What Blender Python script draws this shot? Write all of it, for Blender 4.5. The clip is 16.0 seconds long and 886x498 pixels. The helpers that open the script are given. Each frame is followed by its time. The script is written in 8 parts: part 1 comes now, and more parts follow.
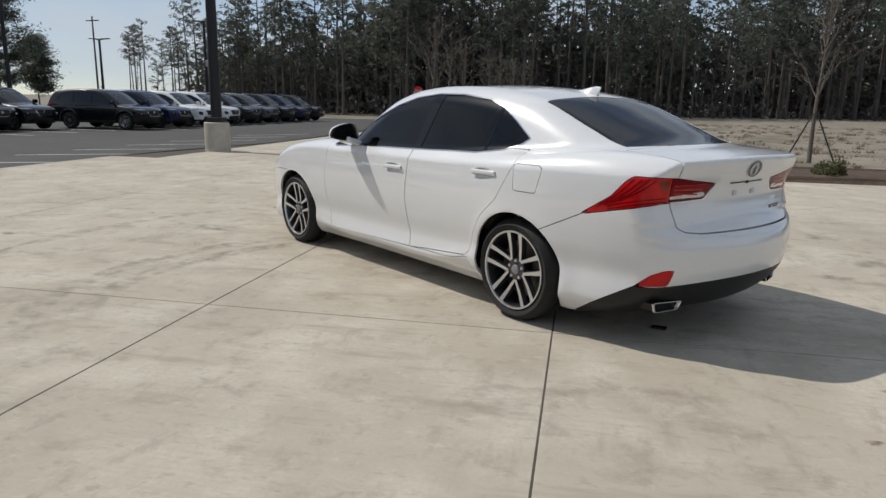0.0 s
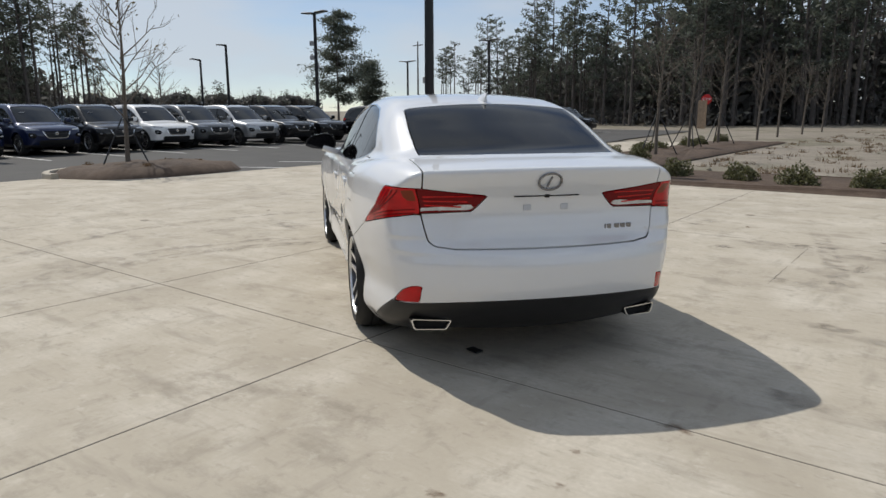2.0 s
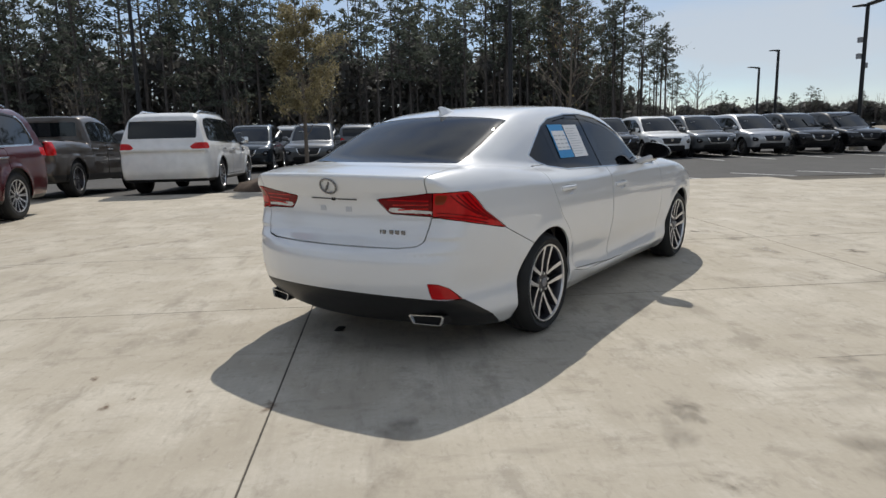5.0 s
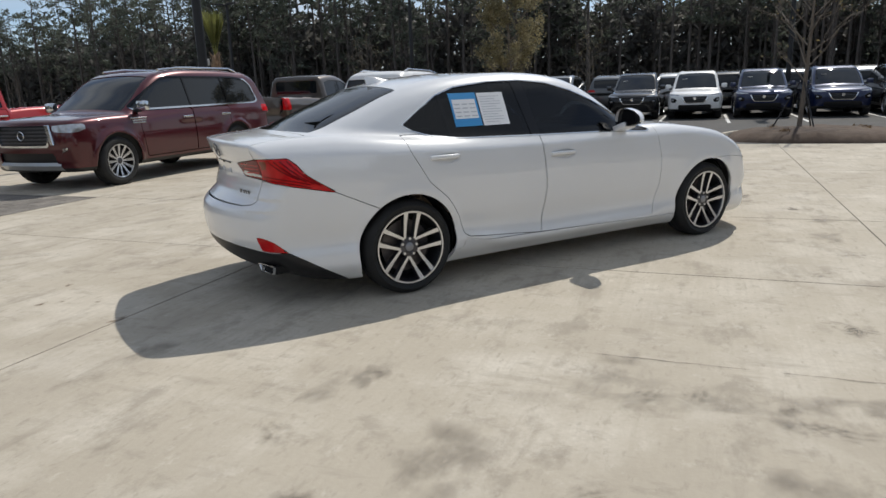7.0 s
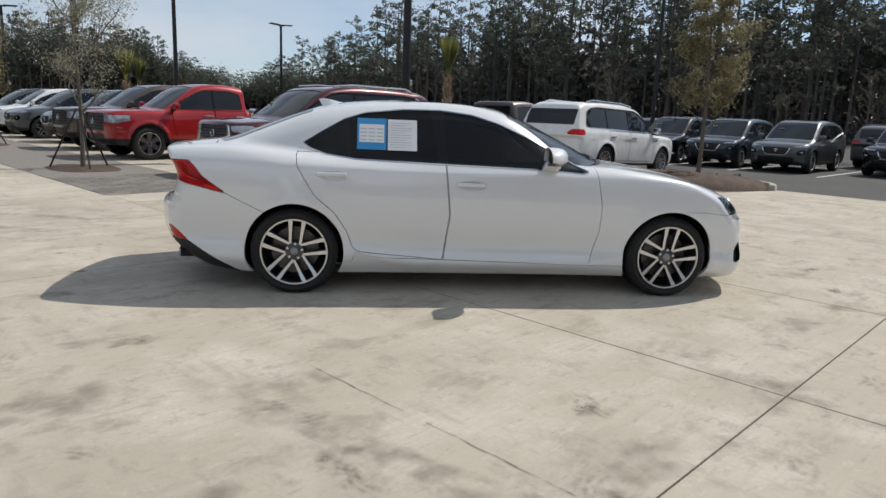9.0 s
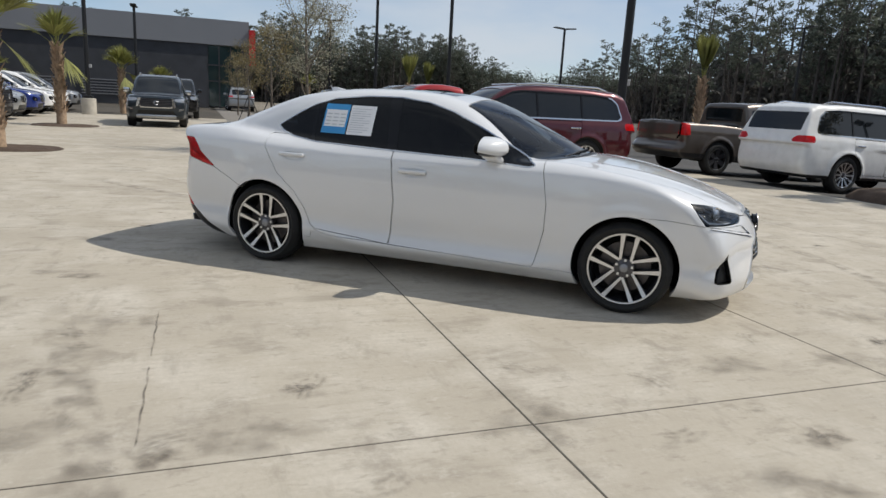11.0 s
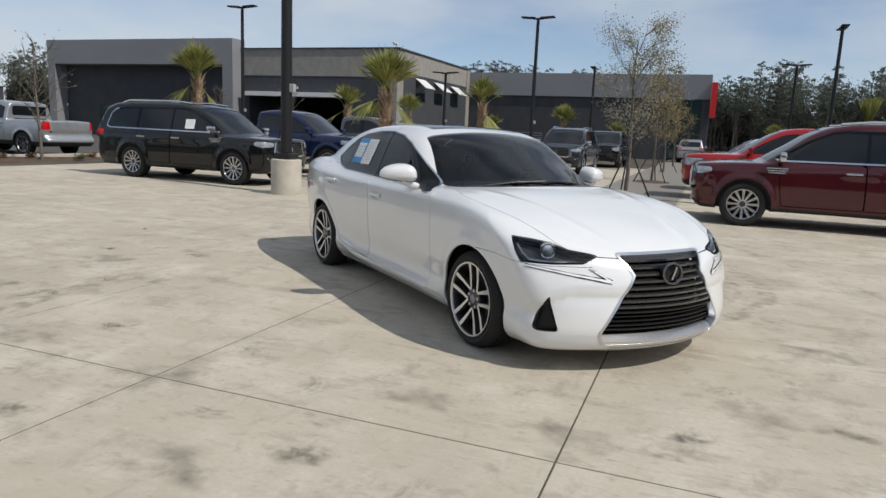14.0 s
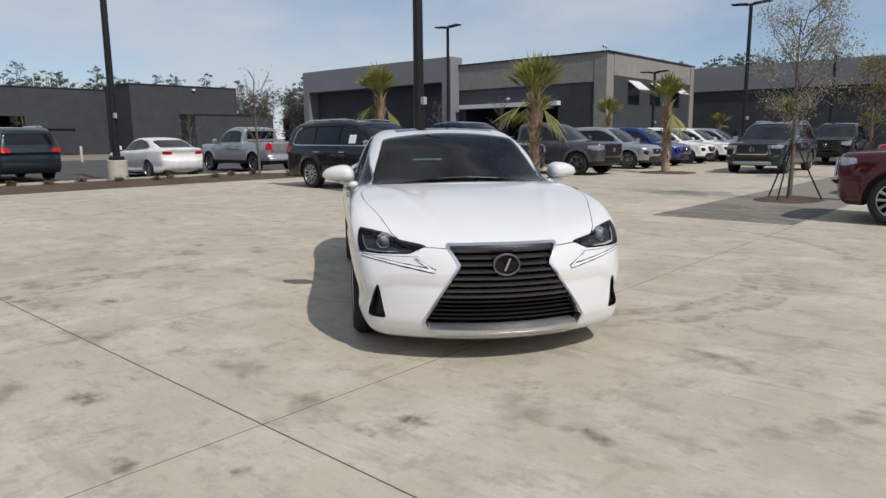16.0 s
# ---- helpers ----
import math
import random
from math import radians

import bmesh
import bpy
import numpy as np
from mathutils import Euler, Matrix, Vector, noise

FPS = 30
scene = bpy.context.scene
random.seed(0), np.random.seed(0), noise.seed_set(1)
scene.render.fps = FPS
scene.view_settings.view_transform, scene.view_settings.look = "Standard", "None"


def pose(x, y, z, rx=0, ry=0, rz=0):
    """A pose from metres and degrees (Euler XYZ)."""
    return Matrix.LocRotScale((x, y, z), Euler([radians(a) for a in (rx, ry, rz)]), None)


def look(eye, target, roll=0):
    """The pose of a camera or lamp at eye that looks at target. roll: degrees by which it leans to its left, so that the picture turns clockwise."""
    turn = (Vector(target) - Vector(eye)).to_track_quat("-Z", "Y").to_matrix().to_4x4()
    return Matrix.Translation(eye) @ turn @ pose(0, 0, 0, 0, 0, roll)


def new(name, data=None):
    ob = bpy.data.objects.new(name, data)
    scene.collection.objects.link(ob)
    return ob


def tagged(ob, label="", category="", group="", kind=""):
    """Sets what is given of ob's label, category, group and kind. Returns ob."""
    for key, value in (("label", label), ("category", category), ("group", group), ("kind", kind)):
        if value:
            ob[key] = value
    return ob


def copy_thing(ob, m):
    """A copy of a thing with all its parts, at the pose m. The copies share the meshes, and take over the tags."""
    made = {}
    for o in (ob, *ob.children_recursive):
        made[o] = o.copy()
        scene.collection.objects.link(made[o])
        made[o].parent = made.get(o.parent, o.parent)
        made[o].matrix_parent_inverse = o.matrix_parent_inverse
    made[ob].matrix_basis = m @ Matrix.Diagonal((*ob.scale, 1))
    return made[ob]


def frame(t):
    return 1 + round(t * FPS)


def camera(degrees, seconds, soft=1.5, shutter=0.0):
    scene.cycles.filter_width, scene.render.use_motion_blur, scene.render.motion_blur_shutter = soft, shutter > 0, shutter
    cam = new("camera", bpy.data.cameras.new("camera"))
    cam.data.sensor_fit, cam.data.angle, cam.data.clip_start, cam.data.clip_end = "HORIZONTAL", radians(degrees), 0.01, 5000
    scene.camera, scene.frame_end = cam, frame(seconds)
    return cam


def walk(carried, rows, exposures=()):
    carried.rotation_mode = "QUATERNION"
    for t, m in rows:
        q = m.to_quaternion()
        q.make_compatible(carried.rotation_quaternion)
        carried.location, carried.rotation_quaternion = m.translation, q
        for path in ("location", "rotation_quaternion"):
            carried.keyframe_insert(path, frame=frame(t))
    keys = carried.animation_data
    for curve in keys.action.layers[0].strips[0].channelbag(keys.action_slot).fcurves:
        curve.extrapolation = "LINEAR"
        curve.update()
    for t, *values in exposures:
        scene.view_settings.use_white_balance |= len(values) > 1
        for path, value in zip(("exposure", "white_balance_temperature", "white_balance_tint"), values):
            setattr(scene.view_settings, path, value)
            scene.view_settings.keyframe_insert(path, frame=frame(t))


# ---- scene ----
cam = camera(66.8, 16.0)
PATH = [
    (0, (-4.174, 3.673, 1.287), (-2.66, 2.438, 0.859), 1.1),
    (0.5, (-4.606, 3.124, 1.283), (-2.948, 2.101, 0.832), 0.2),
    (1, (-4.959, 2.539, 1.291), (-3.214, 1.671, 0.842), -0.3),
    (1.5, (-5.224, 1.911, 1.307), (-3.387, 1.254, 0.867), -0.3),
    (2, (-5.424, 1.248, 1.295), (-3.517, 0.802, 0.892), -0.1),
    (2.5, (-5.527, 0.579, 1.304), (-3.578, 0.425, 0.881), -1.1),
    (3, (-5.627, -0.054, 1.302), (-3.681, 0.053, 0.852), -1.1),
    (3.5, (-5.596, -0.712, 1.298), (-3.712, -0.221, 0.839), 0.7),
    (4, (-5.502, -1.392, 1.293), (-3.68, -0.664, 0.902), -0.3),
    (4.2, (-5.456, -1.661, 1.266), (-3.672, -0.841, 0.884), -0.9),
    (6.3, (-3.998, -4.036, 1.26), (-2.734, -2.541, 0.852), 0.4),
    (6.5, (-3.8, -4.232, 1.3), (-2.614, -2.681, 0.864), 0.2),
    (7, (-3.297, -4.672, 1.315), (-2.346, -2.976, 0.845), -2.1),
    (7.5, (-2.717, -5.028, 1.328), (-1.969, -3.23, 0.87), -0.3),
    (8, (-2.13, -5.369, 1.338), (-1.505, -3.513, 0.934), 0.9),
    (8.5, (-1.482, -5.562, 1.319), (-1.015, -3.662, 0.907), 2.7),
    (9, (-0.855, -5.674, 1.321), (-0.64, -3.725, 0.926), 2.2),
    (9.2, (-0.607, -5.678, 1.311), (-0.558, -3.72, 0.907), 1.7),
    (11.3, (2.081, -5.197, 1.316), (1.322, -3.398, 0.881), 3.4),
    (11.5, (2.339, -5.065, 1.336), (1.485, -3.313, 0.89), 3.3),
    (12, (2.939, -4.779, 1.329), (1.87, -3.143, 0.907), 2.5),
    (12.5, (3.493, -4.427, 1.32), (2.216, -2.942, 0.912), 2.3),
    (13, (4.04, -4.037, 1.325), (2.636, -2.66, 0.961), 2.8),
    (13.5, (4.491, -3.592, 1.33), (2.932, -2.401, 0.936), 3.7),
    (14, (4.938, -3.097, 1.345), (3.226, -2.121, 1.005), 2.5),
    (14.5, (5.28, -2.565, 1.334), (3.47, -1.759, 1.058), 1.4),
    (15, (5.575, -2.004, 1.334), (3.698, -1.348, 1.111), 0.7),
    (15.5, (5.791, -1.442, 1.325), (3.862, -0.974, 1.083), -0.3),
    (16, (5.978, -0.961, 1.324), (4.029, -0.655, 0.996), -0.5),
]
walk(cam, [(t, look(e, a, r)) for t, e, a, r in PATH], [(0, -0.16), (1, -0.14), (2, -0.05), (3, 0.0), (4, -0.08), (6.5, 0.0), (9, 0.04), (12, 0.0), (14, -0.03), (16, -0.12)])

# ---- light ----
SUN_WAY = Vector((0.80, 0.43, 1.06)).normalized()
SUN_UP, SUN_AZ = math.asin(SUN_WAY.z), math.atan2(SUN_WAY.x, SUN_WAY.y)
world = bpy.data.worlds.new("sky")
scene.world = world
world.use_nodes = True
wn, wl = world.node_tree.nodes, world.node_tree.links
wn.clear()
sky = wn.new("ShaderNodeTexSky")
sky.sky_type, sky.sun_disc = "NISHITA", False
sky.sun_elevation, sky.sun_rotation = SUN_UP, SUN_AZ
sky.air_density, sky.dust_density, sky.ozone_density = 0.85, 0.0, 4.0
wco = wn.new("ShaderNodeTexCoord")
wmap = wn.new("ShaderNodeMapping")
wmap.inputs["Scale"].default_value = (1.6, 1.6, 5.0)
wnoise = wn.new("ShaderNodeTexNoise")
wnoise.inputs["Scale"].default_value, wnoise.inputs["Detail"].default_value, wnoise.inputs["Roughness"].default_value = 1.5, 6, 0.5
wramp = wn.new("ShaderNodeValToRGB")
wramp.color_ramp.elements[0].position, wramp.color_ramp.elements[0].color = 0.36, (0.22, 0.22, 0.22, 1)
wramp.color_ramp.elements[1].position, wramp.color_ramp.elements[1].color = 0.62, (0.86, 0.86, 0.86, 1)
wmix = wn.new("ShaderNodeMix")
wmix.data_type = "RGBA"
wmix.inputs["B"].default_value = (6.0, 6.5, 7.1, 1)
wbg = wn.new("ShaderNodeBackground")
wbg.inputs["Strength"].default_value = 0.10
wout = wn.new("ShaderNodeOutputWorld")
wl.new(wco.outputs["Generated"], wmap.inputs["Vector"])
wl.new(wmap.outputs["Vector"], wnoise.inputs["Vector"])
wl.new(wnoise.outputs["Fac"], wramp.inputs["Fac"])
wl.new(wramp.outputs["Color"], wmix.inputs["Factor"])
wl.new(sky.outputs["Color"], wmix.inputs["A"])
wl.new(wmix.outputs["Result"], wbg.inputs["Color"])
wl.new(wbg.outputs["Background"], wout.inputs["Surface"])
sun = new("sun", bpy.data.lights.new("sun", "SUN"))
sun.data.energy, sun.data.angle, sun.data.color = 3.6, radians(0.6), (1.0, 0.95, 0.866)
sun.matrix_world = look(SUN_WAY * 60, (0, 0, 0))

# ---- materials ----
def material(name, color, rough=0.5, metal=0.0, coat=0.0, vary=0.0, scale=8.0, bump=0.0, bump_scale=40.0, spec=0.5, color2=None, trans=0.0, ior=1.45, emit=None, big=0.0, big_scale=0.6, island=0.0, obj_random=0.0, coat_rough=0.03):
    """A principled material with variation at two scales and fine relief."""
    m = bpy.data.materials.new(name)
    m.use_nodes = True
    nt = m.node_tree
    n, l = nt.nodes, nt.links
    b = n["Principled BSDF"]
    b.inputs["Base Color"].default_value = (*color, 1)
    b.inputs["Roughness"].default_value, b.inputs["Metallic"].default_value = rough, metal
    b.inputs["Coat Weight"].default_value, b.inputs["Coat Roughness"].default_value = coat, coat_rough
    b.inputs["Specular IOR Level"].default_value = spec
    b.inputs["Transmission Weight"].default_value, b.inputs["IOR"].default_value = trans, ior
    if emit:
        b.inputs["Emission Color"].default_value, b.inputs["Emission Strength"].default_value = (*emit[0], 1), emit[1]
    co = n.new("ShaderNodeTexCoord")
    last = None

    def mixed(a_color, fac_socket, b_color, a_socket=None):
        mx = n.new("ShaderNodeMix")
        mx.data_type = "RGBA"
        mx.inputs["A"].default_value, mx.inputs["B"].default_value = (*a_color, 1), (*b_color, 1)
        if a_socket:
            l.new(a_socket, mx.inputs["A"])
        l.new(fac_socket, mx.inputs["Factor"])
        return mx.outputs["Result"]

    def noisy(sc, detail, lo, hi):
        t = n.new("ShaderNodeTexNoise")
        t.inputs["Scale"].default_value, t.inputs["Detail"].default_value = sc, detail
        l.new(co.outputs["Object"], t.inputs["Vector"])
        r = n.new("ShaderNodeMapRange")
        r.inputs["From Min"].default_value, r.inputs["From Max"].default_value = lo, hi
        l.new(t.outputs["Fac"], r.inputs["Value"])
        return r.outputs["Result"]

    if vary or color2:
        dark = color2 or tuple(c * (1 - vary) for c in color)
        last = mixed(color, noisy(scale, 6, 0.35, 0.7), dark)
    if big:
        last = mixed(color, noisy(big_scale, 4, 0.4, 0.65), tuple(c * (1 - big) for c in color), None) if last is None else last
    if island or obj_random:
        hv = n.new("ShaderNodeHueSaturation")
        mr = n.new("ShaderNodeMapRange")
        k = island or obj_random
        mr.inputs["To Min"].default_value, mr.inputs["To Max"].default_value = 1 - k, 1 + k
        if island:
            g = n.new("ShaderNodeNewGeometry")
            l.new(g.outputs["Random Per Island"], mr.inputs["Value"])
        else:
            g = n.new("ShaderNodeObjectInfo")
            l.new(g.outputs["Random"], mr.inputs["Value"])
        l.new(mr.outputs["Result"], hv.inputs["Value"])
        hv.inputs["Color"].default_value = (*color, 1)
        if last:
            l.new(last, hv.inputs["Color"])
        last = hv.outputs["Color"]
    if last:
        l.new(last, b.inputs["Base Color"])
    if bump:
        t = n.new("ShaderNodeTexNoise")
        t.inputs["Scale"].default_value, t.inputs["Detail"].default_value = bump_scale, 5
        l.new(co.outputs["Object"], t.inputs["Vector"])
        bp = n.new("ShaderNodeBump")
        bp.inputs["Strength"].default_value, bp.inputs["Distance"].default_value = bump, 0.01
        l.new(t.outputs["Fac"], bp.inputs["Height"])
        l.new(bp.outputs["Normal"], b.inputs["Normal"])
    return m


M = {}
M["pearl"] = material("pearl_white_paint", (0.745, 0.750, 0.755), 0.30, coat=1.0, vary=0.02, scale=3, coat_rough=0.02)
M["pearl"].node_tree.nodes["Principled BSDF"].inputs["Coat IOR"].default_value = 1.75
M["black_trim"] = material("black_plastic", (0.012, 0.012, 0.013), 0.42, vary=0.3, scale=30, bump=0.05, bump_scale=300)
M["gloss_black"] = material("gloss_black", (0.006, 0.006, 0.007), 0.08, spec=0.4)
# near-black for painted shade in gaps, and for the grille backing
M["gap_black"] = material("gap_shade_black", (0.006, 0.006, 0.006), 0.8)
# black wheel arch liner; also the painted shade inside the building bays
M["liner"] = material("liner_and_bay_shade", (0.01, 0.01, 0.01), 0.9, vary=0.3, scale=20)
M["rubber"] = material("tyre_rubber", (0.018, 0.018, 0.018), 0.75, vary=0.35, scale=14, bump=0.2, bump_scale=120)
M["chrome"] = material("chrome", (0.66, 0.67, 0.68), 0.14, metal=1.0)
M["grille_bar"] = material("grille_bar", (0.035, 0.035, 0.038), 0.18, coat=1.0, vary=0.2, scale=20)
M["emblem"] = material("smoked_chrome", (0.22, 0.22, 0.23), 0.25, metal=0.9)
M["alloy"] = material("machined_alloy", (0.72, 0.73, 0.75), 0.30, metal=1.0, vary=0.08, scale=40)
M["gunmetal"] = material("gunmetal_alloy", (0.10, 0.10, 0.11), 0.32, metal=0.8)
M["cap_grey"] = material("hub_cap_grey", (0.30, 0.30, 0.31), 0.35, metal=0.5)
M["dark_metal"] = material("brake_steel", (0.13, 0.12, 0.12), 0.45, metal=0.9, vary=0.3, scale=30)
M["red_lens"] = material("red_lens", (0.58, 0.006, 0.008), 0.22, coat=0.5, vary=0.3, scale=14, spec=0.12)
M["dark_red_lens"] = material("dark_red_lens", (0.16, 0.003, 0.005), 0.2, coat=0.15, spec=0.12)
M["clear_lens"] = material("clear_lens", (0.62, 0.62, 0.64), 0.10, metal=0.4, coat=1.0, vary=0.3, scale=60)
M["amber"] = material("amber_lens", (0.20, 0.028, 0.006), 0.2, coat=0.3, spec=0.25)
M["lamp_black"] = material("smoked_headlamp", (0.075, 0.072, 0.074), 0.30, vary=0.6, scale=22)
M["drl"] = material("white_lamp_strip", (0.80, 0.81, 0.83), 0.2, coat=1.0)
M["lamp_glass"] = material("projector_glass", (0.55, 0.58, 0.62), 0.08, metal=0.6, coat=1.0)
M["tan"] = material("tan_leather", (0.42, 0.31, 0.22), 0.55, vary=0.15, scale=6, bump=0.1, bump_scale=150)
M["cabin"] = material("cabin_black", (0.02, 0.02, 0.021), 0.7, vary=0.2, scale=10)
M["paper"] = material("sticker_paper", (0.86, 0.86, 0.86), 0.6)
M["paper_blue"] = material("sticker_blue", (0.05, 0.30, 0.62), 0.5)
M["print_grey"] = material("print_grey", (0.55, 0.56, 0.58), 0.7)


def tinted(name, color, mixfac, rough=0.0):
    """Window glass: a mirror-like coat over a tinted see-through sheet."""
    m = bpy.data.materials.new(name)
    m.use_nodes = True
    n, l = m.node_tree.nodes, m.node_tree.links
    n.clear()
    o = n.new("ShaderNodeOutputMaterial")
    tr = n.new("ShaderNodeBsdfTransparent")
    tr.inputs["Color"].default_value = (*color, 1)
    gl = n.new("ShaderNodeBsdfGlossy")
    gl.inputs["Roughness"].default_value = 0.01 + rough
    gl.inputs["Color"].default_value = (0.9, 0.9, 0.9, 1)
    fr = n.new("ShaderNodeFresnel")
    fr.inputs["IOR"].default_value = mixfac
    mx = n.new("ShaderNodeMixShader")
    l.new(fr.outputs["Fac"], mx.inputs["Fac"])
    l.new(tr.outputs["BSDF"], mx.inputs[1])
    l.new(gl.outputs["BSDF"], mx.inputs[2])
    dust = n.new("ShaderNodeBsdfGlossy")
    dust.inputs["Roughness"].default_value = 0.30
    md = n.new("ShaderNodeMixShader")
    md.inputs["Fac"].default_value = 0.006
    l.new(mx.outputs["Shader"], md.inputs[1])
    l.new(dust.outputs["BSDF"], md.inputs[2])
    l.new(md.outputs["Shader"], o.inputs["Surface"])
    return m


M["glass_dark"] = tinted("privacy_glass", (0.012, 0.018, 0.028), 1.40)
M["glass_lamp"] = tinted("lamp_glass", (0.82, 0.84, 0.87), 1.40)
M["glass_wind"] = tinted("windscreen_glass", (0.27, 0.34, 0.39), 1.44)


def ground_material(name, base, dark, light, rough=0.9, scales=(0.35, 2.2, 38.0), marks=0.0, mark_color=(0.1, 0.09, 0.08), bump=0.25, patch=None, broom=0.0):
    """A ground surface in world metres: mottling, blotches, grain, and where marks is given, drag and tyre marks."""
    m = bpy.data.materials.new(name)
    m.use_nodes = True
    n, l = m.node_tree.nodes, m.node_tree.links
    b = n["Principled BSDF"]
    b.inputs["Roughness"].default_value = rough
    b.inputs["Specular IOR Level"].default_value = 0.3
    geo = n.new("ShaderNodeNewGeometry")
    turn = n.new("ShaderNodeMapping")
    turn.inputs["Rotation"].default_value = (0, 0, radians(-39.5))
    l.new(geo.outputs["Position"], turn.inputs["Vector"])

    def tex(scale, detail, lo, hi, stretch=None, rough_=0.55, w=0.0, rot=0.0):
        t = n.new("ShaderNodeTexNoise")
        t.noise_dimensions = "4D"
        t.inputs["W"].default_value = w
        t.inputs["Scale"].default_value, t.inputs["Detail"].default_value, t.inputs["Roughness"].default_value = scale, detail, rough_
        src = turn.outputs["Vector"]
        if stretch:
            mp = n.new("ShaderNodeMapping")
            mp.inputs["Scale"].default_value = stretch
            mp.inputs["Rotation"].default_value = (0, 0, rot)
            l.new(src, mp.inputs["Vector"])
            src = mp.outputs["Vector"]
        l.new(src, t.inputs["Vector"])
        r = n.new("ShaderNodeMapRange")
        r.inputs["From Min"].default_value, r.inputs["From Max"].default_value = lo, hi
        l.new(t.outputs["Fac"], r.inputs["Value"])
        return r.outputs["Result"]

    def mix(a, fac, col, amount=1.0):
        mx = n.new("ShaderNodeMix")
        mx.data_type = "RGBA"
        mx.inputs["B"].default_value = (*col, 1)
        if amount < 1:
            mu = n.new("ShaderNodeMath")
            mu.operation = "MULTIPLY"
            mu.inputs[1].default_value = amount
            l.new(fac, mu.inputs[0])
            fac = mu.outputs["Value"]
        l.new(fac, mx.inputs["Factor"])
        if isinstance(a, tuple):
            mx.inputs["A"].default_value = (*a, 1)
        else:
            l.new(a, mx.inputs["A"])
        return mx.outputs["Result"]

    c = mix(base, tex(scales[0], 3, 0.38, 0.66), dark, 0.75)
    c = mix(c, tex(scales[1], 6, 0.45, 0.75, w=3.0), light, 0.7)
    c = mix(c, tex(scales[1] * 0.7, 8, 0.56, 0.72, w=7.0, rough_=0.65), dark, 0.6)
    if patch:
        c = mix(c, tex(patch[1], 6, patch[2], patch[2] + 0.12, w=11.0), patch[0], patch[3])
    if marks:
        c = mix(c, tex(1.1, 5, 0.58, 0.70, (1.0, 5.5, 1.0), 0.6, 17.0, 0.3), mark_color, marks)
        c = mix(c, tex(1.3, 5, 0.60, 0.70, (4.5, 1.0, 1.0), 0.6, 23.0, 0.5), mark_color, marks * 0.8)
        c = mix(c, tex(2.2, 9, 0.535, 0.64, (1.0, 1.7, 1.0), 0.70, 29.0), mark_color, marks * 1.15)
        c = mix(c, tex(4.5, 8, 0.555, 0.66, (1.7, 1.0, 1.0), 0.66, 37.0, 0.6), mark_color, marks * 0.9)
        c = mix(c, tex(0.55, 10, 0.50, 0.68, None, 0.75, 41.0), mark_color, marks * 0.8)
        c = mix(c, tex(9.0, 6, 0.57, 0.66, (1.0, 2.4, 1.0), 0.6, 53.0, 0.9), mark_color, marks * 0.8)
        c = mix(c, tex(6.0, 8, 0.58, 0.66, (1.0, 1.3, 1.0), 0.68, 59.0, 0.2), light, marks * 0.8)
    c = mix(c, tex(scales[2], 4, 0.3, 0.75, w=5.0), dark, 0.45)
    if broom:
        c = mix(c, tex(14.0, 3, 0.45, 0.65, (0.06, 2.2, 1.0), 0.6, 31.0), dark, broom)
    l.new(c, b.inputs["Base Color"])
    bp = n.new("ShaderNodeBump")
    bp.inputs["Strength"].default_value, bp.inputs["Distance"].default_value = bump, 0.006
    l.new(tex(scales[2] * 1.6, 6, 0, 1, w=2.0), bp.inputs["Height"])
    l.new(bp.outputs["Normal"], b.inputs["Normal"])
    return m


M["concrete"] = ground_material("brushed_concrete", (0.480, 0.432, 0.352), (0.375, 0.332, 0.265), (0.65, 0.605, 0.525), marks=0.44, mark_color=(0.205, 0.178, 0.143), broom=0.26, bump=0.25)
M["joint"] = ground_material("joint_filler", (0.10, 0.088, 0.07), (0.05, 0.045, 0.038), (0.14, 0.12, 0.1))
M["asphalt"] = ground_material("asphalt", (0.085, 0.082, 0.078), (0.062, 0.060, 0.058), (0.105, 0.10, 0.095), scales=(0.2, 1.2, 60.0), bump=0.5)
M["dirt"] = ground_material("dry_dirt", (0.285, 0.250, 0.205), (0.17, 0.145, 0.115), (0.37, 0.335, 0.28), scales=(0.16, 1.1, 14.0), patch=((0.13, 0.125, 0.075), 0.28, 0.50, 0.75), marks=0.5, mark_color=(0.12, 0.105, 0.08), bump=0.8)
M["mulch"] = ground_material("bark_mulch", (0.105, 0.072, 0.052), (0.05, 0.035, 0.026), (0.16, 0.12, 0.09), scales=(0.8, 6.0, 45.0), bump=1.0)
M["kerb"] = ground_material("kerb_concrete", (0.48, 0.44, 0.37), (0.36, 0.32, 0.26), (0.54, 0.50, 0.43))
M["brick_grey"] = material("grey_paver", (0.20, 0.182, 0.16), 0.85, vary=0.3, scale=14, bump=0.3, bump_scale=90, obj_random=0.22)
M["line_paint"] = material("white_line_paint", (0.62, 0.62, 0.60), 0.7, vary=0.35, scale=9)
M["steel_black"] = material("black_pole_paint", (0.013, 0.013, 0.014), 0.42, vary=0.2, scale=6)
M["pole_base"] = material("cast_concrete", (0.52, 0.48, 0.41), 0.85, vary=0.2, scale=5, bump=0.2, bump_scale=60)
M["bark"] = material("pine_bark", (0.115, 0.100, 0.090), 0.95, vary=0.4, scale=4, bump=0.5, bump_scale=20)
M["twig"] = material("grey_bark", (0.16, 0.135, 0.11), 0.9, vary=0.3, scale=12)
M["palm_bark"] = material("palm_bark", (0.42, 0.30, 0.20), 0.9, vary=0.4, scale=14, bump=0.5, bump_scale=60, island=0.3)


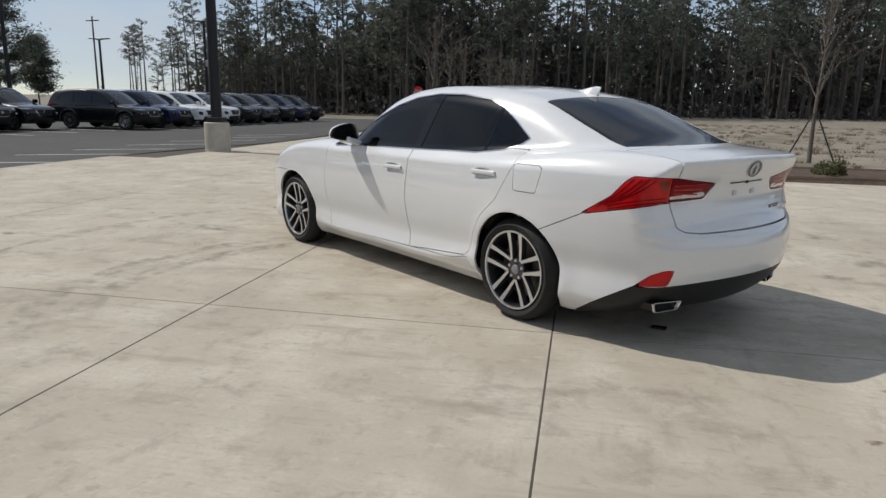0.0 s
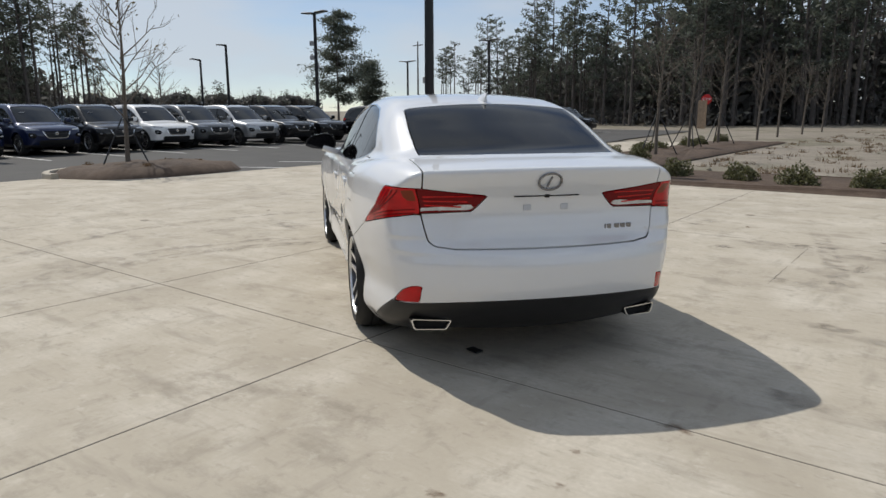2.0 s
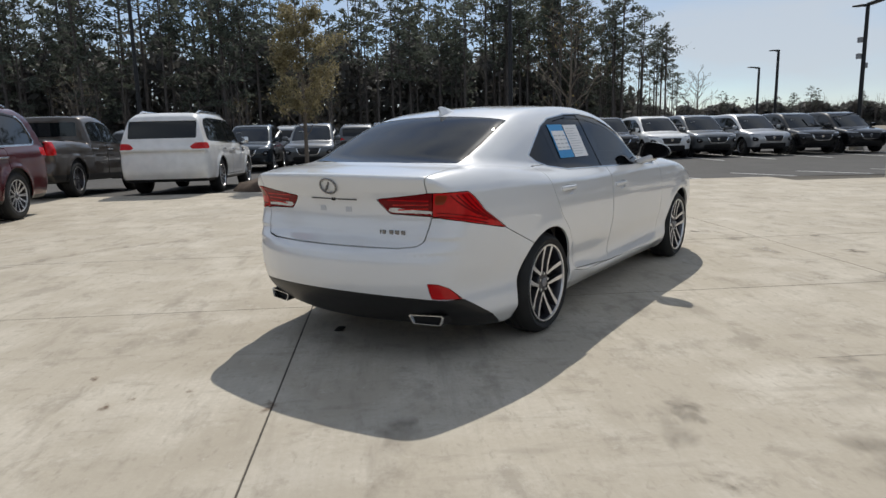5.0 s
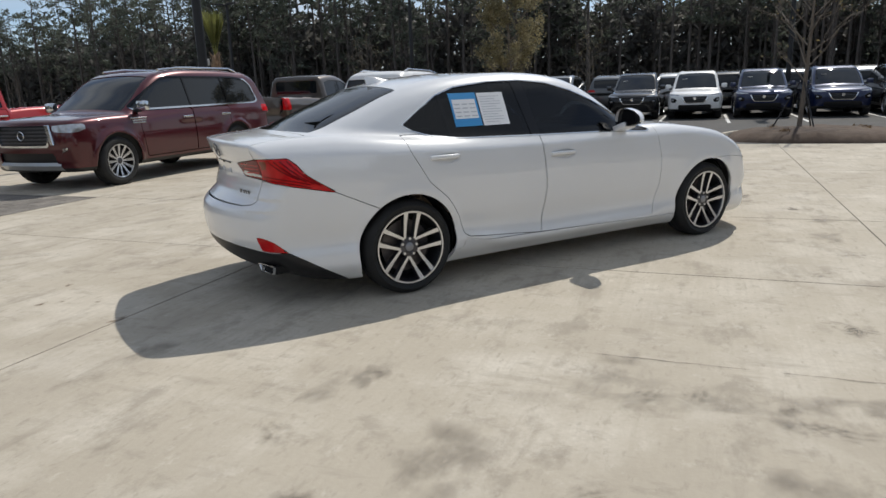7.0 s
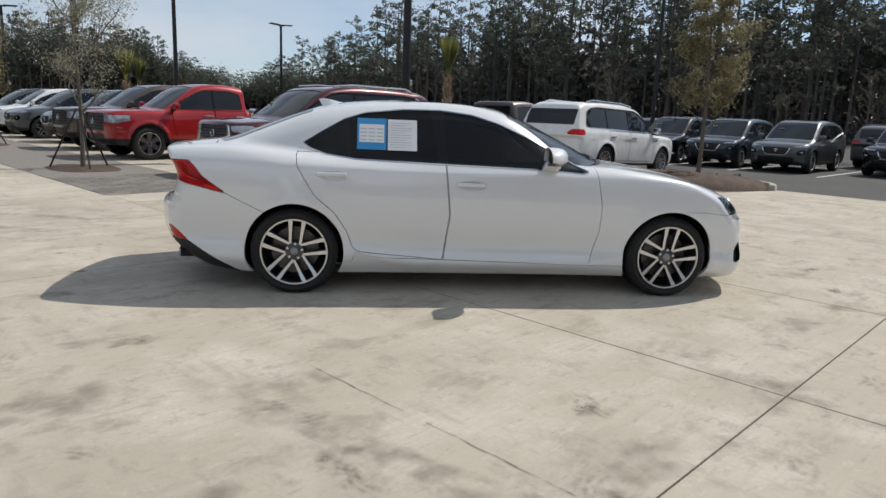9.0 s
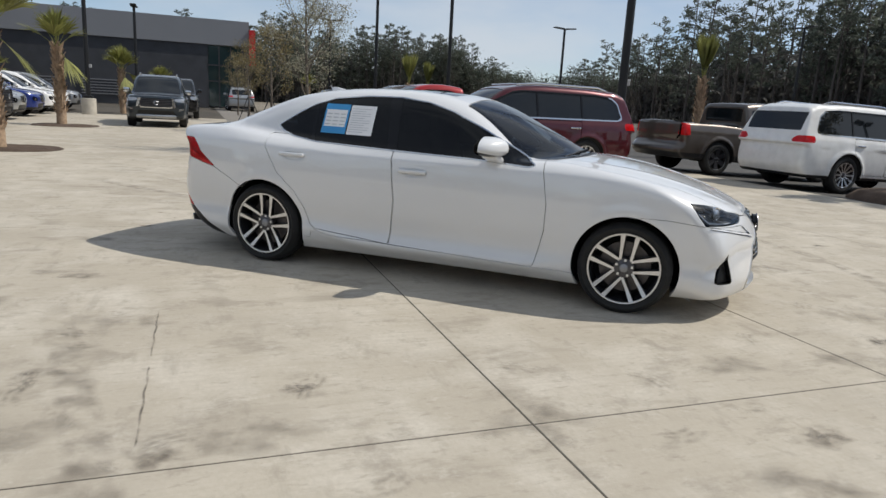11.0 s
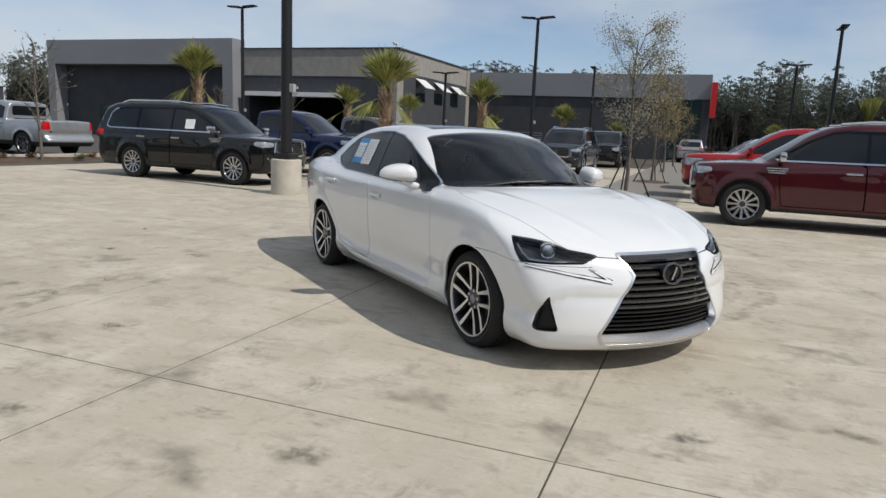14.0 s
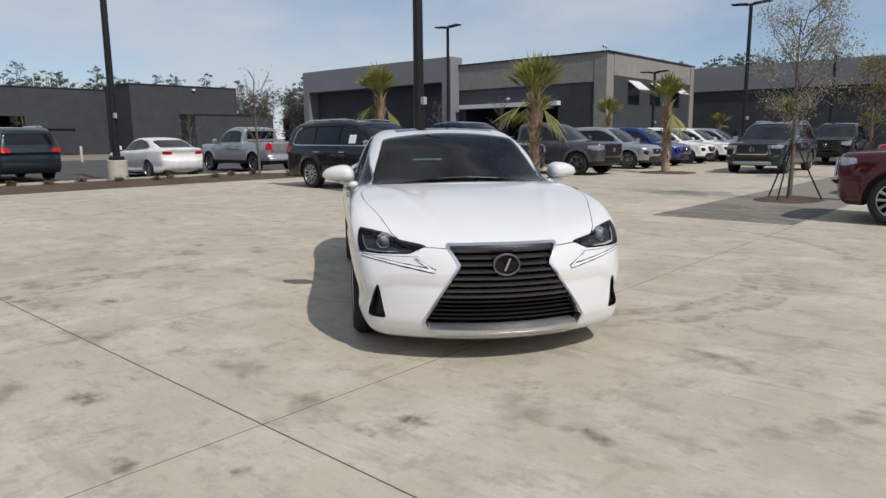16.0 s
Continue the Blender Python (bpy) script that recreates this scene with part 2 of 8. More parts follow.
def leaf_material(name, color, vary=0.35, thin=0.25):
    m = material(name, color, 0.6, island=vary)
    n, l = m.node_tree.nodes, m.node_tree.links
    b = n["Principled BSDF"]
    tr = n.new("ShaderNodeBsdfTranslucent")
    mx = n.new("ShaderNodeMixShader")
    mx.inputs["Fac"].default_value = thin
    src = b.inputs["Base Color"].links[0].from_socket
    l.new(src, tr.inputs["Color"])
    l.new(b.outputs["BSDF"], mx.inputs[1])
    l.new(tr.outputs["BSDF"], mx.inputs[2])
    l.new(mx.outputs["Shader"], n["Material Output"].inputs["Surface"])
    return m


# needle and undergrowth colours are lightened to paint in haze over the woods
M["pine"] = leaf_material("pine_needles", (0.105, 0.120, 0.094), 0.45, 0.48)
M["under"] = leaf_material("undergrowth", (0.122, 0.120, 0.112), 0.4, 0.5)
M["spring"] = leaf_material("yellow_green_leaves", (0.22, 0.18, 0.085), 0.35)
M["blossom"] = leaf_material("pale_blossom", (0.31, 0.30, 0.22), 0.3, 0.4)
M["shrub"] = leaf_material("shrub_leaves", (0.125, 0.125, 0.058), 0.45, 0.4)
M["frond"] = leaf_material("palm_frond", (0.23, 0.235, 0.065), 0.4)
M["olive"] = leaf_material("olive_leaves", (0.235, 0.205, 0.115), 0.3, 0.5)
M["dead_leaf"] = leaf_material("dry_leaves", (0.17, 0.11, 0.06), 0.4)
M["block"] = material("light_split_block", (0.30, 0.285, 0.26), 0.9, vary=0.18, scale=2.5, bump=0.5, bump_scale=14)
M["block_dark"] = material("dark_painted_block", (0.055, 0.058, 0.066), 0.8, vary=0.2, scale=1.2, bump=0.5, bump_scale=12)
M["panel_grey"] = material("grey_metal_panel", (0.23, 0.235, 0.25), 0.5, vary=0.06, scale=0.5)
M["panel_white"] = material("white_metal", (0.70, 0.70, 0.70), 0.5, vary=0.05, scale=1)
M["coping"] = material("dark_coping", (0.05, 0.05, 0.055), 0.5)
M["glazing"] = material("shop_glass", (0.03, 0.055, 0.055), 0.05, coat=1.0)
M["sign_red"] = material("red_sign", (0.55, 0.02, 0.02), 0.4)
M["plastic_cam"] = material("grey_plastic", (0.35, 0.35, 0.35), 0.5)
M["green_box"] = material("green_cabinet", (0.05, 0.08, 0.055), 0.6)


def smear(name, color, amount, scale):
    """A thin dark film with ragged gaps that thins out towards its rim, for tyre marks and stains."""
    m = material(name, color, 0.8)
    n, l = m.node_tree.nodes, m.node_tree.links
    g = n.new("ShaderNodeNewGeometry")
    t = n.new("ShaderNodeTexNoise")
    t.inputs["Scale"].default_value, t.inputs["Detail"].default_value = scale, 6
    l.new(g.outputs["Position"], t.inputs["Vector"])
    r = n.new("ShaderNodeMapRange")
    r.inputs["From Min"].default_value, r.inputs["From Max"].default_value, r.inputs["To Max"].default_value = 0.40, 0.68, amount
    l.new(t.outputs["Fac"], r.inputs["Value"])
    at = n.new("ShaderNodeAttribute")
    at.attribute_name = "film"
    mu = n.new("ShaderNodeMath")
    mu.operation = "MULTIPLY"
    l.new(r.outputs["Result"], mu.inputs[0])
    l.new(at.outputs["Fac"], mu.inputs[1])
    l.new(mu.outputs["Value"], n["Principled BSDF"].inputs["Alpha"])
    return m


M["tyre_mark"] = smear("tyre_mark", (0.16, 0.135, 0.11), 0.38, 7.0)
M["oil_stain"] = smear("oil_stain", (0.15, 0.125, 0.10), 0.65, 9.0)
M["scuff"] = smear("scuff", (0.15, 0.128, 0.10), 0.55, 16.0)
M["dust_stain"] = smear("dust_stain", (0.19, 0.165, 0.135), 0.45, 5.0)
M["rust_stain"] = smear("rust_stain", (0.17, 0.10, 0.06), 0.8, 14.0)
M["crack"] = smear("crack", (0.14, 0.12, 0.10), 1.1, 4.0)

# ---- mesh tools ----
def from_lists(name, V, F, mat, parent=None, label="", normals=None, smooth=True, slots=None, index=None):
    """One mesh object out of vertices and faces; normals: one for each vertex, or None."""
    me = bpy.data.meshes.new(name)
    me.from_pydata([tuple(map(float, v)) for v in V], [], [tuple(map(int, f)) for f in F])
    for m in slots or [mat]:
        me.materials.append(m)
    if index is not None:
        me.polygons.foreach_set("material_index", np.asarray(index, dtype=np.int32))
    me.polygons.foreach_set("use_smooth", [smooth] * len(me.polygons))
    if normals is not None:
        me.normals_split_custom_set_from_vertices([tuple(map(float, q)) for q in normals])
    me.update()
    ob = new(name, me)
    if parent is not None:
        ob.parent = parent
    if label:
        ob["label"] = label
    return ob


def part(name, bm, mat, parent=None, label="", smooth=False):
    """Links a bmesh as one mesh object under a thing or a part."""
    me = bpy.data.meshes.new(name)
    bm.to_mesh(me)
    bm.free()
    for m in mat if isinstance(mat, (list, tuple)) else [mat]:
        me.materials.append(m)
    if smooth:
        me.polygons.foreach_set("use_smooth", [True] * len(me.polygons))
        me.set_sharp_from_angle(angle=radians(38))
    ob = new(name, me)
    if parent is not None:
        ob.parent = parent
    if label:
        ob["label"] = label
    return ob


def thing(name, label, category, at=(0, 0, 0), turn=0.0, group=""):
    e = new(name)
    e.matrix_world = pose(*at, 0, 0, turn)
    return tagged(e, label, category, group)


def box_bm(size, at=(0, 0, 0), bevel=0.0, bm=None, rot=None, seg=2):
    """A box, bevelled, added to bm."""
    tmp = bmesh.new()
    bmesh.ops.create_cube(tmp, size=1.0)
    for v in tmp.verts:
        v.co = Vector((v.co.x * size[0], v.co.y * size[1], v.co.z * size[2]))
    if bevel:
        bmesh.ops.bevel(tmp, geom=tmp.edges[:], offset=bevel, segments=seg, affect="EDGES", profile=0.6)
    m = Matrix.Translation(at) @ (rot or Matrix.Identity(4))
    return merge_bm(tmp, m, bm)


def merge_bm(tmp, m, bm=None):
    out = bm or bmesh.new()
    made = {v: out.verts.new(m @ v.co) for v in tmp.verts}
    for f in tmp.faces:
        try:
            nf = out.faces.new([made[v] for v in f.verts])
            nf.material_index = f.material_index
        except ValueError:
            pass
    tmp.free()
    return out


def rod_bm(a, b, r0, r1=None, seg=10, bm=None, cap=True):
    """A round rod from a to b, tapered."""
    r1 = r0 if r1 is None else r1
    a, b = Vector(a), Vector(b)
    q = (b - a).to_track_quat("Z", "Y").to_matrix().to_4x4()
    out = bm or bmesh.new()
    rings = []
    for p, r in ((a, r0), (b, r1)):
        rings.append([out.verts.new(p + (q @ Vector((math.cos(t) * r, math.sin(t) * r, 0)))) for t in [2 * math.pi * i / seg for i in range(seg)]])
    for i in range(seg):
        out.faces.new((rings[0][i], rings[0][(i + 1) % seg], rings[1][(i + 1) % seg], rings[1][i]))
    if cap:
        out.faces.new(rings[0][::-1])
        out.faces.new(rings[1])
    return out


def lathe_bm(profile, seg=40, bm=None, m=None, closed=False):
    """Turns (radius, height) points round the y axis."""
    out = bm or bmesh.new()
    m = m or Matrix.Identity(4)
    rings = []
    for r, h in profile:
        rings.append([out.verts.new(m @ Vector((r * math.cos(2 * math.pi * i / seg), h, r * math.sin(2 * math.pi * i / seg)))) for i in range(seg)])
    pairs = list(zip(rings, rings[1:])) + ([(rings[-1], rings[0])] if closed else [])
    for a, b in pairs:
        for i in range(seg):
            out.faces.new((a[i], a[(i + 1) % seg], b[(i + 1) % seg], b[i]))
    return out


def prism_bm(outline, depth, m=None, bevel=0.0, bm=None):
    """A closed outline of (x, z) points, given depth along y."""
    tmp = bmesh.new()
    vs = [tmp.verts.new((x, 0, z)) for x, z in outline]
    f = tmp.faces.new(vs)
    ext = bmesh.ops.extrude_face_region(tmp, geom=[f])
    for g in ext["geom"]:
        if isinstance(g, bmesh.types.BMVert):
            g.co.y += depth
    bmesh.ops.recalc_face_normals(tmp, faces=tmp.faces[:])
    if bevel:
        bmesh.ops.bevel(tmp, geom=tmp.edges[:], offset=bevel, segments=1, affect="EDGES")
    return merge_bm(tmp, m or Matrix.Identity(4), bm)


# ---- bodywork: a smooth solid given by a field, skinned and cut into panels ----
def spl(x, pts):
    """A smooth curve through (x, value) points."""
    xs, ys = np.array([p[0] for p in pts], float), np.array([p[1] for p in pts], float)
    d = np.gradient(ys, xs)
    x = np.clip(x, xs[0], xs[-1])
    i = np.clip(np.searchsorted(xs, x) - 1, 0, len(xs) - 2)
    h = xs[i + 1] - xs[i]
    t = (x - xs[i]) / h
    return (2 * t**3 - 3 * t**2 + 1) * ys[i] + (t**3 - 2 * t**2 + t) * h * d[i] + (-2 * t**3 + 3 * t**2) * ys[i + 1] + (t**3 - t**2) * h * d[i + 1]


def smax(a, b, k):
    h = np.clip(0.5 + 0.5 * (a - b) / k, 0, 1)
    return b * (1 - h) + a * h + k * h * (1 - h)


def smin(a, b, k):
    return -smax(-a, -b, k)


def body_field(s):
    """The field of a car body, negative inside, from its curves."""
    def field(p):
        x, y, z = p[..., 0], p[..., 1], p[..., 2]
        ay = np.sqrt(y * y + 1e-6)
        wide = spl(x, s["W"]) + spl(z - s.get("rise", 0.0) * np.clip((-0.3 - x) / 1.5, 0, 1), s["prof"])
        if "wing" in s:
            wide = wide + s["wing"] * np.exp(-(((z - 0.20) / 0.11) ** 2)) * np.clip((x - 1.75) / 0.2, 0, 1)
            wide = wide + 0.045 * np.exp(-(((z - 0.19) / 0.10) ** 2)) * np.clip((-1.55 - x) / 0.2, 0, 1)
        for ax in s["axles"]:
            r = np.sqrt((x - ax) ** 2 + (z - s["hub"]) ** 2)
            wide = wide + s.get("lip", 0.015) * np.exp(-((r - s["arch"] - 0.015) / 0.05) ** 2)
        if "sill" in s:
            mid = 0.235 + 0.13 * np.clip((-0.45 - x) / 0.65, 0, 1) ** 2
            wide = wide + s["sill"] * np.exp(-(((z - mid) / 0.045) ** 2)) * np.clip((1.05 - np.abs(x)) / 0.35, 0, 1)
        side = ay - wide
        top = z - (spl(x, s["Zl"]) - s["crown"] * ay**2)
        if "wing" in s:
            ridge = np.exp(-(((ay - 0.60 + 0.27 * (x - 1.0)) / 0.045) ** 2))
            top = top - 0.006 * ridge * np.clip((x - 0.95) / 0.25, 0, 1) * np.clip((2.15 - x) / 0.3, 0, 1)
        front = x - (spl(z, s["Xf"]) - s["fplan"][0] * ay**2 - s["fplan"][1] * np.maximum(0, ay - s["fplan"][2]) ** 2)
        if "rcorner" in s:
            bend = s["rplan"][1] + (s["rplan"][0] - s["rplan"][1]) * np.clip((0.70 - z) / 0.09, 0, 1)
            rear = spl(z, s["Xr"]) + bend * ay**2 + s["rcorner"][0] * np.maximum(0, ay - s["rcorner"][1]) ** 2 - x
        else:
            rear = (spl(z, s["Xr"]) + s["rplan"][0] * ay**2 + s["rplan"][1] * np.maximum(0, ay - s["rplan"][2]) ** 2) - x
        round_end = s["r_end"]
        if "wing" in s:
            round_end = round_end - (round_end - 0.022) * np.clip((-1.9 - x) / 0.3, 0, 1) * np.clip((z - 0.90) / 0.08, 0, 1)
        low = smax(smax(side, top, s["r_side"]), smax(front, rear, 0.02), round_end)
        if "scoop" in s:
            under = np.interp(ay, [q[0] for q in s["scoop"]], [q[1] for q in s["scoop"]]) - z
            low = low + 0.020 * np.clip((under + 0.03) / 0.075, 0, 1) ** 1.5 * np.clip((0.26 - under) / 0.2, 0, 1) * np.clip((ay - 0.24) / 0.1, 0, 1) * np.clip((x - 1.85) / 0.08, 0, 1)
        low = smax(low, s["zb"] + s.get("tail_up", 0.0) * np.clip((-1.8 - x) / 0.35, 0, 1) - z, 0.04)
        cab = smax(ay - (spl(x, s["G"]) - s["tumble"] * np.maximum(z - s["belt"], -0.05)), z - (spl(x, s["Zr"]) - spl(x, s["rc"]) * ay**2), s["r_roof"])
        x0, x1, zf = s["cab"]
        cab = np.maximum(cab, np.maximum(np.maximum(x0 - x, x - x1), zf - z))
        if "cab_end" in s:
            cab = smax(cab, s["cab_end"] - x, 0.06)
        f = smin(low, cab, s["r_join"])
        if "bed" in s:
            x0, x1, w, zf = s["bed"]
            f = np.maximum(f, -np.maximum(np.maximum(x0 - x, x - x1), np.maximum(ay - w, zf - z)))
        return f
    return field


def gradient(field, p, e=0.002):
    g = np.stack([field(p + d) - field(p - d) for d in (np.array([e, 0, 0]), np.array([0, e, 0]), np.array([0, 0, e]))], -1)
    return g / np.maximum(np.linalg.norm(g, axis=-1, keepdims=True), 1e-9)


def skin(field, lo, hi, step):
    """Quads over the field's zero surface, with every corner drawn onto it."""
    ax = [np.arange(l, h + step, step) for l, h in zip(lo, hi)]
    grid = np.stack(np.meshgrid(*ax, indexing="ij"), -1)
    v = field(grid)
    s = v < 0
    n = [len(a) for a in ax]
    total = np.zeros([k - 1 for k in n] + [3])
    count = np.zeros([k - 1 for k in n])
    for axis in range(3):
        a = [slice(None)] * 3
        b = [slice(None)] * 3
        a[axis], b[axis] = slice(0, -1), slice(1, None)
        va, vb = v[tuple(a)], v[tuple(b)]
        cross = (va < 0) != (vb < 0)
        t = np.where(cross, va / np.where(cross, va - vb, 1), 0)
        pos = grid[tuple(a)] + (grid[tuple(b)] - grid[tuple(a)]) * t[..., None]
        others = [k for k in range(3) if k != axis]
        for i in (0, 1):
            for j in (0, 1):
                sl = [slice(None)] * 3
                sl[others[0]] = slice(i, n[others[0]] - 1 + i)
                sl[others[1]] = slice(j, n[others[1]] - 1 + j)
                c = cross[tuple(sl)]
                total += np.where(c[..., None], pos[tuple(sl)], 0)
                count += c
    live = count > 0
    idx = -np.ones(live.shape, int)
    idx[live] = np.arange(live.sum())
    P = total[live] / count[live][:, None]
    for _ in range(4):
        e = 0.002
        g = np.stack([field(P + d) - field(P - d) for d in (np.array([e, 0, 0]), np.array([0, e, 0]), np.array([0, 0, e]))], -1) / (2 * e)
        f = field(P)
        stepv = g * (f / np.maximum((g * g).sum(-1), 0.05))[:, None]
        P = P - np.clip(stepv, -step * 0.5, step * 0.5)
    faces = []
    for axis in range(3):
        u, w = [(1, 2), (2, 0), (0, 1)][axis]
        a = [slice(1, -1)] * 3
        b = [slice(1, -1)] * 3
        a[axis], b[axis] = slice(0, -1), slice(1, None)
        sa, sb = s[tuple(a)], s[tuple(b)]
        for flip in (False, True):
            where = np.argwhere((sa & ~sb) if not flip else (~sa & sb))
            if not len(where):
                continue
            base = where.copy()
            for k in range(3):
                if k != axis:
                    base[:, k] += 1
            quad = []
            for du, dw in ((-1, -1), (0, -1), (0, 0), (-1, 0)):
                q = base.copy()
                q[:, u] += du
                q[:, w] += dw
                quad.append(idx[q[:, 0], q[:, 1], q[:, 2]])
            quad = np.stack(quad, 1)
            faces.append(quad[:, ::-1] if flip else quad)
    F = np.concatenate(faces)
    F = F[(F >= 0).all(1)]
    return P, F


def in_poly(px, pz, poly):
    """Signed distance to a closed outline, negative inside."""
    poly = np.array(poly, float)
    d = np.full(px.shape, 1e9)
    inside = np.zeros(px.shape, bool)
    for (x0, z0), (x1, z1) in zip(poly, np.roll(poly, -1, 0)):
        ex, ez = x1 - x0, z1 - z0
        t = np.clip(((px - x0) * ex + (pz - z0) * ez) / max(ex * ex + ez * ez, 1e-12), 0, 1)
        d = np.minimum(d, (px - x0 - t * ex) ** 2 + (pz - z0 - t * ez) ** 2)
        cond = ((z0 > pz) != (z1 > pz)) & (px < (x1 - x0) * (pz - z0) / np.where(abs(z1 - z0) < 1e-12, 1e-12, z1 - z0) + x0)
        inside ^= cond
    return np.where(inside, -1, 1) * np.sqrt(d)


class Shell:
    """The faces of a skin; take() cuts a panel out of it along a field's edge."""

    def __init__(self, field, P, F):
        self.field, self.P, self.F = field, [tuple(p) for p in P], [tuple(f) for f in F]

    def split(self, faces, fn, level):
        P = np.array(self.P)
        val = fn(P[:, 0], P[:, 1], P[:, 2]) - level
        neg = (val < 0).tolist()
        val = val.tolist()
        cut, inn, out = {}, [], []
        for f in faces:
            c = sum(neg[i] for i in f)
            if c == len(f):
                inn.append(f)
            elif c == 0:
                out.append(f)
            else:
                fi, fo = [], []
                for a, b in zip(f, f[1:] + f[:1]):
                    (fi if neg[a] else fo).append(a)
                    if neg[a] != neg[b]:
                        k = (a, b) if a < b else (b, a)
                        if k not in cut:
                            t = val[k[0]] / (val[k[0]] - val[k[1]])
                            t = min(max(t, 0.001), 0.999)
                            pa, pb = self.P[k[0]], self.P[k[1]]
                            self.P.append(tuple(pa[j] + (pb[j] - pa[j]) * t for j in range(3)))
                            cut[k] = len(self.P) - 1
                        fi.append(cut[k])
                        fo.append(cut[k])
                if len(fi) > 2:
                    inn.append(tuple(fi))
                if len(fo) > 2:
                    out.append(tuple(fo))
        return inn, out

    def take(self, fn, gap=0.0):
        """Removes and returns the faces inside; half the gap is lost on each side of the edge."""
        inn, out = self.split(self.F, fn, gap / 2)
        self.F = out
        if gap:
            inn, _ = self.split(inn, fn, -gap / 2)
        return inn

    def panel(self, name, faces, mat, parent=None, label="", sink=0.0, skirt=0.02):
        """A mesh object of faces, with its rim turned in."""
        used = sorted({i for f in faces for i in f})
        if not used:
            return None
        new_i = {u: k for k, u in enumerate(used)}
        P = np.array([self.P[u] for u in used])
        N = gradient(self.field, P)
        P = P - N * sink
        F = [tuple(new_i[i] for i in f) for f in faces]
        V, norm = list(P), list(N)
        if skirt:
            seen = {}
            for f in F:
                for a, b in zip(f, f[1:] + f[:1]):
                    seen[(a, b)] = 1
            rim = [(a, b) for a, b in seen if (b, a) not in seen]
            top, low = {}, {}
            for a, b in rim:
                e = P[b] - P[a]
                side = np.cross(e, N[a])
                side /= max(np.linalg.norm(side), 1e-9)
                for i in (a, b):
                    if i not in top:
                        top[i] = len(V)
                        V.append(P[i])
                        norm.append(side)
                        low[i] = len(V)
                        V.append(P[i] - N[i] * skirt)
                        norm.append(side)
                F.append((b, a, low[a], low[b]) if False else (top[a], low[a], low[b], top[b]))
        return from_lists(name, V, F, mat, parent, label, normals=norm)

# ---- site axes: along the slab joints ----
SITE = 39.5


def site(u, v, z=0.0):
    c, s = math.cos(radians(SITE)), math.sin(radians(SITE))
    return (u * c - v * s, u * s + v * c, z)



# ---- the white sedan ----
HUB, TYRE = 0.307, 0.312
HERO = dict(
    W=[(-2.55, 0.60), (-2.3, 0.735), (-2.1, 0.800), (-1.85, 0.852), (-1.6, 0.888), (-1.4, 0.898), (-1.0, 0.888), (-0.5, 0.872), (0.0, 0.868), (0.5, 0.872), (0.9, 0.882), (1.4, 0.892), (1.7, 0.880), (1.95, 0.845), (2.3, 0.76)],
    prof=[(0.0, -0.16), (0.14, -0.11), (0.20, -0.06), (0.27, -0.035), (0.36, -0.038), (0.50, -0.014), (0.62, -0.002), (0.72, 0.0), (0.80, -0.005), (0.86, -0.012), (0.893, -0.018), (0.905, -0.024), (0.94, -0.047), (0.97, -0.068), (1.02, -0.11), (1.3, -0.32)],
    Zl=[(-2.5, 1.02), (-2.38, 1.028), (-2.2, 1.052), (-1.9, 1.07), (-1.3, 1.03), (-0.3, 0.985), (0.6, 0.99), (0.9, 0.995), (1.2, 0.968), (1.5, 0.918), (1.8, 0.835), (2.0, 0.762), (2.2, 0.675), (2.35, 0.60)],
    scoop=[(0.27, 0.527), (0.40, 0.510), (0.60, 0.512), (0.68, 0.496), (0.74, 0.465), (0.80, 0.40), (0.85, 0.28), (0.92, 0.05)],
    Xf=[(0.0, 2.06), (0.10, 2.16), (0.16, 2.245), (0.24, 2.285), (0.38, 2.290), (0.5, 2.268), (0.6, 2.230), (0.68, 2.185), (0.75, 2.12), (0.85, 1.95), (1.0, 1.6)],
    Xr=[(0.0, -2.12), (0.18, -2.26), (0.25, -2.36), (0.34, -2.445), (0.42, -2.478), (0.52, -2.490), (0.58, -2.488), (0.62, -2.470), (0.645, -2.430), (0.68, -2.368), (0.74, -2.335), (0.82, -2.322), (0.88, -2.335), (0.94, -2.365), (1.0, -2.385), (1.05, -2.39), (1.2, -2.3)],
    axles=(-1.4, 1.4), cab=(-2.12, 1.22, 0.75), hub=HUB, arch=0.355, lip=0.007, crown=0.05, fplan=(0.42, 0.5, 0.62), rplan=(0.40, 0.17), rcorner=(0.5, 0.60), rise=0.045, wing=0.030,
    r_side=0.07, r_end=0.07, zb=0.13, tail_up=0.055, sill=0.024, G=[(-2.1, 0.69), (-1.9, 0.70), (-1.6, 0.745), (-1.2, 0.785), (-0.8, 0.802), (-0.2, 0.810), (0.3, 0.802), (0.7, 0.775), (1.05, 0.72)],
    tumble=0.47, belt=0.95,
    Zr=[(-2.2, 0.97), (-2.06, 1.045), (-1.95, 1.09), (-1.62, 1.222), (-1.3, 1.338), (-1.1, 1.378), (-0.85, 1.405), (-0.5, 1.416), (-0.2, 1.410), (0.0, 1.394), (0.2, 1.355), (0.35, 1.305), (0.6, 1.190), (0.9, 1.045), (1.05, 0.965), (1.3, 0.8)],
    rc=[(-2.2, 0.16), (-1.3, 0.12), (-0.9, 0.10), (-0.1, 0.10), (0.15, 0.16), (0.5, 0.34), (1.3, 0.40)], r_roof=0.13, r_join=0.05)


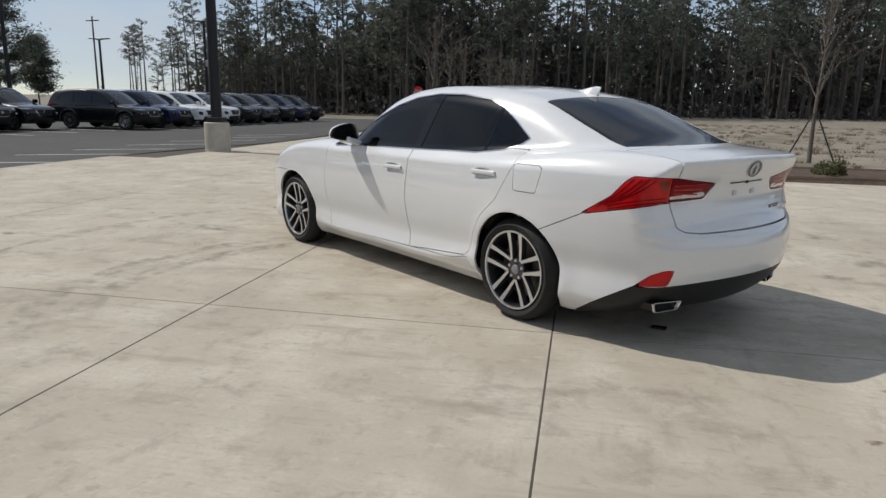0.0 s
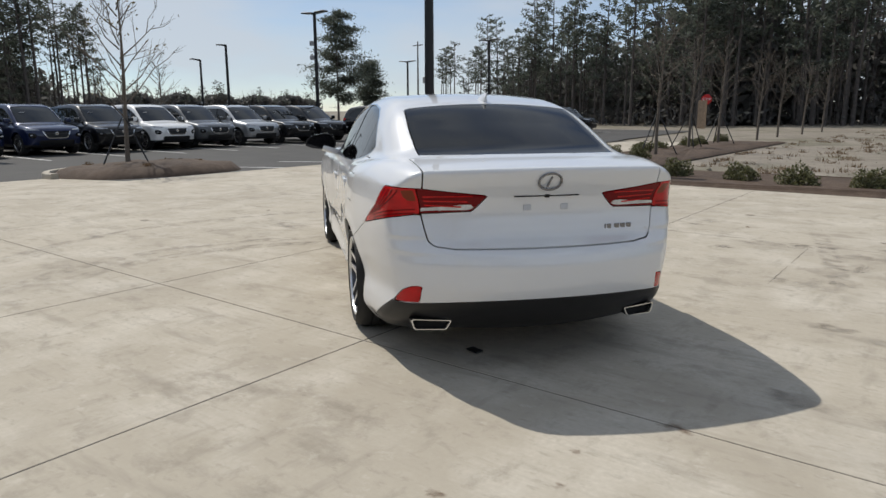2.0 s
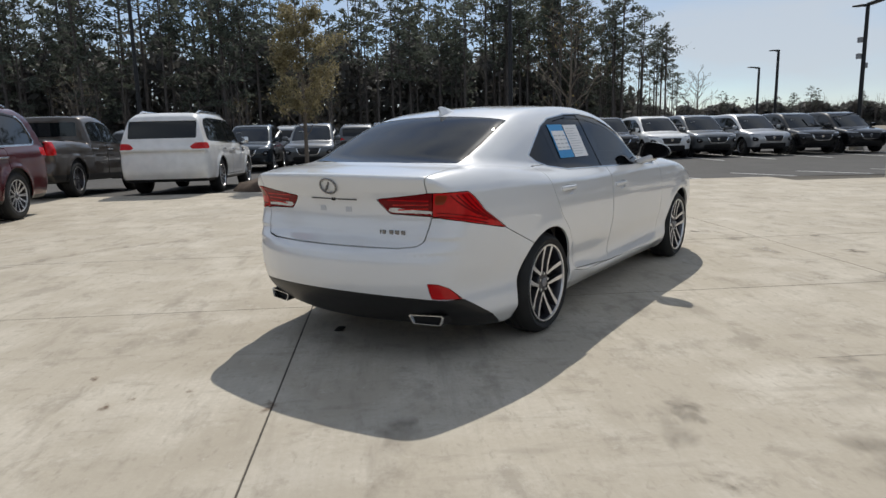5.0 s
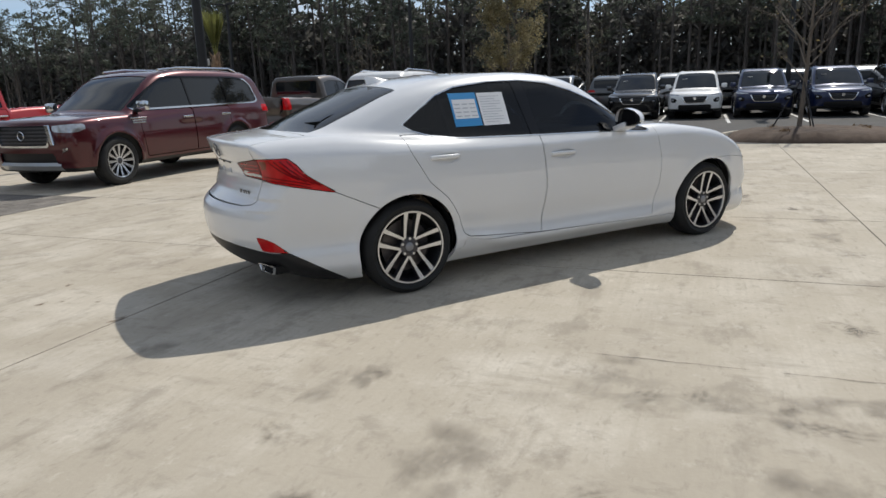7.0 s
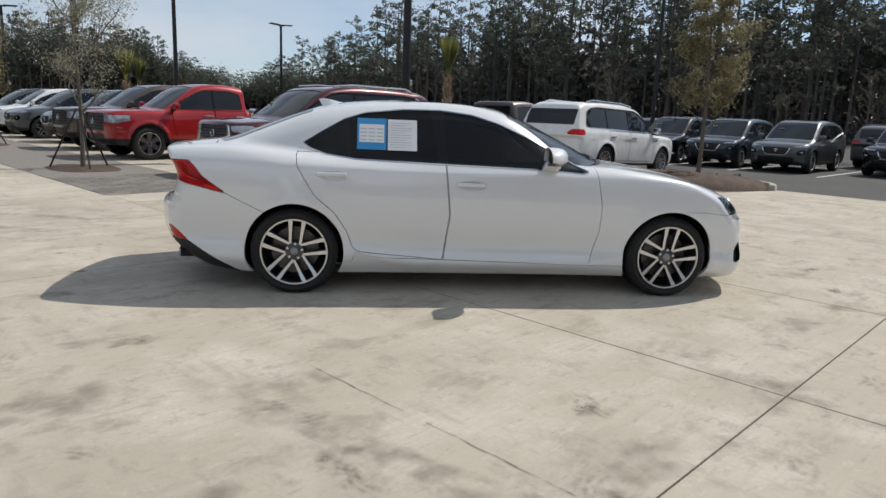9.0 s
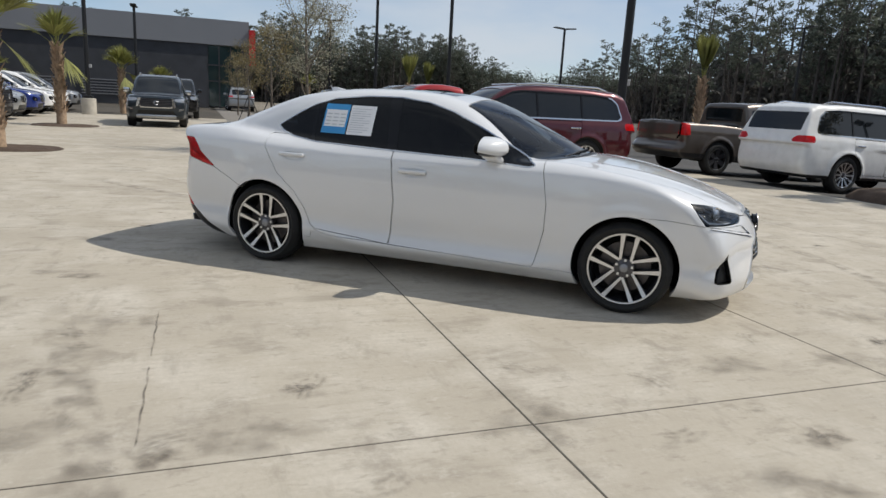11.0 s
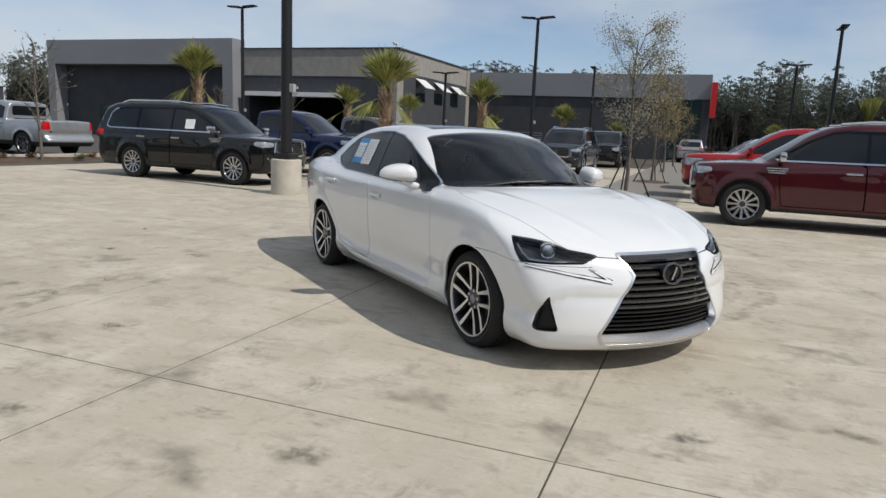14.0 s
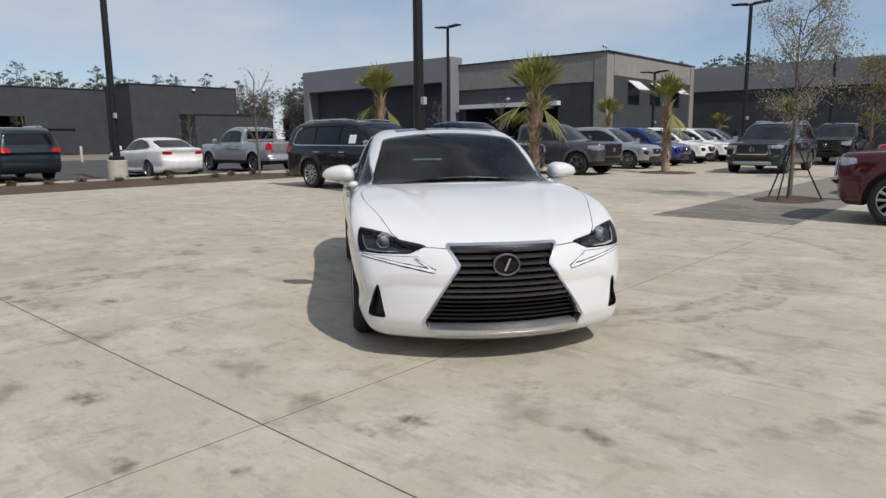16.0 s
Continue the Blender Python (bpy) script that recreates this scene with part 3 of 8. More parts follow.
def alloy_wheel(parent, x, y, out, steer=0.0, hub=HUB, R=TYRE, rim=0.238, width=0.215, style="twin", spin=0.0, lite=False):
    """A road wheel under parent: tyre, rim, spokes, hub cap, brake disc; out: +1 or -1, the side its face looks to."""
    m = pose(x, y, hub, 0, spin, steer) if out < 0 else pose(x, y, hub, 0, spin, 180 + steer)
    w = width / 2
    SEG = 24 if lite else 56
    sq = 0.035 * R / 0.31
    tyre = lathe_bm([(rim, -w + 0.012), (rim + 0.02, -w + 0.001), (rim + (R - rim) * 0.5, -w - 0.006), (R - sq * 0.8, -w + 0.002), (R - 0.010, -w + 0.020), (R, -w + 0.045), (R + 0.001, -0.03), (R - 0.006, -0.026), (R - 0.006, -0.020), (R + 0.001, -0.016), (R + 0.001, 0.016), (R - 0.006, 0.02), (R - 0.006, 0.026), (R + 0.001, 0.03), (R, w - 0.045), (R - 0.010, w - 0.02), (R - sq, w), (rim, w - 0.012)], seg=SEG)
    empty = part("wheel", tyre, M["rubber"], parent, "alloy wheel with black rubber tyre", smooth=True)
    empty.matrix_basis = m
    lip = lathe_bm([(rim + 0.004, -w + 0.016), (rim + 0.002, -w + 0.002), (rim - 0.008, -w + 0.003), (rim - 0.013, -w + 0.020), (rim - 0.020, -w + 0.05), (rim - 0.022, w - 0.01)], seg=SEG)
    part("rim", lip, M["gunmetal"] if style == "twin" else M["dark_metal"], empty, "", smooth=True)
    ring = lathe_bm([(rim + 0.003, -w + 0.006), (rim + 0.001, -w - 0.0005), (rim - 0.009, -w + 0.001), (rim - 0.012, -w + 0.012)], seg=SEG)
    part("rim_edge", ring, M["alloy"], empty, "bright machined rim edge", smooth=True)
    disc = lathe_bm([(0.03, -0.012), (rim * 0.72, -0.012), (rim * 0.72, 0.012), (0.03, 0.012)], seg=36)
    part("brake_disc", disc, M["dark_metal"], empty)
    part("brake_back", lathe_bm([(0.0001, 0.03), (rim - 0.02, 0.045)], seg=36), M["liner"], empty)
    n = 5 if style == "twin" else 12 if style == "many" else 6
    joined = None if style == "twin" and not lite else bmesh.new()
    inner_ring = []
    for k in range(n):
        a0 = 2 * math.pi * k / n + math.pi / 2
        for s in ((-1, 1) if style != "block" else (0,)):
            spread = {"twin": (0.585, 0.205), "many": (0.10, 0.05), "block": (0.0, 0.0)}[style]
            wid = {"twin": (0.0085, 0.0150), "many": (0.006, 0.0075), "block": (0.045, 0.065)}[style]
            a_in, a_out = a0 + s * spread[0], a0 + s * spread[1]
            r_in, r_out = rim * (0.27 if style == "twin" else 0.24), rim - 0.005
            p0, p1 = Vector((r_in * math.cos(a_in), 0, r_in * math.sin(a_in))), Vector((r_out * math.cos(a_out), 0, r_out * math.sin(a_out)))
            way = (p1 - p0).normalized()
            nrm = Vector((-way.z, 0, way.x))
            y0, ym, y1 = (-w + 0.030, -w + 0.022, -w + 0.006) if style == "twin" else (-w + 0.034, -w + 0.022, -w + 0.008)
            pm = (p0 + p1) / 2
            bm = bmesh.new() if joined is None else joined
            rows = []
            for p, yy, ww in ((p0, y0, wid[0]), (pm, ym, (wid[0] + wid[1]) / 2 * 0.92), (p1, y1, wid[1])):
                rows.append([bm.verts.new(q) for q in (p + nrm * (-ww) + Vector((0, yy, 0)), p + nrm * ww + Vector((0, yy, 0)), p + nrm * (ww + 0.006) + Vector((0, yy + 0.034, 0)), p + nrm * (-ww - 0.006) + Vector((0, yy + 0.034, 0)))])
            for u, v in zip(rows, rows[1:]):
                bm.faces.new((u[0], v[0], v[1], u[1]))
                for i, j in ((1, 2), (2, 3), (3, 0)):
                    bm.faces.new((u[i], v[i], v[j], u[j])).material_index = 1
            inner_ring += rows[0][:2]
            if joined is None:
                part("spoke", bm, [M["alloy"], M["gunmetal"]], empty, "bright machined spoke with dark grey sides")
    if joined is not None:
        joined.faces.new(sorted(inner_ring, key=lambda v: math.atan2(v.co.z, v.co.x)))
        part("wheel_face", joined, [M["alloy"] if style != "block" else M["gunmetal"], M["gunmetal"]], empty, "bright spoked wheel face" if style != "block" else "dark spoked wheel face")
    if style == "twin":
        hub_face = lathe_bm([(0.030, -w + 0.030), (0.044, -w + 0.034), (0.066, -w + 0.036), (0.070, -w + 0.044), (0.070, -w + 0.08)], seg=30)
        part("hub_face", hub_face, M["gunmetal"], empty, "dark grey wheel hub", smooth=True)
        cap = lathe_bm([(0.0001, -w + 0.018), (0.020, -w + 0.019), (0.028, -w + 0.024), (0.031, -w + 0.036)], seg=28)
        part("hub_cap", cap, M["cap_grey"], empty, "grey hub cap", smooth=True)
    else:
        cap = lathe_bm([(0.0001, -w + 0.014), (0.024, -w + 0.016), (0.030, -w + 0.026), (0.044, -w + 0.030), (0.052, -w + 0.036), (0.052, -w + 0.07)], seg=28)
        part("hub_cap", cap, M["gunmetal"], empty, "", smooth=True)
    for k in range(0 if lite else 5):
        a = 2 * math.pi * k / 5 + math.pi / 2
        c = Vector((0.054 * math.cos(a), -w + 0.026, 0.054 * math.sin(a)))
        part("wheel_nut", rod_bm(c, c + Vector((0, 0.02, 0)), 0.0095, seg=6), M["alloy"], empty, "bright wheel nut" if k == 0 else "")
    return empty


def build_hero():
    field = body_field(HERO)
    P, F = skin(field, (-2.6, -1.0, 0.05), (2.4, 1.0, 1.5), 0.018)
    sh = Shell(field, P, F)
    car = thing("sedan", "pearl white four-door sedan parked on pale concrete slabs", "car")
    W = M["pearl"]
    gs = lambda x, y, z: np.abs(y) - (spl(x, HERO["G"]) - HERO["tumble"] * (z - HERO["belt"]))
    big = np.maximum

    def arch(ax, r):
        return lambda x, y, z: big(np.sqrt((x - ax) ** 2 + (z - HUB) ** 2) - r, 0.45 - np.abs(y))

    for ax in HERO["axles"]:
        sh.take(arch(ax, 0.352))
    # windows
    dlo = [(-1.345, 1.082), (-1.20, 1.175), (-1.06, 1.255), (-0.90, 1.305), (-0.62, 1.335), (-0.35, 1.338), (-0.12, 1.312), (0.08, 1.255), (0.30, 1.162), (0.50, 1.062), (0.74, 0.935), (0.70, 0.925), (0.30, 0.948), (-0.30, 0.962), (-0.97, 0.982), (-1.18, 1.010), (-1.29, 1.045)]
    dlo_f = lambda x, y, z: big(in_poly(x, z, dlo), 0.4 - np.abs(y))
    trim = sh.take(lambda x, y, z: dlo_f(x, y, z) - 0.008)
    glass_all, _ = sh.split(trim, dlo_f, 0.0)
    _, trim = sh.split(trim, dlo_f, 0.0)
    for s, nm in ((1, "left"), (-1, "right")):
        half = lambda x, y, z, s=s: -y * s
        tr, _ = sh.split(trim, half, 0)
        sh.panel("window_trim", tr, M["chrome"], car, "thin bright chrome window trim", sink=-0.002, skirt=0.012)
        gl, _ = sh.split(glass_all, half, 0)
        pil = lambda x, y, z: big(np.abs(x + 0.335 + 0.10 * (z - 0.96)) - 0.045, 0)
        front_g, rest = sh.split(gl, lambda x, y, z: 0.022 - (x + 0.320 + 0.10 * (z - 0.96)), 0)
        rear_g, pill = sh.split(rest, lambda x, y, z: (x + 0.375 + 0.16 * (z - 0.96)), 0)
        quarter, rear_g = sh.split(rear_g, lambda x, y, z: x + 1.025 + 0.10 * (z - 0.96), 0)
        div, rear_g = sh.split(rear_g, lambda x, y, z: x + 1.000 + 0.10 * (z - 0.96), 0)
        sh.panel("pillar", pill, M["gloss_black"], car, "gloss black door pillar", sink=0.002, skirt=0.01)
        sh.panel("window_divider", div, M["gloss_black"], car, "", sink=0.004, skirt=0.01)
        fg = sh.panel("front_side_window", front_g, M["glass_dark"], car, "dark tinted side window", sink=0.005, skirt=0)
        sh.panel("rear_side_window", rear_g, M["glass_dark"], car, "dark tinted side window", sink=0.005, skirt=0)
        sh.panel("quarter_window", quarter, M["glass_dark"], car, "dark tinted quarter window", sink=0.005, skirt=0)
    ws = sh.take(lambda x, y, z: big(big(0.165 - x - 0.02 * y * y, x - (1.0 - 0.42 * y * y)), big(gs(x, y, z) + 0.075, 0.955 - z)), 0.006)
    sh.panel("windscreen", ws, M["glass_wind"], car, "clear windscreen with faint grey tint", sink=0.003, skirt=0)
    cowl = sh.take(lambda x, y, z: big(big(0.85 - 0.42 * y * y - x, x - (1.035 - 0.42 * y * y)), big(np.abs(y) - 0.66, 0.9 - z)), 0.003)
    sh.panel("cowl", cowl, M["black_trim"], car, "black plastic cowl under the windscreen", sink=0.004)
    bl = sh.take(lambda x, y, z: big(big(-2.04 + 0.36 * y * y - x, x + 1.305 - 0.02 * y * y), big(gs(x, y, z) + 0.085, 1.04 - z)), 0.006)
    sh.panel("rear_window", bl, M["glass_dark"], car, "dark tinted rear window", sink=0.003, skirt=0)
    sr = sh.take(lambda x, y, z: big(big(-0.62 - x, x - 0.02 + 0.06 * y * y), big(np.abs(y) - 0.43, 1.25 - z)), 0.006)
    sh.panel("sunroof", sr, M["gloss_black"], car, "dark glass sunroof", sink=0.001)
    # lamps
    fq = lambda x, y: np.abs(y) - 0.9 * (x - 1.9)
    head = [(0.285, 0.688), (0.345, 0.699), (0.52, 0.718), (0.65, 0.750), (0.80, 0.765), (0.955, 0.775), (0.915, 0.70), (0.865, 0.642), (0.62, 0.640), (0.385, 0.647)]
    head_f = lambda x, y, z: big(in_poly(fq(x, y), z, head), 1.4 - x)
    hl = sh.take(head_f, 0.005)

    def on_nose(q, z, lift):
        """The body point whose slanting front measure is q at height z, lifted along the normal."""
        yy = np.linspace(0.20, 0.90, 141)
        cand = np.stack([1.9 + (yy - q) / 0.9, yy, np.full(141, z)], -1)
        pt = cand[[int(np.argmin(np.abs(field(cand))))]]
        for _ in range(3):
            pt = pt - gradient(field, pt) * field(pt)[:, None]
        return Vector(pt[0] + gradient(field, pt)[0] * lift)

    def lamp_strip(way, s, lift):
        """A thin strip on the nose through (q, z, half width) points."""
        bm = bmesh.new()
        rows = []
        for j, (q, zz, wd) in enumerate(way):
            (qa, za, _a), (qb, zb_, _b) = way[max(j - 1, 0)], way[min(j + 1, len(way) - 1)]
            d = Vector((-(zb_ - za), qb - qa)).normalized()
            row = []
            for o in (-1, 1):
                p = on_nose(q + d.x * wd * o, zz + d.y * wd * o, lift)
                row.append(bm.verts.new((p.x, p.y * s, p.z)))
            rows.append(row)
        for r0, r1 in zip(rows, rows[1:]):
            bm.faces.new((r0[0], r0[1], r1[1], r1[0]))
        bmesh.ops.recalc_face_normals(bm, faces=bm.faces[:])
        return bm

    tq = lambda x, y: np.abs(y) + 0.9 * (x + 2.2)
    tail = [(0.187, 0.892), (0.39, 0.913), (0.545, 0.931), (0.69, 0.936), (0.83, 0.936), (0.885, 0.900), (0.96, 0.828), (1.155, 0.712), (0.95, 0.752), (0.77, 0.784), (0.565, 0.806), (0.285, 0.814), (0.255, 0.838)]
    tl = sh.take(lambda x, y, z: big(in_poly(tq(x, y), z, tail), x + 1.6), 0.005)
    wedge = [(0.240, 0.850), (0.295, 0.822), (0.57, 0.815), (0.57, 0.834), (0.42, 0.840), (0.33, 0.848)]
    for s in (1, -1):
        half = lambda x, y, z, s=s: -y * s
        a, _ = sh.split(hl, half, 0)
        hb = sh.panel("headlight", a, M["lamp_black"], car, "smoked headlight with projector lens", sink=0.050, skirt=0)
        sh.panel("headlight_lens", a, M["glass_lamp"], hb, "clear outer lens", sink=0.0, skirt=0)
        rim_, _ = sh.split(a, lambda x, y, z: -(head_f(x, y, z) + 0.010), 0)
        sh.panel("headlight_edge", rim_, M["gloss_black"], hb, "", sink=0.002, skirt=0.06)
        # the wider black strip paints the shadow line round each daytime light
        for nm, w0, w1, lift, mat, lab in (("lamp_slot", 0.006, 0.0115, 0.004, M["gloss_black"], "black strip painting the shadow line round the daytime light"), ("daytime_light", 0.003, 0.0075, 0.007, M["drl"], "slim bright daytime light strip")):
            part(nm, lamp_strip([(0.82 - 0.66 * k / 12, 0.626 - 0.074 * (k / 12) ** 1.1, w0 + (w1 - w0) * k / 12) for k in range(13)], s, lift), mat, car, lab)
            part(nm, lamp_strip([(0.338 - 0.178 * k / 6, 0.622 - 0.070 * k / 6, w0 * 0.6 + (w1 - w0) * k / 6) for k in range(7)], s, lift), mat, car, lab)
        if hb:
            part("lamp_eyelid", lamp_strip([(0.905, 0.745, 0.004), (0.86, 0.70, 0.006), (0.80, 0.664, 0.006), (0.66, 0.657, 0.005), (0.50, 0.657, 0.004)], s, -0.022), M["drl"], hb, "pale strip inside the headlight")
        a, _ = sh.split(tl, half, 0)
        clear, a = sh.split(a, lambda x, y, z: in_poly(tq(x, y), z, wedge), 0)
        amber, a = sh.split(a, lambda x, y, z: in_poly(tq(x, y), z, [(0.585, 0.868), (0.655, 0.872), (0.672, 0.922), (0.590, 0.922)]), 0)
        outer, inner = sh.split(a, lambda x, y, z: 0.575 - tq(x, y), 0)
        inner, _ = sh.split(inner, lambda x, y, z: tq(x, y) - 0.568, 0)
        lamp = sh.panel("tail_light", outer, M["red_lens"], car, "red wedge-shaped tail light", skirt=0.03)
        sh.panel("inner_lens", inner, M["dark_red_lens"], lamp, "dark red lens on the boot lid", skirt=0.03)
        sh.panel("reversing_lens", clear, M["clear_lens"], lamp, "clear reversing lens", skirt=0.02)
        sh.panel("amber_lens", amber, M["amber"], lamp, "dark amber lens", skirt=0.02)
        # light guides behind the lens: swept lines on the wing, level lines on the lid
        guides = [[(0.690 + 0.045 * k + 0.15 * t + 0.07 * t * t, 0.922 - 0.115 * t - 0.014 * k * t, 0.0040) for t in np.linspace(0, 1, 9)] for k in range(4)]
        guides += [[(0.60 + 0.38 * t, 0.826 - 0.018 * k - 0.052 * t * t, 0.0030) for t in np.linspace(0, 1, 9)] for k in range(2)]
        guides += [[(0.545 - 0.30 * t, 0.890 - 0.021 * k - 0.008 * t * k, 0.0035) for t in np.linspace(0, 0.92 - 0.12 * k, 9)] for k in range(3)]
        for k, way in enumerate(guides):
            V, F = [], []
            for j, (q, zz, wd) in enumerate(way):
                yy = np.linspace(0.20, 0.90, 141)
                (qa, za, _a), (qb, zb_, _b) = way[max(j - 1, 0)], way[min(j + 1, 8)]
                d = Vector((-(zb_ - za), qb - qa)).normalized()
                for o in (-1, 1):
                    qq, z2 = q + d.x * wd * o, zz + d.y * wd * o
                    cand = np.stack([-2.2 + (qq - yy) / 0.9, yy, np.full(141, z2)], -1)
                    cand = cand[cand[:, 0] < -1.7]
                    pt = cand[[int(np.argmin(np.abs(field(cand))))]]
                    pt = pt - gradient(field, pt) * field(pt)[:, None]
                    pt = pt + gradient(field, pt) * 0.0015
                    V.append((pt[0][0], pt[0][1] * s, pt[0][2]))
            F = [((2 * j, 2 * j + 1, 2 * j + 3, 2 * j + 2) if s > 0 else (2 * j + 2, 2 * j + 3, 2 * j + 1, 2 * j)) for j in range(8)]
            from_lists("light_guide", V, F, M["dark_red_lens"] if k < 6 else M["red_lens"], lamp, "thin light guide behind the lens" if k == 0 else "")
        # projector, inner eyelid
        if hb:
            c = Vector((1.888, s * 0.668, 0.702))
            way = Vector((0.84, s * 0.45, 0.08)).normalized()
            q = way.to_track_quat("Y", "Z").to_matrix().to_4x4()
            mm = Matrix.Translation(c) @ q
            part("projector", lathe_bm([(0.0001, 0.062), (0.020, 0.059), (0.032, 0.052), (0.036, 0.040)], seg=24, m=mm), M["lamp_glass"], hb, "round glass projector lens", smooth=True)
            part("projector_ring", lathe_bm([(0.036, 0.040), (0.039, 0.050), (0.046, 0.052), (0.050, 0.044), (0.046, 0.01)], seg=24, m=mm), M["chrome"], hb, "", smooth=True)
    # rear reflectors, black lower rear
    rf = [(0.640, 0.462), (0.72, 0.455), (0.80, 0.430), (0.905, 0.361), (0.675, 0.372)]
    rl = sh.take(lambda x, y, z: big(in_poly(tq(x, y) + 0.13, z, rf), x + 1.9), 0.004)
    va = sh.take(lambda x, y, z: big(z - np.minimum(0.360 + 0.040 * np.clip(1 - (y / 0.7) ** 2, 0, 1), 0.240 - 0.60 * (x + 1.965)), x + 1.8), 0.004)
    for s in (1, -1):
        a, _ = sh.split(rl, lambda x, y, z, s=s: -y * s, 0)
        sh.panel("rear_reflector", a, M["red_lens"], car, "red bumper reflector")
    val = sh.panel("rear_valance", va, M["black_trim"], car, "matt black lower rear bumper")
    # front grille opening and its bright surround
    gp = [(-0.325, 0.690), (0.325, 0.690), (0.262, 0.588), (0.478, 0.262), (0.445, 0.192), (-0.445, 0.192), (-0.478, 0.262), (-0.262, 0.588)]
    gf = lambda x, y, z: big(in_poly(y, z, gp), 1.7 - x)
    surround = sh.take(lambda x, y, z: gf(x, y, z) - 0.014)
    hole, surround = sh.split(surround, gf, 0.0)
    gr = sh.panel("grille", hole, M["gap_black"], car, "black spindle grille with horizontal bars", sink=0.085, skirt=0)
    sh.panel("grille_surround", surround, M["alloy"], gr, "bright spindle-shaped grille surround", sink=-0.004, skirt=0.05)
    xs_front = lambda y, z: float(spl(np.array(z), HERO["Xf"])) - HERO["fplan"][0] * y * y - HERO["fplan"][1] * max(0, abs(y) - HERO["fplan"][2]) ** 2

    def half_at(z):
        return float(np.interp(z, [0.192, 0.262, 0.588, 0.690], [0.445, 0.478, 0.262, 0.325]))

    for k, z in enumerate([0.664, 0.626, 0.588, 0.550, 0.512, 0.476, 0.442, 0.410, 0.380, 0.350, 0.324, 0.298, 0.274]):
        bm = bmesh.new()
        h = half_at(z) - 0.004
        th = 0.0105 if z > 0.38 else 0.006
        rows = []
        for j in range(15):
            y = -h + 2 * h * j / 14
            x = xs_front(y, z) - 0.012 - (0.03 if z < 0.36 else 0.0)
            rows.append([bm.verts.new(q) for q in ((x, y, z + th * 0.4), (x - 0.004, y, z - th * 0.9), (x - 0.05, y, z - th * 0.2), (x - 0.05, y, z + th))])
        for a, b in zip(rows, rows[1:]):
            for i in range(4):
                bm.faces.new((a[i], a[(i + 1) % 4], b[(i + 1) % 4], b[i]))
        part("grille_bar", bm, M["grille_bar"] if z > 0.38 else M["black_trim"], gr, "dark grey grille bar" if k == 0 else "")
    lf = bmesh.new()
    rows = []
    for j in range(21):
        y = -0.452 + 0.904 * j / 20
        rows.append([lf.verts.new((xs_front(y, z) - dx, y, z)) for z, dx in ((0.190, -0.003), (0.208, 0.002), (0.246, 0.070), (0.210, 0.09))])
    for a, b in zip(rows, rows[1:]):
        for i in range(3):
            lf.faces.new((a[i], b[i], b[i + 1], a[i + 1]))
    bmesh.ops.recalc_face_normals(lf, faces=lf.faces[:])
    part("lower_frame", lf, M["alloy"], gr, "wide silver lower grille frame", smooth=True)
    fog = [(0.738, 0.462), (0.752, 0.440), (0.800, 0.280), (0.790, 0.262), (0.697, 0.264), (0.709, 0.310), (0.728, 0.42)]
    fg = sh.take(lambda x, y, z: big(in_poly(np.abs(y), z, fog), 1.7 - x), 0.004)
    for s in (1, -1):
        a, _ = sh.split(fg, lambda x, y, z, s=s: -y * s, 0)
        sh.panel("air_intake", a, M["black_trim"], car, "black triangular air intake", sink=0.03, skirt=0)
        rim_, _ = sh.split(a, lambda x, y, z: -(in_poly(np.abs(y), z, fog) + 0.006), 0)
        sh.panel("intake_edge", rim_, M["gloss_black"], car, "", sink=0.0, skirt=0.035)
    lipf = sh.take(lambda x, y, z: big(big(z - 0.168, np.abs(y) - 0.40), 1.8 - x), 0.002)
    sh.panel("front_lip", lipf, M["alloy"], car, "silver lower lip of the front bumper", sink=-0.003)
    # closing panels
    edge = [(0.5, -1), (0.5, 0.70), (0.86, 0.715), (1.00, 0.757), (1.10, 0.785), (1.22, 0.792), (1.37, 0.785), (1.52, 0.757), (1.67, 0.714), (1.80, 0.680), (1.93, 0.642), (2.02, 0.585), (2.09, 0.452), (2.128, 0.342), (2.160, 0.16), (2.168, -1)]
    hood = sh.take(lambda x, y, z: big(big(in_poly(x, np.abs(y), edge), (1.045 - 0.42 * y * y) - x), 0.6 - z), 0.005)
    sh.panel("bonnet", hood, W, car, "white bonnet")
    lid_f = lambda x, y, z: big(in_poly(np.abs(y), z, [(-1, 0.647), (0.47, 0.643), (0.560, 0.653), (0.588, 0.672), (0.600, 0.71), (0.618, 0.80), (0.625, 1.5), (-1, 1.5)]), x + 2.03 - 0.16 * y * y)
    lid = sh.take(lid_f, 0.007)
    lid_o = sh.panel("boot_lid", lid, W, car, "white boot lid with ducktail edge")
    rb = sh.take(lambda x, y, z: big(z - np.minimum(0.80, 0.709 - 0.47 * (x + 1.862)), x + 1.55), 0.005)
    sh.panel("rear_bumper", rb, W, car, "white rear bumper")
    fb = sh.take(lambda x, y, z: big(z - np.where(np.abs(y) < 0.5, 0.72, 0.630 + 0.10 * np.clip(1.95 - x, 0, 0.3)), 1.47 - x), 0.003)
    sh.panel("front_bumper", fb, W, car, "white front bumper")
    rd = [(-1.398, 1.10), (-1.376, 0.924), (-1.256, 0.722), (-1.115, 0.600), (-1.03, 0.47), (-0.985, 0.345), (-0.94, 0.315), (-0.326, 0.262), (-0.286, 0.60), (-0.318, 0.90), (-0.325, 1.10)]
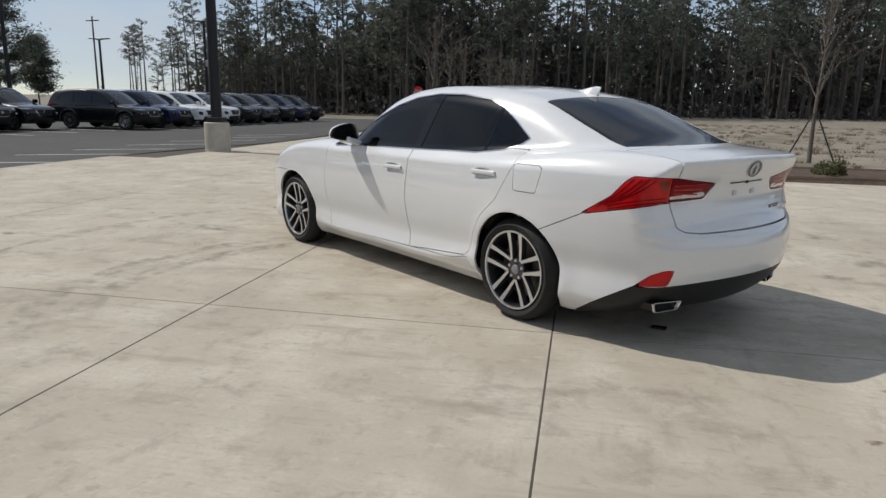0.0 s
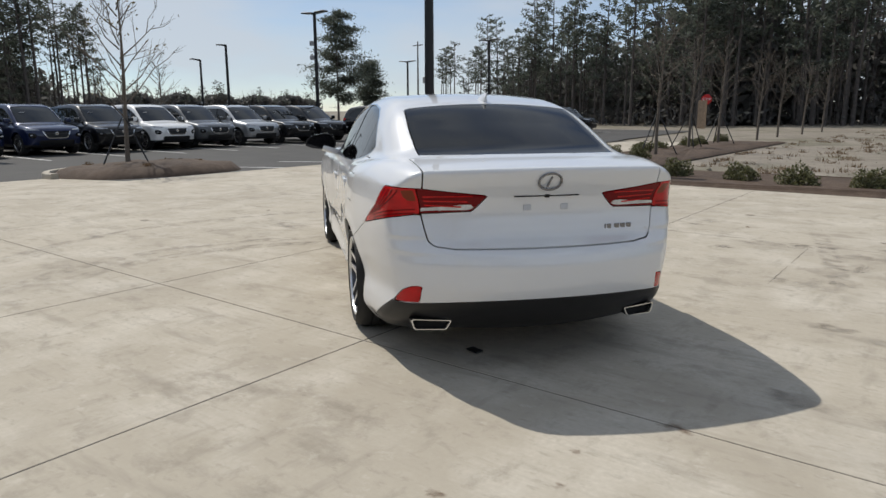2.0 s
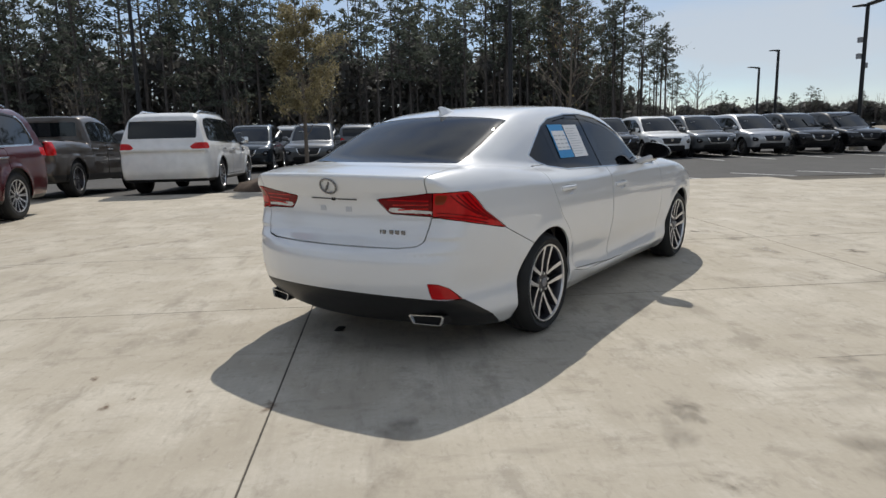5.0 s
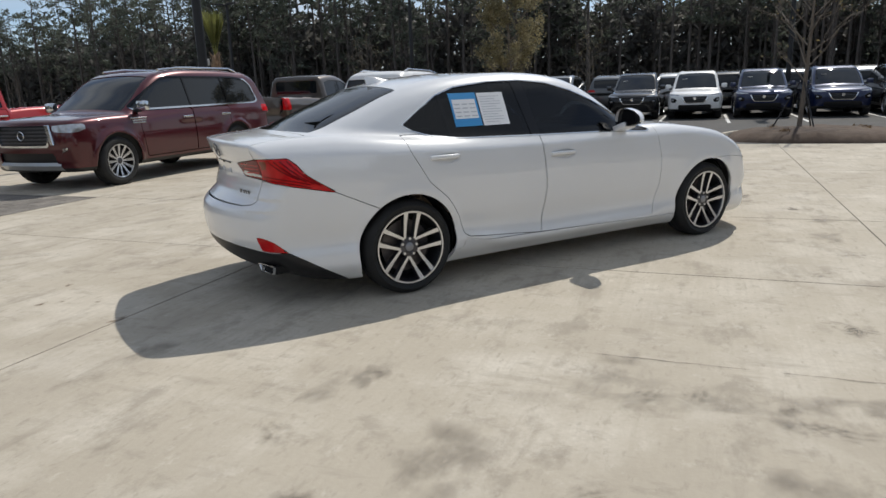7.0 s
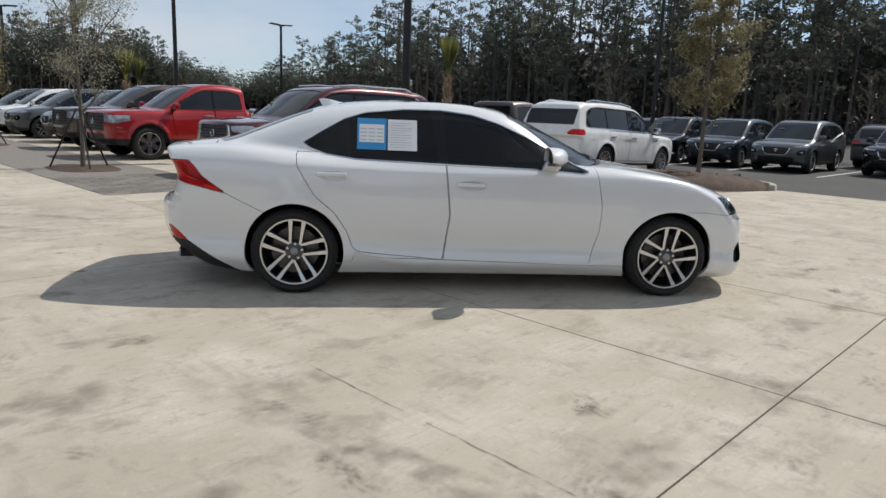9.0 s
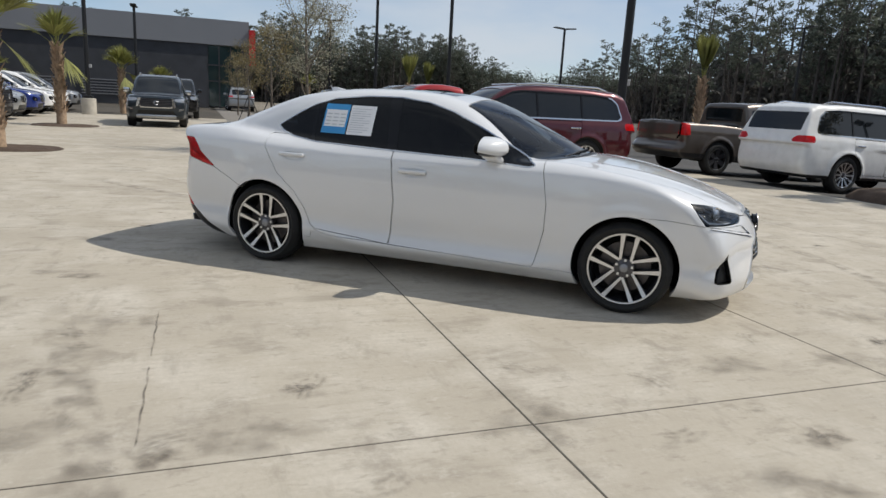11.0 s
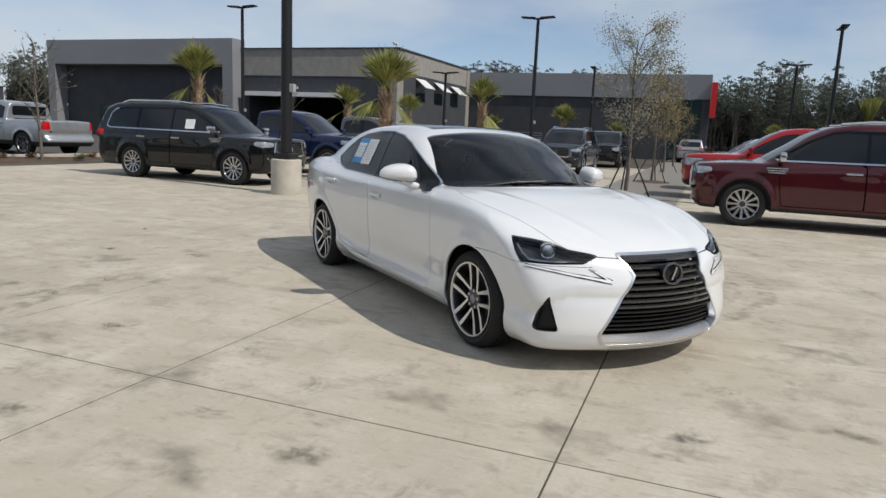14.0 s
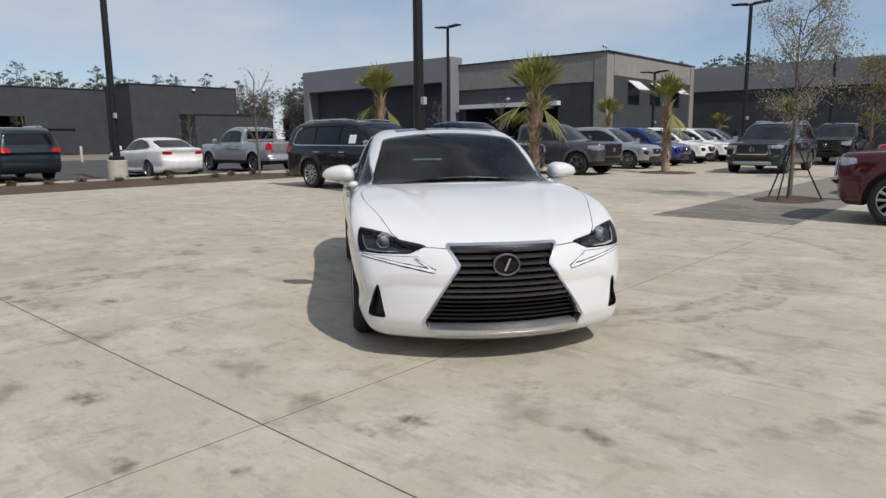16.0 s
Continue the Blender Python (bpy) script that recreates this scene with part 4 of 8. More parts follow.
    fd = [(-0.318, 1.10), (-0.311, 0.90), (-0.279, 0.60), (-0.319, 0.262), (0.74, 0.236), (0.785, 0.245), (0.845, 0.50), (0.850, 0.684), (0.815, 0.88), (0.80, 0.97), (0.78, 1.10)]
    for nm, poly, hx, hz in (("rear_door", rd, -1.137, 0.868), ("front_door", fd, -0.140, 0.820)):
        fs = sh.take(lambda x, y, z: big(in_poly(x, z, poly), big(0.5 - np.abs(y), z - 1.02)), 0.0045)
        for s in (1, -1):
            a, _ = sh.split(fs, lambda x, y, z, s=s: -y * s, 0)
            cup, a = sh.split(a, lambda x, y, z: np.sqrt(((x - hx - 0.02) / 0.105) ** 2 + ((z - hz + 0.006) / 0.036) ** 2) - 1, 0)
            d = sh.panel(nm, a, W, car, "white " + nm.replace("_", " "))
            sh.panel("handle_cup", cup, W, d, "", sink=0.010, skirt=0)
            rim_, _ = sh.split(cup, lambda x, y, z: -(np.sqrt(((x - hx - 0.02) / 0.105) ** 2 + ((z - hz + 0.006) / 0.036) ** 2) - 0.86), 0)
            sh.panel("handle_cup_edge", rim_, W, d, "", sink=0.004, skirt=0.01)
            y0 = 0.835
            pt = np.array([[hx, s * 0.85, hz]])
            for _ in range(5):
                pt = pt - gradient(field, pt) * field(pt)[:, None]
            pt = pt[0]
            hb = box_bm((0.215, 0.022, 0.028), (pt[0], pt[1] + s * 0.006, pt[2]), 0.010, seg=3)
            box_bm((0.03, 0.03, 0.024), (pt[0] - 0.09, pt[1] + s * 0.000, pt[2]), 0.006, hb)
            box_bm((0.03, 0.03, 0.024), (pt[0] + 0.09, pt[1] + s * 0.000, pt[2]), 0.006, hb)
            part("door_handle", hb, W, d, "white pull handle", smooth=True)
    fuel = sh.take(lambda x, y, z: big(in_poly(x, z, [(-1.40, 0.80), (-1.385, 0.935), (-1.40, 0.945), (-1.575, 0.945), (-1.60, 0.93), (-1.575, 0.80), (-1.56, 0.79), (-1.41, 0.79)]), 0.5 - y), 0.004)
    sh.panel("fuel_flap", fuel, W, car, "white fuel flap")
    sill = sh.take(lambda x, y, z: big(z - np.where(x > -0.98, 0.262 - 0.024 * (x + 0.32) + 0.03 * np.exp(-((x + 0.98) / 0.12) ** 2), 0.24), big(np.abs(x) - 1.1, 0.45 - np.abs(y))), 0.004)
    sh.panel("side_sill", sill, W, car, "white side sill")
    sh.panel("body_shell", sh.F, W, car, "white roof, fenders and rear quarters", skirt=0.015)
    # black shell painting the seams' shade, open at the glass and the arches
    low = Shell(field, P, F)
    for ax in HERO["axles"]:
        low.take(arch(ax, 0.34))
    low.take(lambda x, y, z: dlo_f(x, y, z) - 0.004)
    low.take(lambda x, y, z: big(big(0.15 - x, x - (1.0 - 0.42 * y * y)), big(gs(x, y, z) + 0.07, 0.95 - z)))
    low.take(lambda x, y, z: big(big(-2.05 + 0.36 * y * y - x, x + 1.29), big(gs(x, y, z) + 0.08, 1.04 - z)))
    low.take(lambda x, y, z: gf(x, y, z) - 0.005)
    low.take(head_f)
    low.take(lambda x, y, z: big(in_poly(np.abs(y), z, fog), 1.7 - x))
    low.panel("carcass", low.F, M["gap_black"], car, "", sink=0.018, skirt=0)
    # wheels and wells
    for ax in HERO["axles"]:
        for s in (1, -1):
            alloy_wheel(car, ax, s * 0.765, s, steer=0, spin=6 if s < 0 else 0)
            bm = bmesh.new()
            seg = 26
            rings = []
            for yy, rr in ((s * 0.79, 0.354), (s * 0.78, 0.372), (s * 0.50, 0.372), (s * 0.50, 0.02)):
                rings.append([bm.verts.new((ax + rr * math.cos(t), yy, max(HUB + rr * math.sin(t), 0.14))) for t in [-0.40 + (math.pi + 0.8) * i / seg for i in range(seg + 1)]])
            for a, b in zip(rings, rings[1:]):
                for i in range(seg):
                    bm.faces.new((a[i], a[i + 1], b[i + 1], b[i]))
            part("wheel_well", bm, M["liner"], car, "black wheel arch liner")
    floor_ = box_bm((3.9, 1.25, 0.05), (0.05, 0, 0.20), 0.02)
    box_bm((1.0, 0.7, 0.10), (-1.40, 0, 0.22), 0.03, floor_)
    part("underbody", floor_, M["liner"], car)
    # mirrors
    for s in (1, -1):
        tmp = bmesh.new()
        bmesh.ops.create_uvsphere(tmp, u_segments=32, v_segments=20, radius=1)
        for v in tmp.verts:
            x, y, z = v.co
            sq = (abs(x) ** 2.6 + abs(y) ** 2.6 + abs(z) ** 2.6) ** (1 / 2.6)
            x, y, z = x / sq, y / sq, z / sq
            v.co = (x * 0.125 * (1 - 0.25 * y * s) - 0.03 * y * s, y * 0.128 * (1.0 - 0.10 * z), z * (0.072 if z > 0 else 0.056) * (1 - 0.26 * y * s))
        m = pose(0.415, s * 0.945, 1.035)
        bmesh.ops.bisect_plane(tmp, geom=tmp.verts[:] + tmp.edges[:] + tmp.faces[:], plane_co=(-0.015, 0, 0), plane_no=(1, 0, 0), clear_inner=True)
        low_part = tmp.copy()
        for b, side in ((tmp, 1), (low_part, -1)):
            bmesh.ops.bisect_plane(b, geom=b.verts[:] + b.edges[:] + b.faces[:], plane_co=(0, 0, -0.026), plane_no=(0.22, 0, 1), clear_inner=side > 0, clear_outer=side < 0)
        mir = part("door_mirror", merge_bm(tmp, m), W, car, "white door mirror", smooth=True)
        part("mirror_base", merge_bm(low_part, m), M["black_trim"], mir, "", smooth=True)
        stalk = bmesh.new()
        merge_bm(box_bm((0.12, 0.15, 0.046), (0, 0, 0), 0.020, seg=3), Matrix.Translation((0.45, s * 0.862, 0.968)) @ Euler((s * 0.30, 0.05, s * 0.1)).to_matrix().to_4x4(), stalk)
        part("mirror_stalk", stalk, W, mir, "", smooth=True)
        for nm, rr, xx, mat in (("mirror_bezel", 1.0, 0.402, M["black_trim"]), ("mirror_glass", 0.88, 0.399, M["gloss_black"])):
            g = bmesh.new()
            pts = []
            for k in range(32):
                t = 2 * math.pi * k / 32
                y, z = math.cos(t), math.sin(t)
                sq = (abs(y) ** 2.6 + abs(z) ** 2.6) ** (1 / 2.6)
                y, z = y / sq * rr, z / sq * rr
                pts.append(g.verts.new((xx - 0.03 * y * s, s * 0.945 + y * 0.128 * (1 - 0.1 * z), 1.035 + z * (0.072 if z > 0 else 0.056) * (1 - 0.26 * y * s))))
            g.faces.new(pts)
            part(nm, g, mat, mir, "dark mirror glass" if "glass" in nm else "")
    part("splash_flap", box_bm((0.09, 0.07, 0.006), (0, 0, 0), 0.002, rot=Matrix.Translation((1.80, -0.60, 0.115)) @ pose(0, 0, 0, 18, 25, 20)), M["plastic_cam"], car, "loose grey splash flap under the bumper")
    # antenna fin, emblems, badges, exhausts, wiper, plate holder
    fin = bmesh.new()
    rows = []
    for t in np.linspace(0, 1, 9):
        x = -1.09 - 0.17 * t
        h, w = 0.052 * math.sin(min(1.0, t * 1.12) * 1.45) ** 1.5 + 0.001, 0.030 * math.sin(math.pi * (0.12 + 0.76 * t)) + 0.002
        z = float(spl(np.array(x), HERO["Zr"]))
        lean_ = -0.028 * h / 0.05
        rows.append([fin.verts.new((x + lean_ * f, w * k, z - 0.006 + (h + 0.006) * f)) for k, f in ((-1, 0), (-0.45, 0.55), (-0.16, 0.95), (0, 1), (0.16, 0.95), (0.45, 0.55), (1, 0))])
    for a, b in zip(rows, rows[1:]):
        for i in range(6):
            fin.faces.new((a[i], b[i], b[i + 1], a[i + 1]))
    fin.faces.new(rows[-1])
    bmesh.ops.recalc_face_normals(fin, faces=fin.faces[:])
    part("antenna_fin", fin, W, car, "white shark-fin antenna", smooth=True)

    def ring(name, at, rx, rz, tube, mat, face, label, parent=car, n=36):
        bm = bmesh.new()
        q = Vector(face).normalized().to_track_quat("Y", "Z").to_matrix()
        rows = []
        for i in range(n):
            t = 2 * math.pi * i / n
            c = Vector((rx * math.cos(t), 0, rz * math.sin(t)))
            rad = c.normalized()
            rows.append([bm.verts.new(Vector(at) + q @ (c + rad * (tube * math.cos(u)) + Vector((0, tube * 0.8 * math.sin(u), 0)))) for u in [2 * math.pi * k / 8 for k in range(8)]])
        for a, b in zip(rows, rows[1:] + rows[:1]):
            for k in range(8):
                bm.faces.new((a[k], a[(k + 1) % 8], b[(k + 1) % 8], b[k]))
        part(name, bm, mat, parent, label, smooth=True)

    tail_x = lambda y, z: float(spl(np.array(z), HERO["Xr"])) + HERO["rplan"][1] * y * y
    ring("rear_emblem", (tail_x(0, 0.958) - 0.006, 0, 0.958), 0.058, 0.043, 0.006, M["emblem"], (-1, 0, -0.33), "oval chrome emblem ring on the boot lid", lid_o)
    for size, at, rot in (((0.010, 0.010, 0.058), (tail_x(0, 0.958) - 0.006, 0.004, 0.958), 28),):
        part("emblem_bar", box_bm(size, (0, 0, 0), 0.002, rot=Matrix.Translation(at) @ pose(0, 0, 0, rot, 0, 0)), M["emblem"], lid_o)
    ring("front_emblem", (2.244, 0, 0.590), 0.076, 0.060, 0.007, M["emblem"], (1, 0, 0.12), "oval chrome emblem ring on the grille", gr)
    disc = lathe_bm([(0.0001, 0.006), (0.070, 0.0), (0.076, -0.03)], seg=30)
    for v in disc.verts:
        v.co = Vector((2.238 + v.co.y, v.co.x, 0.590 + v.co.z * 0.79))
    part("emblem_plate", disc, M["gloss_black"], gr, "", smooth=True)
    for size, at, rot in (((0.008, 0.012, 0.080), (2.250, 0.003, 0.592), -24),):
        part("emblem_bar", box_bm(size, (0, 0, 0), 0.002, rot=Matrix.Translation(at) @ pose(0, 0, 0, rot, 0, 0)), M["chrome"], gr)
    for k, (y, w) in enumerate(((-0.325, 0.008), (-0.347, 0.024), (-0.392, 0.028), (-0.428, 0.028), (-0.464, 0.028))):
        yx = tail_x(y, 0.718) - 0.002
        part("badge_bar", box_bm((0.006, w, 0.024), (yx, y, 0.718), 0.003), M["emblem"], lid_o, "small chrome badge bar" if k == 0 else "")
    for y in (0.097, -0.097):
        pl = box_bm((0.006, 0.040, 0.028), (tail_x(y, 0.828) - 0.002, y, 0.828), 0.002)
        part("plate_fixing", pl, M["print_grey"], lid_o, "small grey number plate fixing")
    part("lid_camera", box_bm((0.012, 0.026, 0.016), (tail_x(0, 0.884) - 0.002, 0, 0.884), 0.004), M["gloss_black"], lid_o)
    # black strip painting the shadow line under the lid ledge
    part("lid_recess_strip", box_bm((0.010, 0.34, 0.006), (tail_x(0, 0.885) + 0.001, 0, 0.885), 0.002), M["black_trim"], lid_o)
    for s in (1, -1):
        o = [(-0.070, -0.026), (-0.078, -0.020), (-0.098, 0.016), (-0.094, 0.024), (0.090, 0.030), (0.098, 0.024), (0.088, -0.014), (0.078, -0.026)]
        def ring_of(rows_):
            out = bmesh.new()
            rows = [[out.verts.new((-2.262 + dx + 0.22 * px * sc, s * (0.572 + px * sc), 0.243 + pz * (sc if sc > 0.95 else sc * 0.90))) for px, pz in o] for dx, sc in rows_]
            for a, b in zip(rows, rows[1:]):
                for i in range(len(o)):
                    out.faces.new((a[i], a[(i + 1) % len(o)], b[(i + 1) % len(o)], b[i]))
            bmesh.ops.recalc_face_normals(out, faces=out.faces[:])
            return out

        ex = part("exhaust_tip", ring_of(((0.0, 1.02), (-0.010, 1.0), (-0.010, 0.93), (0.0, 0.86), (0.03, 0.85))), M["chrome"], car, "chrome slanted exhaust tip", smooth=True)
        part("sleeve", ring_of(((0.16, 1.0), (0.0, 1.015))), M["black_trim"], ex, "black sleeve", smooth=True)
        # flat black face painting in the dark inside of the tip
        ib = bmesh.new()
        ib.faces.new([ib.verts.new((-2.235 + 0.22 * px, s * (0.572 + px * 0.85), 0.243 + pz * 0.80)) for px, pz in o])
        part("exhaust_mouth", ib, M["gap_black"], ex)
    for y0, y1 in ((0.50, 0.02), (0.02, -0.46)):
        pts = []
        w = bmesh.new()
        for t0, t1 in ((0, 0.5), (0.5, 1)):
            ends = []
            for t in (t0, t1):
                y = y0 + (y1 - y0) * t
                x = 0.985 - 0.42 * y * y - 0.02
                z = float(spl(np.array(x), HERO["Zr"]) - spl(np.array(x), HERO["rc"]) * y * y) + 0.014
                ends.append((x, y, z))
            rod_bm(ends[0], ends[1], 0.007, 0.006, 6, w)
        part("wiper", w, M["black_trim"], car, "black wiper blade")
    # cabin
    dash = box_bm((0.45, 1.30, 0.16), (0.62, 0, 0.86), 0.05)
    part("dashboard", dash, M["cabin"], car, "black dashboard", smooth=True)
    for x, nm in ((-0.05, "front_seat"), (-0.95, "rear_seat")):
        for y in (0.37, -0.37):
            seat = box_bm((0.48, 0.48, 0.16), (x, y, 0.52), 0.05, seg=3)
            box_bm((0.14, 0.46, 0.56), (0, 0, 0), 0.055, seat, Matrix.Translation((x - 0.26, y, 0.82)) @ pose(0, 0, 0, 0, -14, 0), seg=3)
            st = part(nm, seat, M["tan"], car, "tan leather seat", smooth=True)
            hr = box_bm((0.09, 0.25, 0.15), (0, 0, 0), 0.04, None, Matrix.Translation((x - 0.35, y, 1.14)) @ pose(0, 0, 0, 0, -10, 0), seg=3)
            part("headrest", hr, M["tan"], st, "", smooth=True)
    part("parcel_shelf", box_bm((0.55, 1.2, 0.03), (-1.62, 0, 0.99), 0.01), M["cabin"], car)
    part("cabin_floor", box_bm((2.6, 1.4, 0.04), (-0.3, 0, 0.40), 0.01), M["cabin"], car)
    sw = lathe_bm([(0.17, -0.012), (0.182, 0), (0.17, 0.012), (0.158, 0)], seg=28, m=Matrix.Translation((0.36, 0.37, 0.90)) @ pose(0, 0, 0, 0, 0, 90) @ pose(0, 0, 0, -25, 0, 0), closed=True)
    part("steering_wheel", sw, M["cabin"], car, "black steering wheel", smooth=True)
    part("room_mirror", box_bm((0.03, 0.22, 0.06), (0.30, 0, 1.25), 0.012), M["gloss_black"], car, "", smooth=True)
    # price stickers on the rear side window
    def sheet(x0, x1, z0, z1, mat, lift, name, label, parent):
        """A thin sheet that lies on the right-hand side glass."""
        g = np.linspace(0, 1, 6)
        xx, zz = [q.ravel() for q in np.meshgrid(x0 + (x1 - x0) * g, z0 + (z1 - z0) * g, indexing="ij")]
        pt = np.stack([xx, np.full(36, -0.7), zz], -1)
        for _ in range(6):
            pt[:, 1] -= gradient(field, pt)[:, 1] * field(pt)
        pt = pt + gradient(field, pt) * lift
        F = [(6 * i + j, 6 * i + 6 + j, 6 * i + 7 + j, 6 * i + 1 + j) for i in range(5) for j in range(5)]
        return from_lists(name, pt, F, mat, parent, label)

    st = thing("window_sticker", "blue and white price sheets on the rear side window", "sticker")
    sheet(-0.963, -0.752, 1.048, 1.268, M["paper_blue"], 0.000, "blue_sheet", "blue bordered price sheet", st)
    sheet(-0.948, -0.768, 1.098, 1.225, M["paper"], 0.0015, "price_panel", "white panel with grey print", st)
    sheet(-0.742, -0.530, 1.046, 1.264, M["paper"], 0.000, "white_sheet", "white printed sheet", st)
    for k in range(11):
        sheet(-0.728, -0.728 + (0.16 if k % 3 else 0.12), 1.066 + k * 0.017, 1.070 + k * 0.017, M["print_grey"], 0.0015, "print_line", "", st)
    for x0 in (-0.940, -0.880, -0.820):
        for k in range(4):
            sheet(x0, x0 + 0.045, 1.110 + k * 0.026, 1.118 + k * 0.026, M["print_grey"], 0.003, "print_line", "", st)
    return car


build_hero()

# ---- the parked vehicles ----
def fall(u):
    """How far the asphalt lot lies below the yard."""
    return -0.14 * min(1.0, max(0.0, (u - 9.1) / 3.3))


SUV = dict(
    W=[(-2.9, 0.86), (-2.65, 0.945), (-2.0, 0.985), (0.0, 0.985), (1.6, 0.985), (2.15, 0.955), (2.55, 0.84)],
    prof=[(0.0, -0.16), (0.25, -0.09), (0.38, -0.03), (0.6, 0.0), (0.9, 0.0), (1.08, -0.02), (1.2, -0.06), (1.6, -0.22)],
    Zl=[(-3.0, 1.2), (-2.6, 1.24), (-1.0, 1.22), (0.9, 1.21), (1.3, 1.20), (1.8, 1.175), (2.2, 1.13), (2.5, 1.06), (2.7, 0.95)],
    Xf=[(0.0, 2.15), (0.25, 2.32), (0.4, 2.43), (0.6, 2.48), (0.95, 2.485), (1.06, 2.45), (1.15, 2.36), (1.3, 2.0)],
    Xr=[(0.0, -2.5), (0.3, -2.66), (0.5, -2.79), (0.7, -2.81), (1.0, -2.78), (1.25, -2.74), (1.9, -2.6)],
    axles=(-1.54, 1.54), hub=0.405, arch=0.475, lip=0.03, crown=0.04, fplan=(0.14, 0.9, 0.66), rplan=(0.05, 0.9, 0.7), r_side=0.10, r_end=0.09, zb=0.30,
    G=[(-2.9, 0.90), (-2.0, 0.935), (0.0, 0.945), (0.8, 0.92), (1.4, 0.86)], tumble=0.30, belt=1.2,
    Zr=[(-2.9, 1.0), (-2.80, 1.15), (-2.70, 1.45), (-2.58, 1.76), (-2.42, 1.86), (-2.0, 1.905), (-1.0, 1.925), (0.0, 1.905), (0.3, 1.865), (0.55, 1.765), (0.9, 1.53), (1.3, 1.26), (1.5, 1.10), (1.7, 0.95)],
    rc=[(-2.9, 0.05), (0.2, 0.05), (0.7, 0.14), (1.7, 0.2)], r_roof=0.14, r_join=0.05, cab=(-2.84, 1.6, 1.0),
    dlo=[(-2.42, 1.30), (-2.32, 1.62), (-2.18, 1.72), (-1.8, 1.765), (0.0, 1.775), (0.22, 1.74), (0.60, 1.56), (1.06, 1.275), (1.02, 1.245), (-2.30, 1.265)],
    pillars=(-1.42, -0.34), ws=(0.40, 1.30), back=(1.30, 1.70, 0.74, -2.4),
    head=[(0.60, 1.045), (0.93, 1.07), (0.97, 1.00), (0.93, 0.93), (0.62, 0.95)], tail=[(0.56, 1.05), (0.98, 1.05), (0.98, 1.20), (0.70, 1.19)], grille=[(-0.56, 1.05), (0.56, 1.05), (0.50, 0.74), (-0.50, 0.74)], mouth=(0.36, 0.62, 0.60), cladding=0.47,
    doors=[[(-1.40, 1.21), (-1.36, 0.85), (-1.05, 0.55), (-1.02, 0.42), (-0.36, 0.42), (-0.33, 1.21)], [(-0.32, 1.21), (-0.35, 0.42), (0.92, 0.42), (1.0, 0.9), (1.0, 1.21)]], tyre=0.405, rim=0.275, track=0.86)
PICKUP = dict(SUV)
PICKUP.update(
    W=[(-3.05, 0.94), (-2.9, 0.975), (-2.0, 0.99), (0.0, 0.985), (1.8, 0.99), (2.4, 0.95), (2.8, 0.85)],
    Zl=[(-3.1, 1.30), (-1.0, 1.30), (-0.7, 1.27), (0.9, 1.25), (1.4, 1.25), (2.0, 1.23), (2.45, 1.18), (2.7, 1.10), (2.9, 1.0)],
    Xf=[(0.0, 2.4), (0.3, 2.6), (0.45, 2.72), (0.7, 2.76), (1.0, 2.75), (1.12, 2.70), (1.25, 2.5), (1.4, 2.2)],
    Xr=[(0.0, -2.85), (0.4, -2.9), (0.5, -3.0), (0.62, -3.0), (0.7, -2.93), (1.0, -2.92), (1.3, -2.91), (1.9, -2.9)],
    axles=(-1.72, 1.80), hub=0.41, arch=0.49, zb=0.36,
    G=[(-1.0, 0.93), (0.0, 0.945), (0.9, 0.92), (1.6, 0.86)], belt=1.25,
    Zr=[(-1.3, 1.80), (-0.8, 1.90), (-0.4, 1.945), (0.2, 1.94), (0.45, 1.90), (0.70, 1.80), (1.05, 1.57), (1.5, 1.27), (1.8, 1.05)],
    rc=[(-1.3, 0.05), (0.3, 0.05), (0.8, 0.14), (1.8, 0.2)], cab=(-0.95, 1.8, 1.0), cab_end=-0.86, bed=(-2.83, -0.98, 0.80, 0.85),
    dlo=[(-0.74, 1.33), (-0.70, 1.72), (-0.4, 1.79), (0.25, 1.79), (0.45, 1.74), (0.80, 1.56), (1.22, 1.30), (1.18, 1.275), (-0.70, 1.30)],
    pillars=(0.06,), ws=(0.52, 1.45), back=(1.42, 1.76, 0.66, -0.6),
    head=[(0.62, 1.08), (0.95, 1.09), (0.97, 0.96), (0.93, 0.90), (0.64, 0.92)], tail=[(0.80, 0.95), (1.0, 0.95), (1.0, 1.25), (0.82, 1.25)], grille=[(-0.60, 1.12), (0.60, 1.12), (0.56, 0.72), (-0.56, 0.72)], mouth=(0.44, 0.62, 0.60), cladding=0.52,
    doors=[[(-0.80, 1.27), (-0.80, 0.50), (0.04, 0.50), (0.06, 1.27)], [(0.07, 1.27), (0.05, 0.50), (1.10, 0.50), (1.2, 0.95), (1.2, 1.27)]], tyre=0.41, track=0.87)
SALOON = dict(HERO)
SALOON.update(dlo=[(-1.345, 1.082), (-1.06, 1.255), (-0.62, 1.335), (-0.35, 1.338), (0.08, 1.255), (0.50, 1.062), (0.74, 0.935), (-0.30, 0.962), (-1.18, 1.010)], pillars=(-0.335,), ws=(0.165, 1.0), back=(1.06, 1.32, 0.6, -1.3), head=[(0.42, 0.70), (0.9, 0.78), (0.93, 0.70), (0.5, 0.62)], tail=[(0.40, 0.82), (0.95, 0.80), (0.95, 0.93), (0.42, 0.92)], grille=[(-0.4, 0.66), (0.4, 0.66), (0.3, 0.45), (-0.3, 0.45)], mouth=(0.22, 0.36, 0.5), cladding=0.2, doors=[], tyre=0.312, rim=0.22, track=0.77)


